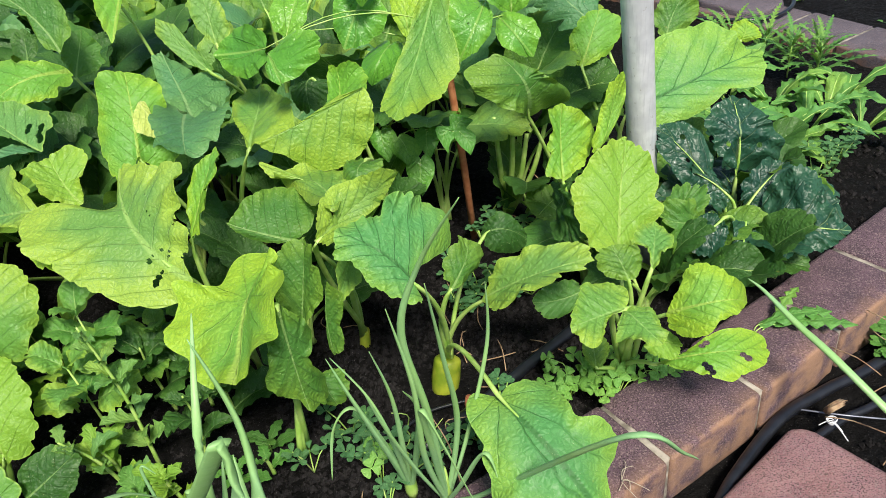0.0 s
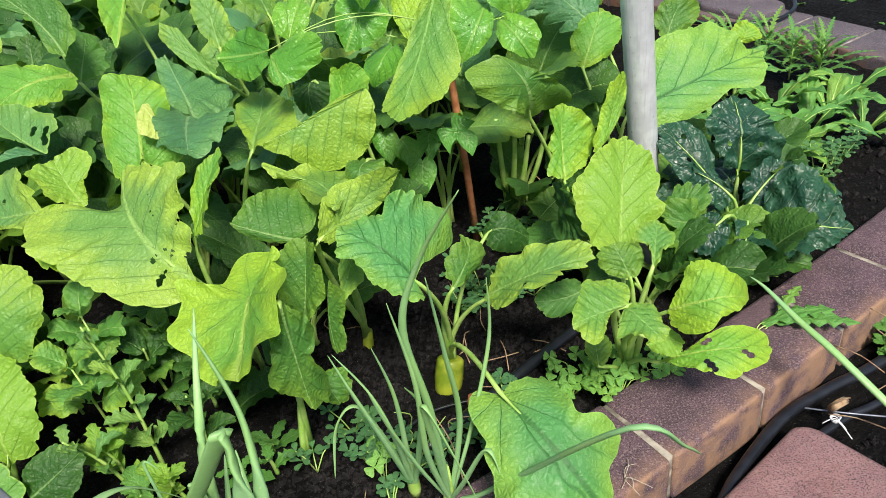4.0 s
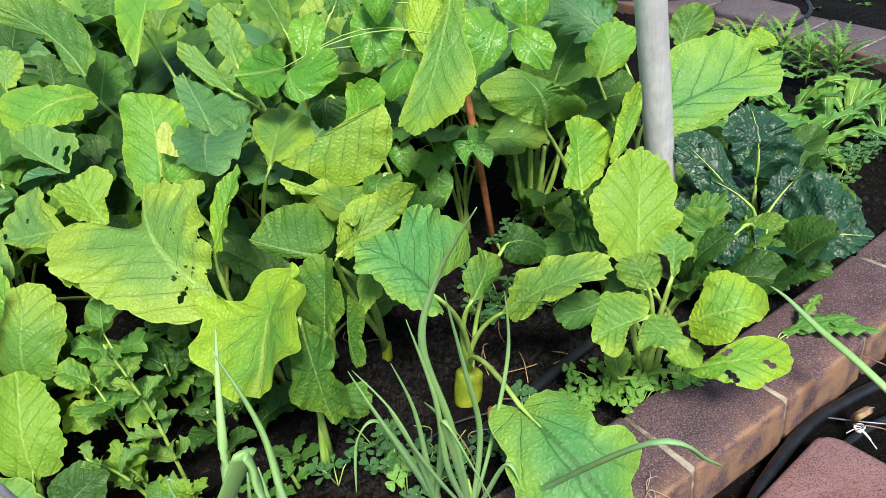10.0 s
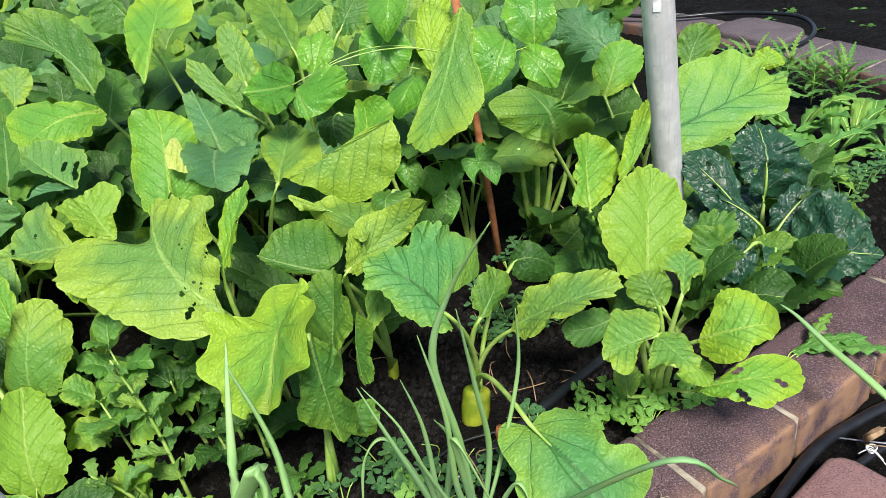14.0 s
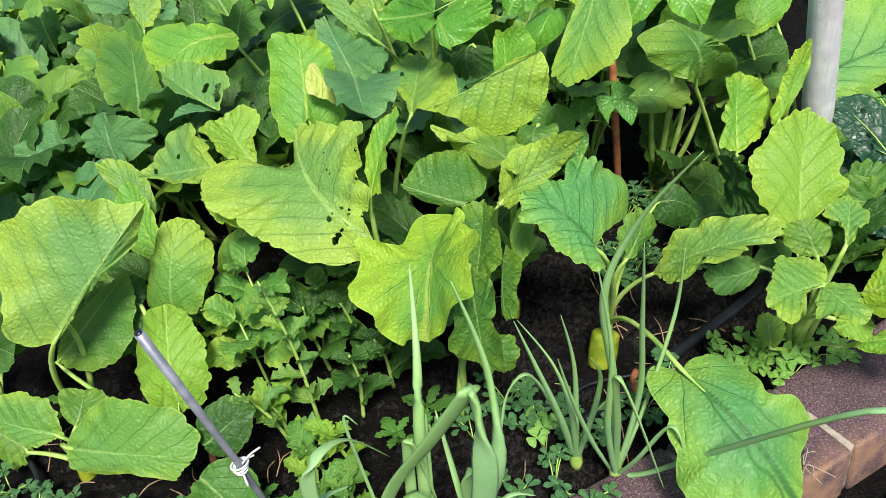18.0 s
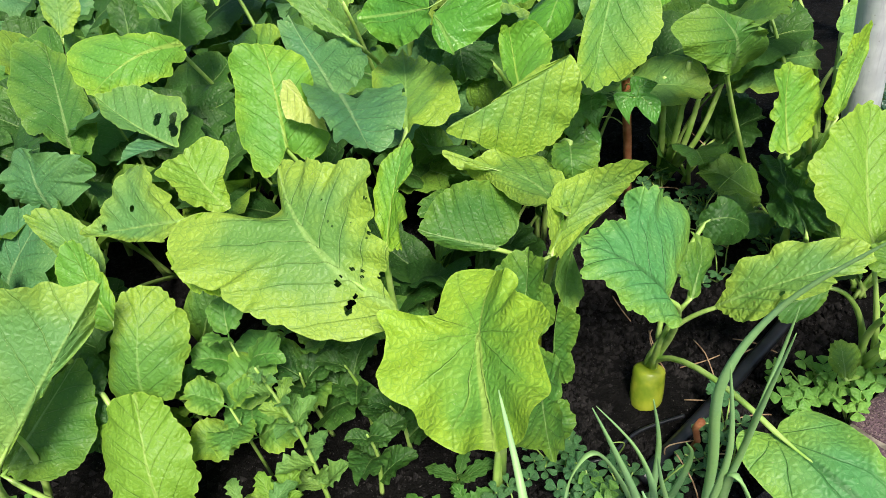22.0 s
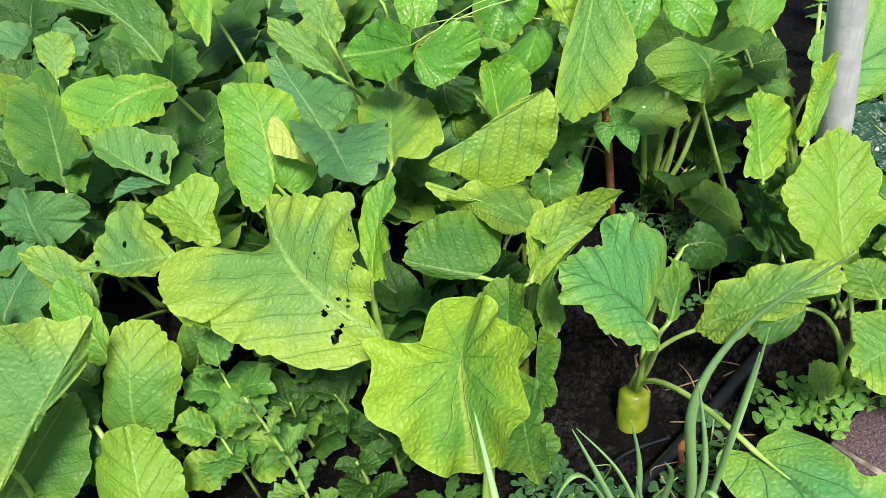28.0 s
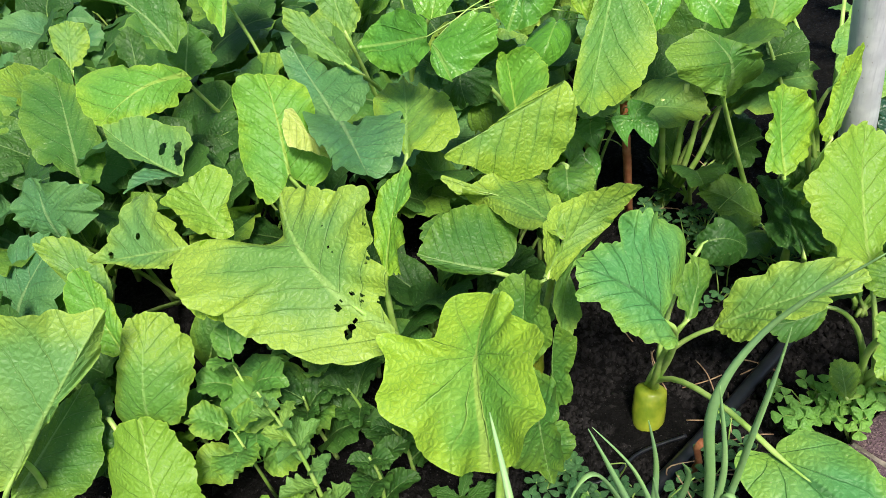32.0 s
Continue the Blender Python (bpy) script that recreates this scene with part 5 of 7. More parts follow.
leaf("big", "yellow", "round", (-0.398, 0.149, 0.423), (-0.487, 0.141, 0.406), (0.000, -0.009, 0.011), (0.019, 0.000, 0.043), (0.034, -0.081, -0.024), stem=0)
leaf("bean", "bean", "bean", (0.151, 0.550, 0.512), (0.105, 0.490, 0.454), (-0.004, -0.025, 0.017), (-0.037, 0.018, -0.007), (0.035, 0.011, -0.022))
leaf("bean", "bean", "bean", (0.131, 0.550, 0.704), (0.111, 0.473, 0.617), (-0.001, -0.030, 0.009), (-0.039, 0.025, 0.005), (0.037, 0.024, -0.001))
leaf("bean", "bean", "bean", (0.255, 0.453, 0.349), (0.239, 0.429, 0.312), (-0.013, 0.009, 0.015), (-0.016, 0.006, 0.011), (0.016, -0.007, -0.013))
leaf("bean", "bean", "bean", (0.261, 0.454, 0.351), (0.298, 0.463, 0.364), (-0.008, 0.004, 0.008), (-0.014, 0.009, 0.016), (0.007, -0.011, -0.017))
leaf("bean", "bean", "bean", (0.267, 0.452, 0.347), (0.284, 0.426, 0.305), (0.007, 0.001, 0.002), (0.017, 0.005, 0.007), (-0.018, -0.004, -0.005))
leaf("bean", "bean", "bean", (0.138, 0.543, 0.309), (0.153, 0.509, 0.254), (0.007, 0.003, 0.004), (-0.034, -0.001, -0.001), (0.037, -0.001, -0.003))
leaf("bean", "bean", "bean", (0.180, 0.515, 0.263), (0.174, 0.474, 0.195), (-0.002, 0.003, 0.006), (-0.030, 0.004, 0.007), (0.032, -0.000, -0.001))
leaf("bean", "bean", "bean", (0.103, 0.552, 0.325), (0.111, 0.515, 0.265), (-0.003, 0.002, 0.003), (-0.026, 0.004, 0.007), (0.032, 0.003, 0.003))
leaf("bean", "bean", "bean", (0.201, 0.546, 0.311), (0.202, 0.516, 0.263), (-0.004, 0.002, 0.003), (-0.024, 0.005, 0.009), (0.032, 0.005, 0.006))
leaf("pole", "blue", "lobed", (0.615, 0.696, 0.427), (0.486, 0.765, 0.544), (0.010, -0.001, -0.001), (-0.057, -0.020, -0.031), (0.052, 0.024, 0.037))
leaf("pole", "yellow", "oval", (0.557, 0.621, 0.383), (0.613, 0.684, 0.484), (-0.000, 0.000, 0.000), (-0.042, 0.006, 0.011), (0.067, -0.001, -0.004))
leaf("pole", "green", "radish", (0.798, 0.795, 0.352), (0.853, 0.846, 0.433), (-0.007, -0.001, -0.002), (-0.038, 0.013, 0.023), (0.062, -0.000, -0.003))
leaf("pole", "dark", "oval", (0.611, 0.590, 0.292), (0.592, 0.658, 0.404), (0.000, 0.000, -0.000), (-0.038, 0.002, 0.005), (0.044, -0.003, -0.006))
leaf("arrow2", "dark", "crinkle", (0.425, 0.140, 0.245), (0.448, 0.307, 0.281), (-0.001, -0.006, 0.004), (-0.016, 0.065, -0.037), (0.012, -0.055, 0.040))
leaf("right", "green", "oval", (0.438, 0.080, 0.194), (0.349, 0.073, 0.185), (0.003, -0.003, -0.005), (-0.000, 0.017, 0.028), (-0.005, -0.018, -0.028))
leaf("dark", "green", "crinkle", (0.643, 0.221, 0.148), (0.694, 0.284, 0.250), (-0.005, 0.002, 0.003), (-0.029, 0.008, 0.013), (0.057, 0.008, 0.011))
leaf("right", "green", "oval", (0.439, -0.008, 0.088), (0.438, 0.023, 0.139), (0.000, 0.000, 0.000), (-0.019, 0.001, 0.003), (0.029, -0.001, -0.002))
leaf("six", "green", "round", (-0.481, -0.219, 0.125), (-0.392, -0.286, 0.034), (-0.002, 0.004, 0.005), (0.041, 0.027, 0.029), (-0.042, -0.032, -0.036), stem=0)
leaf("left", "dark", "oval", (-0.489, -0.166, 0.125), (-0.407, -0.125, 0.170), (-0.002, -0.001, -0.002), (-0.028, 0.017, 0.030), (0.014, -0.023, -0.035), stem=0)
leaf("front", "green", "radish", (-0.027, -0.066, 0.208), (0.003, -0.099, 0.166), (-0.001, 0.004, 0.005), (-0.046, 0.006, 0.011), (0.034, 0.014, 0.015))
leaf("six", "green", "radish", (-0.877, -0.066, 0.033), (-0.976, -0.034, 0.081), (0.010, 0.002, 0.002), (-0.005, 0.035, 0.043), (0.005, -0.035, -0.043))
leaf("left", "yellow", "oval", (-0.617, 0.156, 0.279), (-0.658, 0.228, 0.400), (-0.001, -0.003, -0.004), (-0.043, -0.008, -0.012), (0.021, 0.009, 0.015))
leaf("left", "dark", "oval", (-0.625, 0.054, 0.250), (-0.715, 0.022, 0.211), (0.004, 0.015, 0.019), (0.025, 0.033, 0.042), (0.039, -0.038, -0.051))
leaf("rear1", "green", "crinkle", (-0.518, 0.954, 0.621), (-0.571, 0.990, 0.682), (-0.000, 0.000, -0.000), (-0.065, -0.026, -0.041), (0.012, 0.005, 0.007), fine=1.5, rim=(1.00, 1.02, 1.07, 1.10, 1.09, 1.11, 1.07, 1.01, 1.00, 0.98, 0.91, 0.88, 0.88, 0.90, 0.96, 1.05, 1.06, 1.01, 1.00, 0.87, 0.80, 0.75, 0.74, 0.73, 0.72, 0.74, 0.78, 0.86, 0.98, 0.93, 0.85, 0.81, 0.79, 0.80, 0.83, 0.89), droop=(0.000, 0.000))
leaf("rear3", "dark", "broad", (-0.591, 0.607, 0.553), (-0.592, 0.645, 0.615), (-0.000, 0.000, -0.000), (-0.029, -0.001, 0.000), (0.024, 0.001, -0.000), fine=1.5, rim=(1.00, 0.92, 0.88, 0.87, 0.88, 0.93, 1.01, 1.02, 0.98, 0.98, 1.00, 1.06, 0.96, 0.89, 0.85, 0.85, 0.87, 0.91, 1.00, 0.94, 0.91, 0.90, 0.93, 0.99, 1.00, 0.95, 0.93, 0.94, 0.98, 1.06, 0.98, 0.90, 0.87, 0.86, 0.87, 0.92), droop=(0.000, 0.000))
leaf("mid", "yellow", "oval", (0.197, 0.502, 0.527), (0.219, 0.590, 0.671), (-0.017, -0.005, -0.007), (-0.029, 0.007, 0.012), (0.048, 0.009, 0.013), stem=0)
leaf("rear2", "green", "radish", (-0.006, 0.739, 0.576), (0.059, 0.788, 0.654), (-0.007, -0.003, -0.004), (-0.028, 0.012, 0.020), (0.040, -0.016, -0.027))
leaf("mid", "dark", "oval", (-0.015, 0.523, 0.474), (-0.026, 0.487, 0.415), (-0.009, 0.010, 0.016), (-0.031, -0.004, -0.006), (0.058, -0.004, -0.008))
leaf("dark", "tatsoi", "crinkle", (0.783, 0.290, 0.199), (0.708, 0.325, 0.257), (0.004, 0.003, 0.004), (-0.007, 0.015, 0.025), (-0.017, -0.020, -0.031))
leaf("dark", "tatsoi", "crinkle", (0.821, 0.308, 0.169), (0.913, 0.351, 0.235), (-0.006, 0.000, 0.001), (-0.025, 0.014, 0.023), (0.030, -0.014, -0.024))
leaf("dark", "tatsoi", "crinkle", (0.743, 0.232, 0.201), (0.666, 0.211, 0.170), (0.002, -0.002, -0.003), (-0.012, 0.015, 0.025), (0.016, -0.021, -0.035))


# ---- roots of the radishes ----
def root(key, top, bottom, r):
    owner = PLANTS[key]
    top, bottom = Vector(top), Vector(bottom)
    bm = bmesh.new()
    prof = [(0.0, 0.62), (0.035, 0.86), (0.1, 0.98), (0.3, 1.0), (0.7, 1.04), (1.0, 1.0), (1.5, 0.9)]
    tube(bm, [top + (bottom - top) * t for t, _ in prof], [r * w for _, w in prof], 18)
    for v in bm.verts:
        v.co += Vector((1, 1, 0)) * 0.0012 * noise.noise(v.co * 80)
    part("root", bm, ROOT, owner, "pale green radish root standing out of the soil")


root("centre", (0.184, 0.108, 0.054), (0.172, 0.088, 0.0), 0.0262)
root("small", (0.022, 0.250, 0.035), (0.016, 0.238, -0.01), 0.0105)
root("six", (-0.766, -0.088, 0.03), (-0.768, -0.092, -0.02), 0.014)


# ---- onions ----
def onion(where, label, leaves):
    e = new("onion_plant")
    e.location = where
    tagged(e, label, "vegetable plant", "onion plants by the bricks")
    bm = bmesh.new()
    c = Vector(where)
    tube(bm, [c + Vector((0, 0, h)) for h in (-0.02, 0.0, 0.02, 0.05, 0.08)], [0.008, 0.011, 0.010, 0.008, 0.006], 12)
    part("bulb", bm, STALK, e, "white and pale green onion base")
    for pts, r, flat, *blunt in leaves:
        pts = [Vector(p) for p in pts]
        n = 30
        dense = []
        for i in range(n + 1):
            x = i / n * (len(pts) - 1)
            k = min(int(x), len(pts) - 2)
            t = x - k
            p0, p1, p2, p3 = pts[max(k - 1, 0)], pts[k], pts[k + 1], pts[min(k + 2, len(pts) - 1)]
            dense.append(0.5 * (2 * p1 + (p2 - p0) * t + (2 * p0 - 5 * p1 + 4 * p2 - p3) * t * t + (3 * p1 - 3 * p2 + p3 - p0) * t ** 3))
        bm = bmesh.new()
        tube(bm, dense, [r * (blunt[0] + (1 - blunt[0]) * i / n if blunt else (0.9 + 0.14 * math.sin(math.pi * min(1, i / n * 1.3))) * (1 - (i / n) ** 3.0 * 0.9)) for i in range(n + 1)], 10, flat=flat)
        part("leaf", bm, LEAF["onion"], e)


A, B = (0.155, -0.193, 0.02), (0.098, -0.150, 0.01)
ONION = "blue green onion plant with long hollow leaves"
onion(A, ONION, [
    ([A, (0.20, -0.215, 0.05), (0.26, -0.28, 0.16), (0.37, -0.44, 0.405), (0.44, -0.42, 0.34), (0.485, -0.36, 0.25)], 0.0068, 0.6),
    ([A, (0.15, -0.225, 0.25), (0.135, -0.255, 0.43), (0.17, -0.275, 0.545), (0.222, -0.331, 0.659)], 0.0058, 0.8),
    ([A, (0.188, -0.20, 0.2), (0.182, -0.25, 0.38), (0.174, -0.298, 0.535)], 0.0046, 0.8),
    ([A, (0.137, -0.25, 0.195), (0.14, -0.28, 0.36), (0.125, -0.29, 0.50)], 0.0048, 0.8),
    ([A, (0.20, -0.17, 0.14), (0.245, -0.15, 0.30), (0.25, -0.17, 0.43)], 0.0044, 0.7),
    ([A, (0.18, -0.23, 0.10), (0.22, -0.26, 0.20), (0.235, -0.28, 0.16), (0.24, -0.29, 0.05)], 0.0052, 0.45),
    ([A, (0.12, -0.21, 0.12), (0.09, -0.24, 0.25), (0.075, -0.26, 0.34)], 0.0046, 0.6),
    ([A, (0.150, -0.25, 0.20), (0.146, -0.284, 0.324), (0.17, -0.30, 0.26), (0.205, -0.30, 0.12)], 0.0052, 0.5),
])
onion(B, ONION, [
    ([B, (0.075, -0.19, 0.16), (0.045, -0.2, 0.28), (0.023, -0.195, 0.354)], 0.0062, 0.6),
    ([B, (0.092, -0.205, 0.18), (0.07, -0.205, 0.28), (0.028, -0.192, 0.352)], 0.0048, 0.6),
    ([B, (0.07, -0.15, 0.13), (0.035, -0.15, 0.21), (0.0, -0.16, 0.18), (-0.02, -0.17, 0.08)], 0.0055, 0.45),
    ([B, (0.10, -0.17, 0.12), (0.10, -0.19, 0.26), (0.085, -0.21, 0.37)], 0.0046, 0.7),
    ([B, (0.12, -0.18, 0.13), (0.135, -0.2, 0.24), (0.12, -0.22, 0.30)], 0.005, 0.8),
])
C = (-0.18, -0.43, -0.01)
onion(C, "large blue green onion plant with broad bent leaves", [
    ([C, (-0.165, -0.455, 0.22), (-0.123, -0.463, 0.355), (-0.06, -0.50, 0.475), (-0.013, -0.524, 0.562)], 0.0115, 0.32, 0.7),
    ([(-0.013, -0.524, 0.562), (-0.010, -0.528, 0.545), (-0.008, -0.54, 0.49), (-0.02, -0.53, 0.41), (-0.05, -0.51, 0.375), (-0.10, -0.47, 0.36)], 0.0115, 0.3, 1.1),
    ([(-0.14, -0.42, 0.0), (-0.10, -0.43, 0.25), (-0.083, -0.431, 0.418), (-0.075, -0.40, 0.5), (-0.079, -0.32, 0.552)], 0.0072, 0.8),
    ([(-0.13, -0.43, 0.0), (-0.05, -0.48, 0.3), (0.0, -0.53, 0.46), (0.003, -0.51, 0.565), (-0.017, -0.50, 0.660)], 0.0085, 0.6),
    ([C, (-0.19, -0.47, 0.25), (-0.192, -0.50, 0.40), (-0.176, -0.50, 0.46), (-0.156, -0.45, 0.43), (-0.132, -0.394, 0.334)], 0.009, 0.3),
    ([(-0.15, -0.42, 0.0), (-0.12, -0.43, 0.2), (-0.10, -0.44, 0.38), (-0.092, -0.45, 0.42), (-0.085, -0.44, 0.36), (-0.08, -0.42, 0.25)], 0.0065, 0.45),
    ([(-0.13, -0.41, 0.0), (-0.07, -0.41, 0.18), (-0.045, -0.40, 0.30), (-0.035, -0.39, 0.27), (-0.03, -0.38, 0.15)], 0.008, 0.4),
    ([C, (-0.215, -0.44, 0.16), (-0.23, -0.47, 0.27), (-0.21, -0.45, 0.33), (-0.18, -0.42, 0.32)], 0.0095, 0.35),
    ([(-0.17, -0.44, 0.0), (-0.15, -0.5, 0.25), (-0.133, -0.53, 0.33), (-0.123, -0.505, 0.40)], 0.0095, 0.4),
    ([(-0.12, -0.42, 0.0), (-0.10, -0.44, 0.18), (-0.09, -0.43, 0.28), (-0.085, -0.37, 0.375)], 0.008, 0.6),
    ([(-0.09, -0.41, 0.0), (-0.05, -0.43, 0.2), (-0.055, -0.42, 0.29), (-0.075, -0.36, 0.37)], 0.008, 0.45),
    ([(-0.22, -0.43, 0.0), (-0.25, -0.5, 0.25), (-0.255, -0.52, 0.35), (-0.22, -0.50, 0.38), (-0.19, -0.49, 0.36)], 0.0085, 0.4),
    ([(-0.14, -0.40, 0.0), (-0.17, -0.37, 0.2), (-0.185, -0.36, 0.36), (-0.17, -0.36, 0.355)], 0.003, 0.8),
    ([(-0.12, -0.40, 0.0), (-0.06, -0.38, 0.12), (-0.01, -0.36, 0.2), (0.03, -0.35, 0.19)], 0.0075, 0.35),
])
D = (0.97, -0.42, -0.06)
onion(D, "single onion leaf leaning over the brick border", [([D, (0.92, -0.33, 0.03), (0.80, -0.15, 0.148), (0.759, -0.055, 0.1725), (0.735, 0.02, 0.187), (0.721, 0.057, 0.189)], 0.008, 0.7)])


# ---- hoses, stakes, rod, paver ----
def rod_thing(name, label, category, points, radii, material, partname, sides=10, **more):
    e = new(name)
    e.location = points[0]
    tagged(e, label, category, **more)
    bm = bmesh.new()
    tube(bm, [Vector(p) for p in points], radii, sides)
    return e, part(partname, bm, material, e)


def smooth_line(points, n):
    pts = [Vector(p) for p in points]
    out = []
    for i in range(n + 1):
        x = i / n * (len(pts) - 1)
        k = min(int(x), len(pts) - 2)
        t = x - k
        p0, p1, p2, p3 = pts[max(k - 1, 0)], pts[k], pts[k + 1], pts[min(k + 2, len(pts) - 1)]
        out.append(0.5 * (2 * p1 + (p2 - p0) * t + (2 * p0 - 5 * p1 + 4 * p2 - p3) * t * t + (3 * p1 - 3 * p2 + p3 - p0) * t ** 3))
    return out


def hose(label, points, r, n=40):
    line = smooth_line(points, n)
    rod_thing("irrigation_hose", label, "hose", line, [r] * len(line), HOSE, "tube", 12)


hose("black plastic irrigation hose along the brick border", [(0.30, -0.62, -0.06), (0.50, -0.32, -0.055), (0.59, -0.215, -0.055), (0.645, -0.155, -0.055), (0.76, -0.055, -0.054), (0.869, 0.0, -0.055), (1.014, 0.06, -0.055), (1.4, 0.28, -0.06), (2.0, 0.7, -0.07)], 0.0112, 70)
hose("thin black hose on the soil outside the bed", [(0.80, -0.10, -0.065), (0.881, -0.06, -0.065), (0.958, -0.035, -0.065), (1.3, 0.10, -0.065), (1.9, 0.3, -0.07)], 0.008)
hose("black drip hose lying across the bed soil", [(0.12, -0.06, 0.0), (0.249, 0.031, 0.012), (0.334, 0.096, 0.018), (0.45, 0.192, 0.018), (0.515, 0.266, 0.012), (0.66, 0.5, 0.0)], 0.0115)
hose("thin black drip line in the bed", [(-0.02, 0.0, 0.0), (0.07, -0.02, 0.008), (0.14, 0.02, 0.008), (0.22, 0.04, 0.003)], 0.0032)
hose("thin black hose beside the radishes", [(-1.0, 0.0, 0.0), (-0.889, -0.064, 0.008), (-0.83, -0.13, 0.01), (-0.77, -0.188, 0.01), (-0.70, -0.30, 0.0)], 0.0055)
hose("black hose looped over the far bricks", [(1.02, 2.25, 0.06), (1.2, 2.16, 0.05), (1.42, 2.10, 0.05), (1.60, 1.93, 0.055), (1.58, 1.74, 0.05), (1.44, 1.64, 0.045), (1.26, 1.72, 0.04), (1.1, 1.9, 0.03)], 0.0075, 60)

e, bar = rod_thing("garden_rod", "thin hollow grey metal rod leaning over the bed", "garden rod", [(-0.26, -0.36, -0.05), (-0.285, -0.41, 0.26), (-0.293, -0.425, 0.372), (-0.312, -0.464, 0.606)], [0.0034, 0.0036, 0.004, 0.0052], ROD, "tube", 14)
# black disc capping the rod, drawn for the darkness inside its hollow end
bm = bmesh.new()
tube(bm, [Vector((-0.3118, -0.4636, 0.6045)), Vector((-0.3122, -0.4645, 0.6075))], [0.0037, 0.0037], 12)
part("bore", bm, HOSE, e, "black disc that stands for the shade inside the hollow rod end")


def tie(name, label, centre, r, tails, parent=None):
    c = Vector(centre)
    owner = new(name)
    owner.location = c
    tagged(owner, label, "tie")
    rng = random.Random(9)
    for k in range(3):
        bm = bmesh.new()
        ring = [c + Vector((math.cos(a) * r * (1 + 0.2 * k), math.sin(a) * r * (1 + 0.15 * k), (k - 1) * r * 0.5 + r * 0.3 * math.sin(a + k))) for a in (i / 14 * 6.3 for i in range(15))]
        tube(bm, ring, [r * 0.16] * 15, 6)
        part("loop", bm, WIRE, owner)
    for d in tails:
        bm = bmesh.new()
        tube(bm, smooth_line([c, c + Vector(d) * 0.5 + Vector((0, 0, r * 0.4)), c + Vector(d)], 8), [r * 0.17] * 9, 6)
        part("tail", bm, WIRE, owner)


tie("white_tie", "white twist tie bound round the metal rod", (-0.293, -0.425, 0.372), 0.0075, [(0.03, 0.0, 0.028), (0.018, 0.004, 0.012), (0.006, -0.012, -0.02)])
tie("white_string", "white string tied round a brown tag on the soil", (0.845, -0.075, -0.05), 0.0062, [(0.012, -0.02, -0.01), (-0.022, 0.0, -0.008), (0.012, -0.04, -0.012)])
bm = bmesh.new()
bmesh.ops.create_cube(bm, size=1.0, matrix=Matrix.LocRotScale(Vector((0.853, -0.062, -0.03)), Euler((0.5, 0.4, 0.6)), Vector((0.034, 0.014, 0.03))))
bmesh.ops.bevel(bm, geom=bm.edges[:], offset=0.003, segments=2, affect="EDGES")
tagged(part("plant_tag", bm, TWIG), "small curled brown tag lying on the soil", "tag")
rod_thing("short_stake", "short rusty brown stake in the soil", "stake", [(-0.529, -0.109, -0.03), (-0.522, -0.10, 0.03), (-0.515, -0.09, 0.075)], [0.006, 0.006, 0.005], RUST, "shaft")
rod_thing("bean_stake", "reddish brown stake that carries the bean plant", "stake", [(0.285, 0.60, -0.05), (0.275, 0.57, 0.2), (0.262, 0.545, 0.45), (0.25, 0.52, 0.70)], [0.0085] * 4, RUST, "shaft")
rod_thing("dead_plant", "dry reddish stump of a dead plant in the soil", "dead plant", [(0.205, -0.02, -0.02), (0.215, -0.03, 0.03), (0.208, -0.035, 0.07), (0.212, -0.045, 0.095)], [0.006, 0.005, 0.005, 0.006], RUST, "stump")


def paver(label, centre, turn, sx, sy, top, material, corner, worn=0.5):
    bm = bmesh.new()
    wear = bm.verts.layers.float.new("wear")
    rings = []
    for inset, z in ((0.0, -0.06), (0.0, -0.012), (0.002, -0.005), (0.006, -0.001), (0.012, 0.0), (0.06, 0.001)):
        ring = []
        for k in range(48):
            a = 6.2832 * k / 48
            cx, cy = math.copysign(sx / 2 - corner, math.cos(a)), math.copysign(sy / 2 - corner, math.sin(a))
            r = max(corner - inset, 0.003)
            grow = 1.0 if inset < corner else (sx / 2 - inset) / (sx / 2 - corner)
            chip = 0.0025 * noise.noise(Vector((math.cos(a) * 6, math.sin(a) * 6, z * 40)))
            v = bm.verts.new((cx * min(grow, 1) + math.cos(a) * (r + chip), cy * min(grow, 1) + math.sin(a) * (r + chip), z + 0.0012 * noise.noise(Vector((a * 3, inset * 60, 2)))))
            v[wear] = worn
            ring.append(v)
        rings.append(ring)
    for r, s in zip(rings, rings[1:]):
        for k in range(48):
            bm.faces.new((r[k], r[(k + 1) % 48], s[(k + 1) % 48], s[k]))
    bm.faces.new(rings[-1])
    ob = part("paver", bm, material)
    ob.matrix_basis = pose(*centre, top, 1.0, -1.0, turn)
    tagged(ob, label, "paving stone")


paver("red paving stone with rounded corners beside the bed", (0.742, -0.292), 36, 0.30, 0.30, -0.03, PAVER, 0.04)
paver("grey purple rounded stone lying on the far bricks", (1.43, 1.86), 120, 0.30, 0.22, 0.052, FAR_BRICK, 0.08, 0.0)


# ---- small plants ----
def little_leaf(bm, base, way, length, width, up, kind, rng, bow=0.12, nu=8, nv=6):
    side = way.cross(up).normalized() * width
    blade(bm, base, base + way * length, up * (bow * length), -side + up * width * 0.15, side + up * width * 0.15, kind, rng, nu, nv, 0.5)


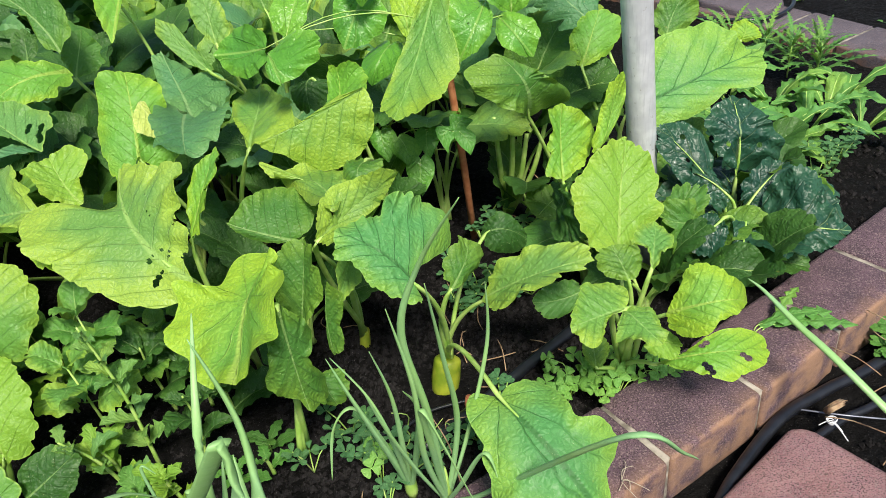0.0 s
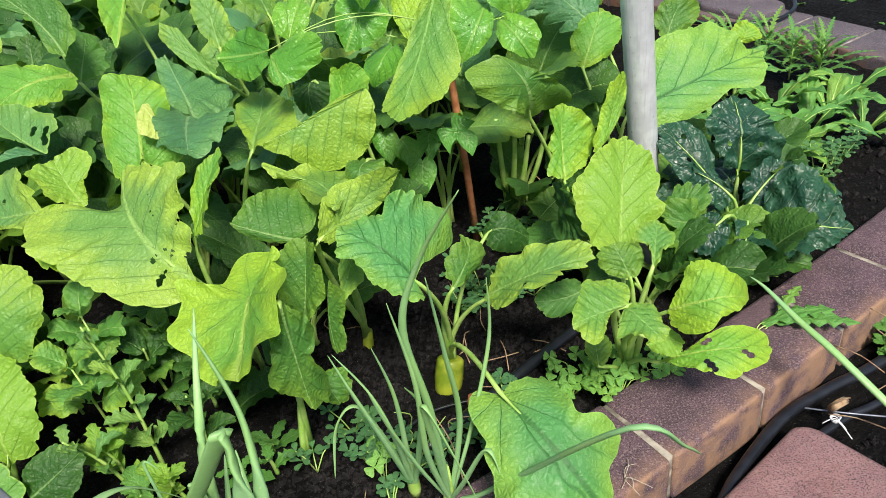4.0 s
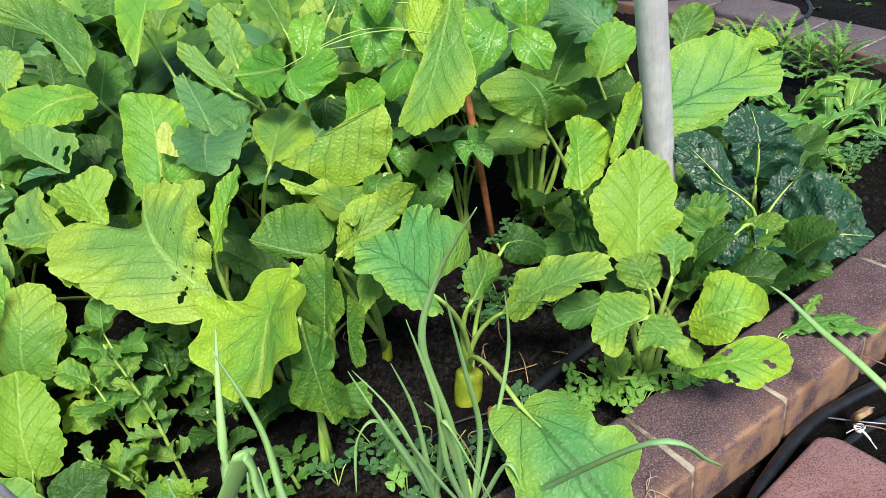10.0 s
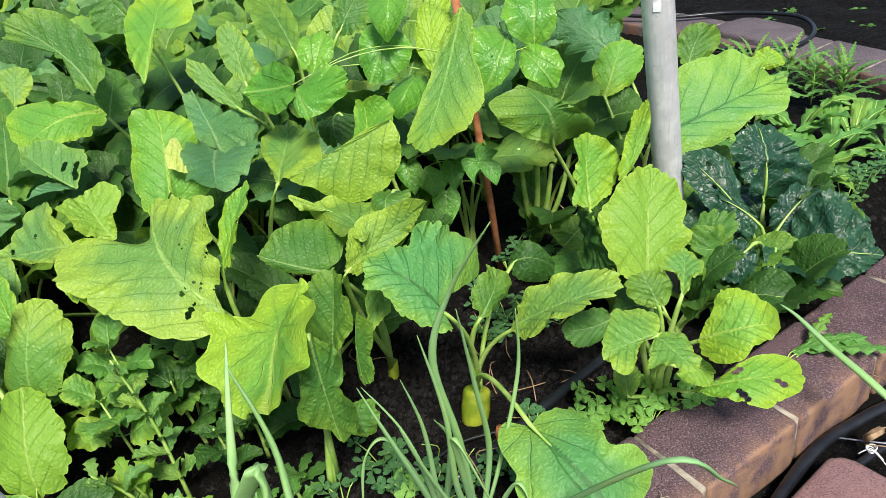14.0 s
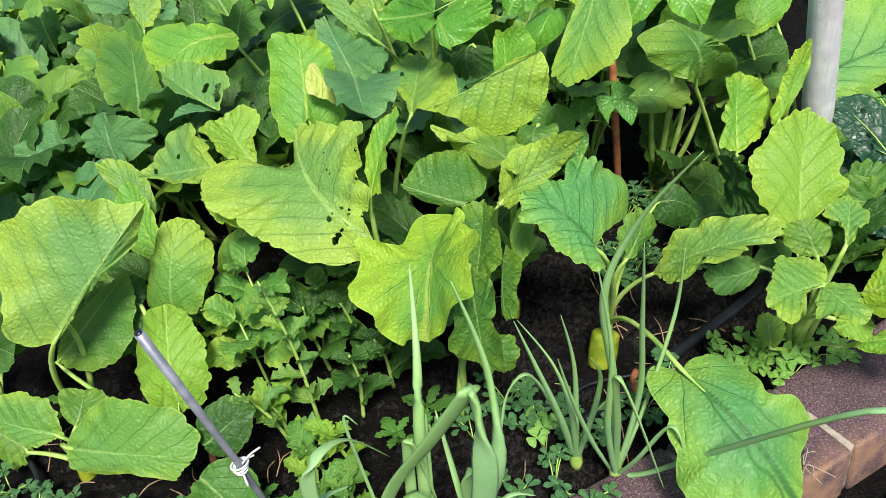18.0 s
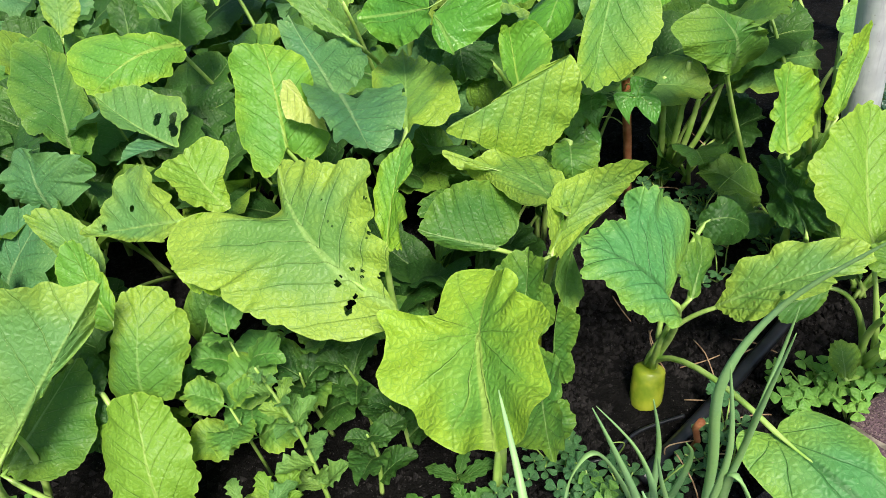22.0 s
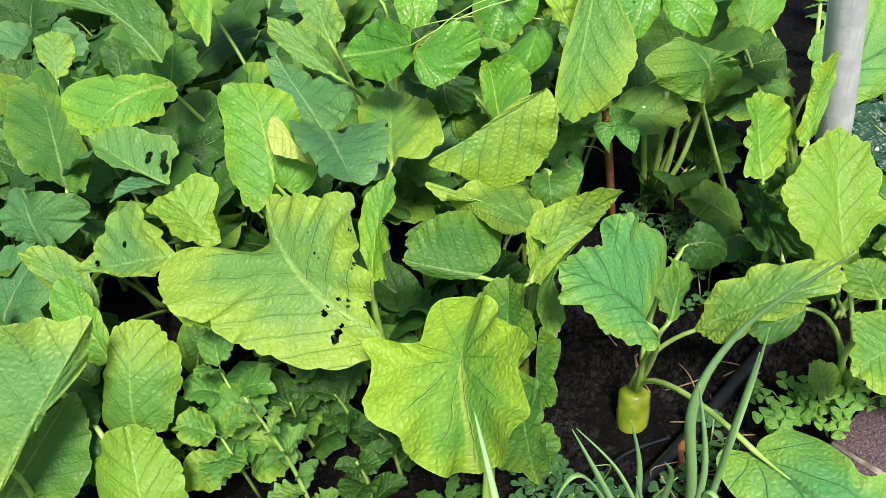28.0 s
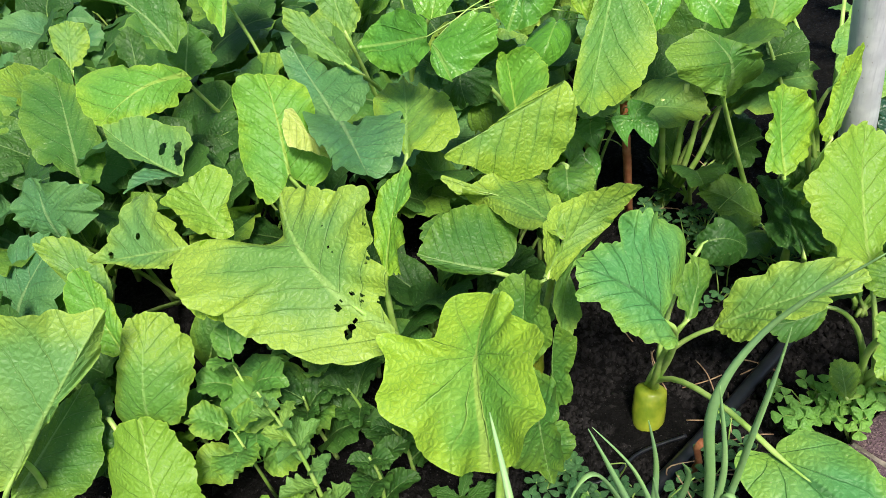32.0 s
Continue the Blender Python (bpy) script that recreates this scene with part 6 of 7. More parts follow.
def clover(where, count, spread, seed):
    """A clump of wood sorrel: thin stalks, each with three heart shaped leaflets."""
    rng = random.Random(seed)
    e = new("wood_sorrel")
    e.location = where
    tagged(e, "small clump of green three leaved wood sorrel on the soil", "weed", "wood sorrel by the bricks")
    c = Vector(where)
    for _ in range(count):
        a, d = rng.uniform(0, 6.28), rng.uniform(0.1, 1) * spread
        top = c + Vector((math.cos(a) * d, math.sin(a) * d, rng.uniform(0.025, 0.065)))
        bm = bmesh.new()
        tube(bm, [c, (c + top) / 2 + Vector((0, 0, 0.015)), top], [0.0012, 0.001, 0.0009], 5)
        stalk = part("stalk", bm, STALK, e)
        turn, tilt = rng.uniform(0, 6.28), Vector((rng.uniform(-0.3, 0.3), rng.uniform(-0.9, -0.1), 1)).normalized()
        bm = bmesh.new()
        r = rng.uniform(0.012, 0.018)
        for k in range(3):
            b = turn + k * 2.094
            way = Vector((math.cos(b), math.sin(b), 0))
            way = (way - tilt * way.dot(tilt)).normalized()
            little_leaf(bm, top, way, r, r * 0.62, tilt, "petal", rng, 0.1, 7, 6)
        part("leaf", bm, LEAF["clover"], e)


for n, (x, y) in enumerate(((0.42, 0.055), (0.385, -0.01), (0.44, 0.04), (0.48, 0.0), (0.40, 0.02), (0.52, 0.03), (0.55, 0.03), (0.45, -0.02), (0.05, -0.13))):
    clover((x, y, 0.0), 6 if n < 8 else 4, 0.06, 40 + n)


def purslane(where, count, seed, name="purslane", label="small purslane weed with oval fleshy leaves", size=0.019, mat="blue", kind="petal", height=0.05):
    """A low sprig: a few short stems with whorls of small leaves."""
    rng = random.Random(seed)
    e = new(name)
    e.location = where
    tagged(e, label, "weed", "small weeds on the bed soil")
    c = Vector(where)
    for _ in range(count):
        a = rng.uniform(0, 6.28)
        top = c + Vector((math.cos(a) * rng.uniform(0.01, 0.045), math.sin(a) * rng.uniform(0.01, 0.045), rng.uniform(0.4, 1.2) * height))
        bm = bmesh.new()
        tube(bm, [c, (c + top) / 2 + Vector((0, 0, 0.008)), top], [0.0014, 0.0012, 0.001], 5)
        part("stem", bm, STALK, e)
        bm = bmesh.new()
        for k in range(5):
            b = a + k * 1.256 + rng.uniform(-0.3, 0.3)
            way = Vector((math.cos(b), math.sin(b), rng.uniform(-0.1, 0.5))).normalized()
            up = (Vector((0, 0, 1)) - way * way.z).normalized()
            little_leaf(bm, top - Vector((0, 0, rng.uniform(0, 0.01))), way, size * rng.uniform(0.8, 1.3), size * (0.36 if kind == "lobed" else 0.3), up, kind, rng, 0.1, 6, 5)
        part("leaf", bm, LEAF[mat], e)


weeds = ((0.012, -0.03), (0.041, -0.08), (0.085, -0.09), (-0.007, -0.004), (0.02, -0.077), (0.13, -0.10), (0.22, -0.06), (0.27, 0.0), (-0.07, -0.08), (0.06, -0.19), (0.10, -0.235), (0.0, -0.22), (0.27, 0.36), (0.38, 0.33), (-0.81, -0.18), (-0.74, -0.21), (-0.66, -0.21), (-0.56, -0.22), (-0.88, -0.14))
weeds += tuple((0.22 + 0.33 * ((i * 0.618) % 1), 0.30 + 0.32 * ((i * 0.414) % 1)) for i in range(16))
for n, (x, y) in enumerate(weeds):
    purslane((x, y, 0.0), 4 + n % 4, 100 + n)
for n, (x, y) in enumerate(((1.16, 0.63), (1.20, 0.66), (1.12, 0.60), (1.23, 0.70), (0.98, 0.40), (1.03, 0.45), (0.94, 0.36))):
    purslane((x, y, 0.0), 7, 200 + n, size=0.022, height=0.09, mat="blue" if n < 4 else "clover")
for n, (x, y) in enumerate(((1.06, 0.11), (1.10, 0.15), (1.04, 0.08), (1.77, 1.75), (1.72, 1.9), (1.9, 1.6), (1.6, 2.1), (1.85, 1.9), (1.95, 1.75), (2.0, 1.5), (1.8, 2.05), (2.05, 1.9), (1.68, 2.2), (1.92, 2.1))):
    purslane((x, y, -0.07), 6, 230 + n, "low_weed", "low green weed outside the bed", 0.03, "herb", "lobed", 0.05)


def rosette(where, height, leaves, length, width, mat, kind, seed, label, name="herb_plant", spread=0.5, category="herb", stem=0.0028):
    """An upright herb: one stem with leaves all round, shorter towards the top."""
    rng = random.Random(seed)
    e = new(name)
    e.location = where
    tagged(e, label, category)
    c = Vector(where)
    lean = Vector((rng.uniform(-0.15, 0.15), rng.uniform(-0.2, 0.05), 1))
    bm = bmesh.new()
    line = [c + lean * height * t for t in (0, 0.3, 0.6, 0.9)]
    tube(bm, line, [stem, stem * 0.9, stem * 0.75, stem * 0.5], 7)
    part("stem", bm, STALK, e)
    for k in range(leaves):
        t = (k + 0.6) / leaves
        p = c + lean * height * (0.15 + 0.8 * t)
        b = k * 2.4 + rng.uniform(-0.4, 0.4)
        rise = spread * (0.5 + t) + rng.uniform(-0.2, 0.2)
        way = Vector((math.cos(b), math.sin(b), rise)).normalized()
        up = (Vector((0, 0, 1)) - way * way.z).normalized()
        ln = length * (1.15 - 0.6 * t) * rng.uniform(0.8, 1.2)
        bm = bmesh.new()
        little_leaf(bm, p, way, ln, width / length * ln, up, kind, rng, 0.1, 24 if kind == "fern" else 12, 8)
        part("leaf", bm, LEAF[mat], e)


def leafy(where, count, height, seed, mats, name="radish_plant", label="dense leafy radish plant in the rear of the bed", reach=0.2, wide=0.085, kind=("radish", "oval", "round")):
    rng = random.Random(seed)
    key = "x%d" % seed
    plant(key, name, where, label, "vegetable plant", "radish plants in the bed")
    c = Vector(where)
    for k in range(count):
        a = k * 2.4 + rng.uniform(-0.4, 0.4)
        out = Vector((math.cos(a), math.sin(a), 0))
        rise = height * rng.uniform(0.6, 1.0)
        base = c + out * reach * rng.uniform(0.2, 0.55) + Vector((0, 0, rise * 0.62))
        ln = rng.uniform(0.16, 0.25) * (0.6 + 0.4 * height / 0.5)
        way = (out * rng.uniform(0.35, 0.9) + Vector((0, -0.15, rng.uniform(0.15, 0.95)))).normalized()
        tip = base + way * ln
        up = (Vector((0, -0.35, 1)) - way * way.dot(Vector((0, -0.35, 1)))).normalized()
        side = way.cross(up).normalized() * wide * rng.uniform(0.7, 1.15)
        leaf(key, rng.choice(mats), rng.choice(kind), base, tip, up * ln * rng.uniform(0.05, 0.16), -side + up * 0.02, side + up * 0.02, stem=0.0045, fine=0.6)


# small crinkled leaves of the dark plant
rng = random.Random(91)
for k in range(7):
    a = k * 2.4 + rng.uniform(-0.3, 0.3)
    out = Vector((math.cos(a), math.sin(a), 0))
    c = PLANTS["dark"].location + Vector((0.04, 0.03, 0))
    base = c + out * rng.uniform(0.03, 0.09) + Vector((0, 0, rng.uniform(0.06, 0.15)))
    way = (out + Vector((0, -0.1, rng.uniform(0.0, 0.8)))).normalized()
    ln = rng.uniform(0.10, 0.15)
    up = (Vector((0, -0.3, 1)) - way * way.dot(Vector((0, -0.3, 1)))).normalized()
    side = way.cross(up).normalized() * ln * rng.uniform(0.42, 0.55)
    leaf("dark", "tatsoi", "crinkle", base, base + way * ln, up * ln * 0.16, -side + up * ln * 0.1, side + up * ln * 0.1, stem=0.0022)


def mint(where, height, pairs, length, mat, seed):
    """A mint-like herb: upright stem with crossed pairs of rounded scalloped leaves, a tight rosette at the top."""
    rng = random.Random(seed)
    e = new("herb_plant")
    e.location = where
    tagged(e, "bushy light green herb with rounded scalloped leaves", "herb", "herbs between the radishes")
    c = Vector(where)
    lean = Vector((rng.uniform(-0.2, 0.2), rng.uniform(-0.35, 0.0), 1))
    bm = bmesh.new()
    tube(bm, [c + lean * height * t for t in (0, 0.3, 0.6, 1.0)], [0.003, 0.0028, 0.0024, 0.0015], 7)
    part("stem", bm, STALK, e)
    turn = rng.uniform(0, 3)
    for k in range(pairs):
        t = (k + 1) / pairs
        p = c + lean * height * (0.25 + 0.75 * t ** 0.8)
        for half in (0, math.pi):
            b = turn + k * 1.57 + half + rng.uniform(-0.3, 0.3)
            rise = (0.15 + 0.75 * t ** 2) * rng.uniform(0.7, 1.3)
            way = Vector((math.cos(b), math.sin(b), rise)).normalized()
            up = (Vector((0, -0.2, 1)) - way * way.dot(Vector((0, -0.2, 1)))).normalized()
            ln = length * (1.1 - 0.45 * t ** 3) * rng.uniform(0.8, 1.2)
            start = p + way * ln * 0.18
            bm = bmesh.new()
            side = way.cross(up).normalized() * ln * 0.46
            blade(bm, start, start + way * ln, up * ln * 0.12, -side + up * ln * 0.1, side + up * ln * 0.1, "broad", rng, 24, 10, 1.3)
            tube(bm, [p, (p + start) / 2, start], [0.0016, 0.0014, 0.0012], 5)
            part("leaf", bm, LEAF[mat], e)


for n, (x, y, h, k, ln) in enumerate(((-0.45, 0.06, 0.23, 3, 0.085), (-0.43, 0.12, 0.27, 3, 0.08), (-0.37, 0.17, 0.18, 3, 0.065), (-0.55, 0.15, 0.13, 3, 0.065))):
    mint((x, y, 0.0), h, k, ln, ("fresh", "herb", "green")[n % 3], 300 + n)


def stalk_clump(where, tops):
    """Thick pale leaf stalks that rise together from one crown in the soil."""
    e = new("radish_plant")
    e.location = where
    tagged(e, "clump of thick pale green radish stalks in the soil", "vegetable plant", "radish plants in the bed")
    c = Vector(where)
    for n, top in enumerate(tops):
        t1 = Vector(top)
        out = Vector((t1.x - c.x, t1.y - c.y, 0)) * 0.16
        bm = bmesh.new()
        tube(bm, smooth_line([c + out * 0.4, (c + t1) / 2 + out, t1], 12), [0.0085 - 0.0003 * k for k in range(13)], 9, flat=0.75)
        part("stalk", bm, STALK, e)


stalk_clump((0.378, 0.68, -0.005), ((0.355, 0.598, 0.30), (0.396, 0.583, 0.33), (0.425, 0.595, 0.25), (0.469, 0.597, 0.27)))


def mustard_stalk(where, top, seed, count, length, mat):
    """A bolting mustard: one pale stalk with small ragged crumpled leaves all the way up."""
    rng = random.Random(seed)
    e = new("mustard_plant")
    e.location = where
    tagged(e, "tall mustard stalk with small ragged leaves", "weed", "mustard plants among the herbs")
    c, t1 = Vector(where), Vector(top)
    line = smooth_line([c, c + (t1 - c) * 0.5 + Vector((rng.uniform(-0.01, 0.01), 0, 0.02)), t1], 14)
    bm = bmesh.new()
    tube(bm, line, [0.0042 * (1 - 0.045 * i) for i in range(15)], 8)
    part("stem", bm, STALK, e)
    for k in range(count):
        t = 0.2 + 0.8 * (k + 0.5) / count
        p = line[min(14, int(t * 14))]
        b = k * 2.4 + rng.uniform(-0.5, 0.5)
        way = Vector((math.cos(b), math.sin(b), rng.uniform(0.1, 0.9))).normalized()
        up = (Vector((0, -0.2, 1)) - way * way.dot(Vector((0, -0.2, 1)))).normalized()
        ln = length * (1.15 - 0.7 * t) * rng.uniform(0.6, 1.15)
        side = way.cross(up).normalized() * ln * 0.34
        bm = bmesh.new()
        blade(bm, p, p + way * ln, up * ln * rng.uniform(0.05, 0.25), -side + up * ln * 0.18, side + up * ln * 0.18, "oval" if mat == "dark" else "ragged", rng, 30, 8, 1.4)
        part("leaf", bm, LEAF[mat], e)


mustard_stalk((-0.345, -0.03, 0.0), (-0.365, -0.045, 0.35), 330, 16, 0.075, "pale")
mustard_stalk((-0.38, -0.08, 0.0), (-0.43, -0.12, 0.19), 331, 7, 0.085, "pale")
mustard_stalk((-0.33, -0.12, 0.0), (-0.33, -0.16, 0.09), 332, 6, 0.07, "fresh")
# this one sits in shade, which its dark leaf colour carries
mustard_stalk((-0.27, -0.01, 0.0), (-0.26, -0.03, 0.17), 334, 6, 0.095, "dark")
mustard_stalk((-0.29, -0.20, 0.0), (-0.30, -0.23, 0.07), 335, 6, 0.075, "fresh")
mustard_stalk((-0.24, -0.25, 0.0), (-0.24, -0.28, 0.05), 336, 6, 0.06, "herb")
for n, (x, y) in enumerate(((-0.60, -0.22), (-0.85, 0.05), (-0.50, -0.19), (-0.2, -0.08), (-0.15, -0.02), (-0.42, -0.20), (-0.95, 0.0))):
    rosette((x, y, 0.0), 0.04, 6, 0.055, 0.014, "herb" if n % 2 else "green", "lobed", 380 + n, "low green weed on the soil", "low_weed", 0.3, "weed", 0.0016)
# undergrowth between the herbs and the onions; dark colour stands for shade
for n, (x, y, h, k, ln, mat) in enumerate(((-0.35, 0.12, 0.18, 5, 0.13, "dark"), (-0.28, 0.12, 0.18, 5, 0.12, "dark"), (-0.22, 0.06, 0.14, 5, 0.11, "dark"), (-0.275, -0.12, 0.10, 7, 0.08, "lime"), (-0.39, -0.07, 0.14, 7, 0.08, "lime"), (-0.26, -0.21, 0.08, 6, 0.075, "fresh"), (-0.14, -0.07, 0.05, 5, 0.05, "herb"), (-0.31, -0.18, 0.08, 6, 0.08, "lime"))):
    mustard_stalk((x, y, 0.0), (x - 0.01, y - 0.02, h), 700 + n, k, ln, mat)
# salad plants with long arching leaves near the far corner of the bed
def salad(where, count, length, mat, seed):
    rng = random.Random(seed)
    e = new("salad_plant")
    e.location = where
    tagged(e, "young leafy salad plant with long wavy light green leaves", "vegetable plant", "salad plants in the far corner")
    c = Vector(where)
    for k in range(count):
        a = k * 2.4 + rng.uniform(-0.4, 0.4)
        out = Vector((math.cos(a), math.sin(a), 0))
        ln = length * rng.uniform(0.7, 1.15)
        base = c + out * 0.01 + Vector((0, 0, rng.uniform(0.01, 0.04)))
        tip = base + out * ln * rng.uniform(0.6, 0.9) + Vector((0, 0, ln * rng.uniform(0.1, 0.6)))
        up = Vector((0, 0, 1)) - out * 0.3
        side = out.cross(Vector((0, 0, 1))) * ln * rng.uniform(0.10, 0.15)
        bm = bmesh.new()
        ctrl, nrm = blade(bm, base, tip, up * ln * rng.uniform(0.10, 0.2), -side + up * ln * 0.03, side + up * ln * 0.03, rng.choice(("lobed", "lobed", "narrow")), rng, 44, 10, 2.2)
        ob = part("leaf", bm, LEAF[mat], e)
        bm = bmesh.new()
        tube(bm, [bez(base, ctrl, tip, t / 8) + nrm * 0.0006 for t in range(8)], [0.0026 - 0.0003 * t for t in range(8)], 6)
        part("midrib", bm, STALK, ob, "pale green midrib")


for n, (x, y, ln) in enumerate(((1.20, 0.82, 0.22), (1.10, 0.76, 0.20), (1.31, 0.93, 0.20), (1.40, 1.00, 0.18), (1.05, 0.68, 0.15), (1.34, 0.80, 0.16), (1.18, 0.98, 0.2), (1.03, 0.88, 0.2), (1.10, 1.10, 0.2))):
    salad((x, y, 0.0), 7, ln, "salad", 400 + n)
for n, (x, y) in enumerate(((1.34, 1.24), (1.28, 1.32), (1.40, 1.18), (1.22, 1.40))):
    rosette((x, y, 0.0), 0.14, 20, 0.16, 0.016, "salad", "fern", 430 + n, "feathery green herb against the far bricks", "feathery_herb", 0.5)
# ragged leaves lying on the bricks
plant("ragged", "dandelion_plant", (0.775, 0.10, 0.03), "ragged dandelion leaves lying on the brick top", "weed")
for k, (base, tip, half) in enumerate((((0.775, 0.10, 0.038), (0.905, 0.085, 0.062), 0.024), ((0.80, 0.095, 0.038), (0.935, 0.045, 0.055), 0.022), ((0.80, 0.10, 0.036), (0.87, 0.15, 0.075), 0.016))):
    d = (Vector(tip) - Vector(base)).normalized()
    side = d.cross(Vector((0, 0, 1))) * half
    leaf("ragged", "salad", "jagged", base, tip, (0, 0, 0.012), -side, side, stem=0.0012)


# ---- neighbouring radish plants that fill the bed behind ----
rng = random.Random(77)
n = 0
for row in range(12):
    for col in range(13):
        x = -1.9 + col * 0.235 + (row % 2) * 0.11 + rng.uniform(-0.05, 0.05)
        y = 0.68 + row * 0.2 * (1 + 0.02 * row) + rng.uniform(-0.05, 0.05)
        if x > 0.26 + 0.29 * y:
            continue
        n += 1
        # shade put in colour: darker mixes for the rear, most at the left
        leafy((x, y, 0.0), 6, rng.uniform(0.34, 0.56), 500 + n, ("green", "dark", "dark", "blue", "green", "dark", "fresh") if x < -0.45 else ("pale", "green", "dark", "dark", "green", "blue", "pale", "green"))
for n, (x, y, h) in enumerate(((-0.95, 0.30, 0.40), (-1.1, 0.45, 0.45), (-0.85, 0.55, 0.42), (-1.05, 0.12, 0.32), (-1.0, 0.62, 0.5))):
    leafy((x, y, 0.0), 7, h, 600 + n, ("green", "blue", "dark", "dark"))
# low leaves under the canopy, its shade put into their dark colour
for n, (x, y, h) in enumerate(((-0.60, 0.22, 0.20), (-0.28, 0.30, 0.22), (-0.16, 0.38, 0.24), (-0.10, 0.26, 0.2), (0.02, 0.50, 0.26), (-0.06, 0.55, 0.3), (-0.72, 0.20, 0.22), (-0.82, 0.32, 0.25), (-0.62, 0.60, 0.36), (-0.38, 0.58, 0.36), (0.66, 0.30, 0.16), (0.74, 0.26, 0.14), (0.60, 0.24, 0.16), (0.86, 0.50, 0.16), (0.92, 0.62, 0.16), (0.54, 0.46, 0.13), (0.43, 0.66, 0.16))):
    leafy((x, y, 0.0), 6, h, 640 + n, ("dark", "dark", "green"), label="low leaves under the canopy, coloured dark green for its shade", reach=0.14, wide=0.05)


# ---- crumbs and litter ----
def crumbs():
    rng = random.Random(3)
    verts, faces = [], []
    for k in range(34000):
        x, y = (rng.uniform(-1.0, 1.5), rng.uniform(-0.45, 0.9)) if k % 2 else (rng.uniform(-0.15, 0.55), rng.uniform(-0.25, 0.45))
        across = (x - 0.60) * -0.5 + (y + 0.155) * 0.866
        if -0.10 < across < 0.10:
            continue
        r = rng.choice((0.0018, 0.0022, 0.0027, 0.0035, 0.005, 0.008)) * rng.uniform(0.7, 1.3)
        z = -0.012 - 0.07 / (1 + math.exp((across - 0.08) * 60)) + 0.018 * noise.noise(Vector((x * 7, y * 7, 0))) + 0.010 * noise.noise(Vector((x * 25, y * 25, 3))) + r * 0.5
        k = len(verts)
        for d in ((1, 0, 0), (-0.6, 0.8, 0.2), (-0.4, -0.9, -0.1), (0.1, 0.1, 1.0), (0, 0, -0.8)):
            verts.append((x + d[0] * r * rng.uniform(0.6, 1.3), y + d[1] * r * rng.uniform(0.6, 1.3), z + d[2] * r * rng.uniform(0.6, 1.2)))
        faces += [(k, k + 1, k + 3), (k + 1, k + 2, k + 3), (k + 2, k, k + 3), (k + 1, k, k + 4), (k + 2, k + 1, k + 4), (k, k + 2, k + 4)]
    me = bpy.data.meshes.new("soil_crumbs")
    me.from_pydata(verts, [], faces)
    me.materials.append(CLOD)
    tagged(new("soil_crumbs", me), "loose dark soil crumbs and mulch bits", "soil", kind="stuff")


crumbs()


def litter():
    rng = random.Random(8)
    for n in range(64):
        x, y = rng.choice(((rng.uniform(-0.1, 0.45), rng.uniform(-0.2, 0.35)), (rng.uniform(-0.9, -0.3), rng.uniform(-0.3, 0.0)), (rng.uniform(0.75, 1.2), rng.uniform(-0.3, 0.05))))
        across = (x - 0.60) * -0.5 + (y + 0.155) * 0.866
        z = 0.006 if across > 0.1 else 0.036 if across > -0.08 else -0.062
        a, ln = rng.uniform(0, 6.28), rng.uniform(0.03, 0.10)
        d = Vector((math.cos(a), math.sin(a), 0)) * ln
        p = Vector((x, y, z))
        rod_thing("dry_twig", "thin dry twig lying on the ground", "twig", smooth_line([p, p + d * 0.5 + Vector((rng.uniform(-0.01, 0.01), rng.uniform(-0.01, 0.01), rng.uniform(0.002, 0.012))), p + d], 6), [0.0011] * 7, TWIG, "twig", 5, group="dry twigs on the soil")


litter()


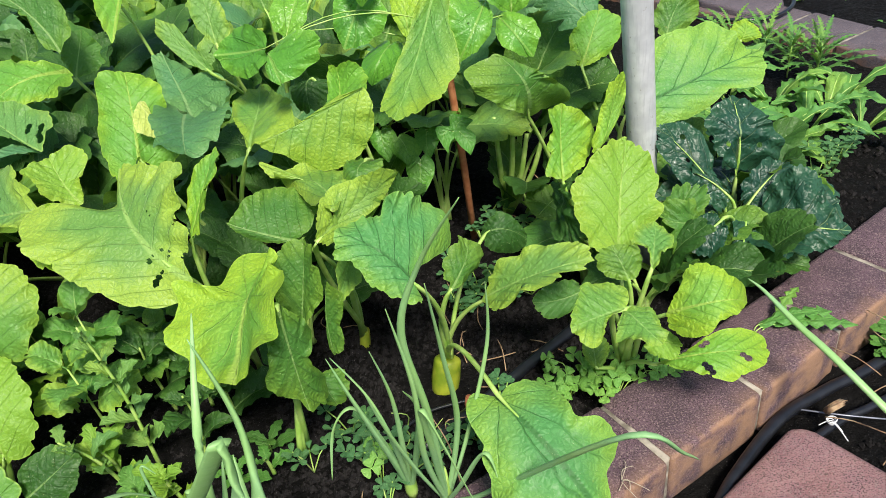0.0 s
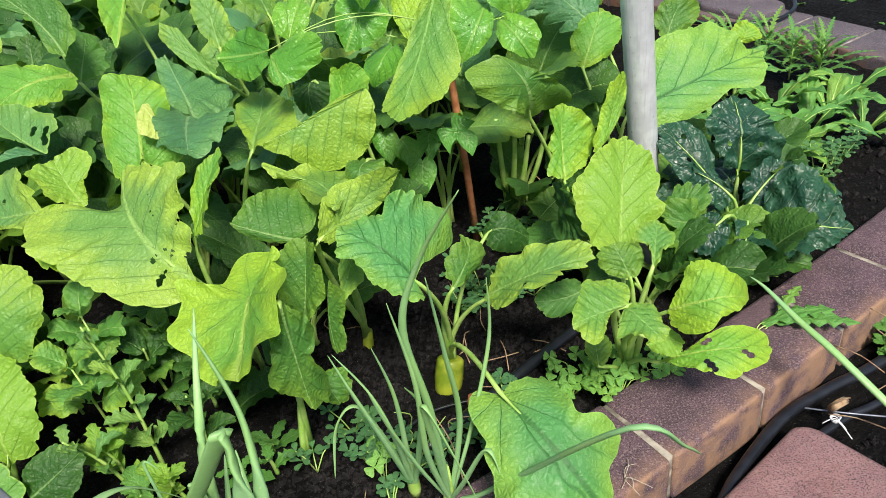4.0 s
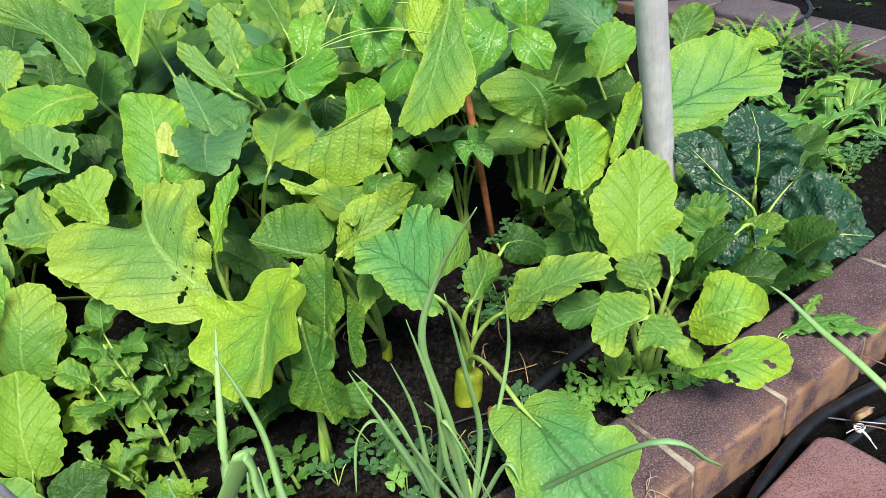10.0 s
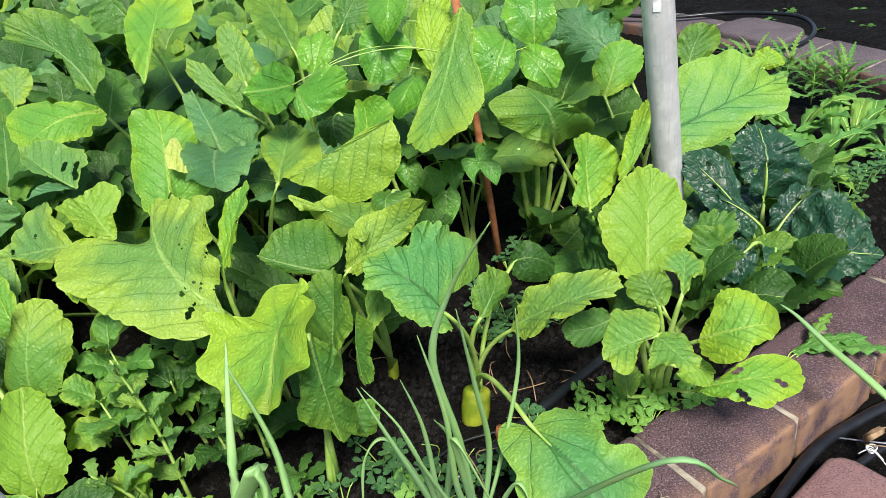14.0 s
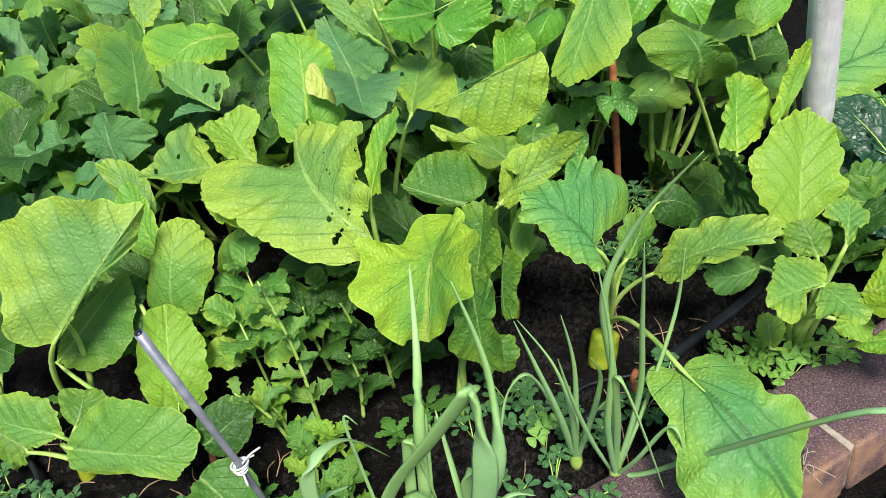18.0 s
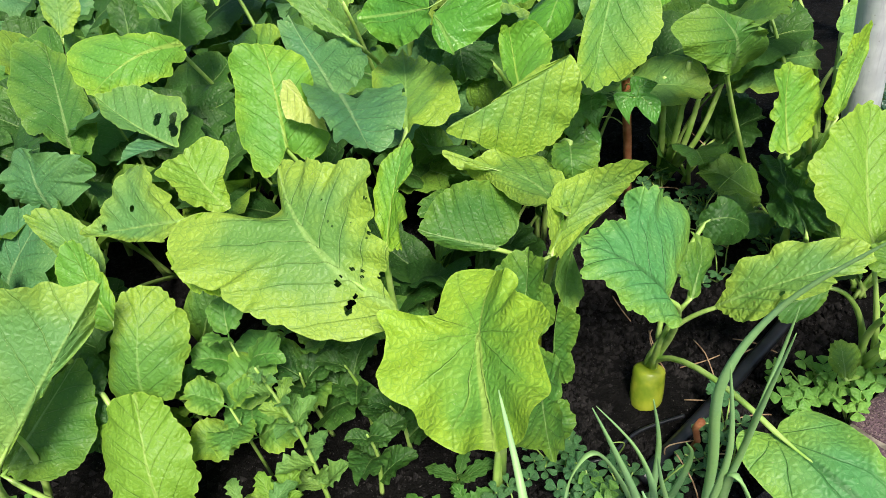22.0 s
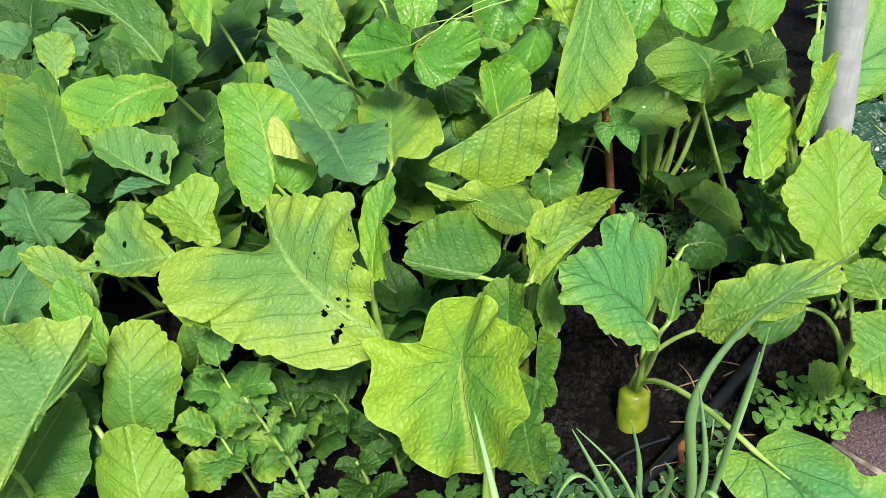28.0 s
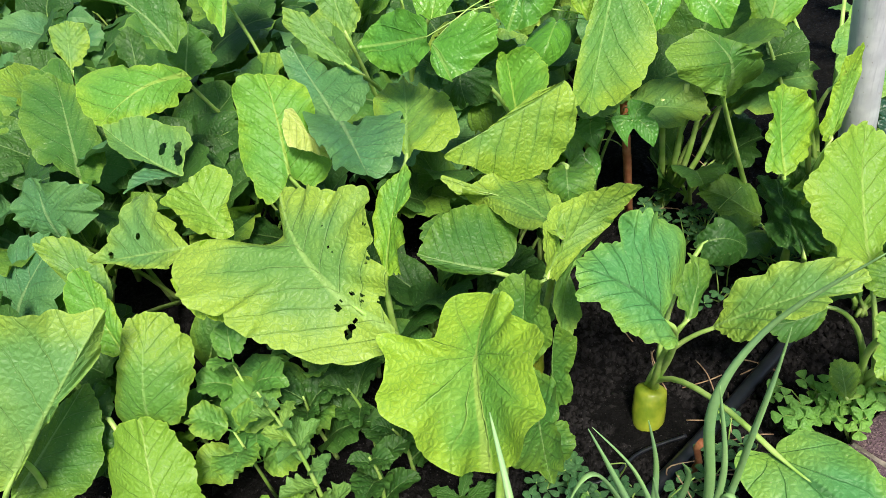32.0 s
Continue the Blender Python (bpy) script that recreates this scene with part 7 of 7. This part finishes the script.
# ---- thin wire, dry roots and stems ----
rod_thing("thin_wire", "thin grey wire lying on the soil by the tag", "wire", smooth_line([(0.798, -0.033, -0.055), (0.865, -0.070, -0.045), (0.939, -0.084, -0.055)], 8), [0.0016] * 9, ROD, "wire", 6)
roots = [Vector(p) for p in ((0.432, -0.207, 0.034), (0.457, -0.183, 0.034), (0.440, -0.228, 0.034), (0.469, -0.233, 0.034), (0.446, -0.170, 0.034), (0.446, -0.244, 0.034), (0.422, -0.227, 0.034))]
e = new("dry_roots")
e.location = roots[0]
tagged(e, "tangle of fine pale dry roots on the brick top", "roots")
for k in range(1, len(roots)):
    bm = bmesh.new()
    mid = (roots[0] + roots[k]) / 2 + Vector((0.006 * (-1) ** k, 0.005, 0.004))
    tube(bm, smooth_line([roots[0], mid, roots[k]], 8), [0.0006] * 9, 5)
    part("root", bm, DRY_ROOT, e)
rng = random.Random(12)
for k in range(26):
    x, y = (rng.uniform(0.30, 0.60), rng.uniform(0.30, 0.66)) if k < 14 else (rng.uniform(0.06, 0.30), rng.uniform(-0.16, 0.0))
    p = Vector((x, y, 0.0))
    d = Vector((rng.uniform(-0.09, 0.09), rng.uniform(-0.06, 0.06), rng.uniform(0.03, 0.16)))
    rod_thing("bare_weed", "thin bare weed standing in the soil", "weed", smooth_line([p, p + d * 0.5 + Vector((rng.uniform(-0.02, 0.02), 0, 0.015)), p + d], 7), [0.0015 - 0.0001 * i for i in range(8)], rng.choice((TWIG, STALK, STALK)), "stem", 5, group="bare weeds in the soil")



# ---- metal pole ----
def pole():
    owner = new("metal_pole")
    owner.location = (0.652, 0.41, 0.0)
    tagged(owner, "upright galvanised steel pole standing in the bed", "pole")
    bm = bmesh.new()
    lean = Vector((-0.085, -0.07, 0.99))
    pts = [owner.location + lean * h for h in (-0.1, 0.3, 0.6, 1.0, 1.6, 2.2)]
    tube(bm, pts, [0.029] * 6, 28)
    part("tube", bm, GALV, owner)
    bm = bmesh.new()
    mid = owner.location + lean * 0.66
    face = [[bm.verts.new(mid + Vector((math.sin(a) * 0.0296, -math.cos(a) * 0.0296, h))) for a in (-0.55, -0.4, -0.25, -0.1)] for h in (-0.014, 0.0, 0.008, 0.018)]
    for r, s in zip(face, face[1:]):
        for k in range(3):
            bm.faces.new((r[k], r[k + 1], s[k + 1], s[k]))
    part("paint_mark", bm, WIRE, owner, "small white paint mark")


pole()
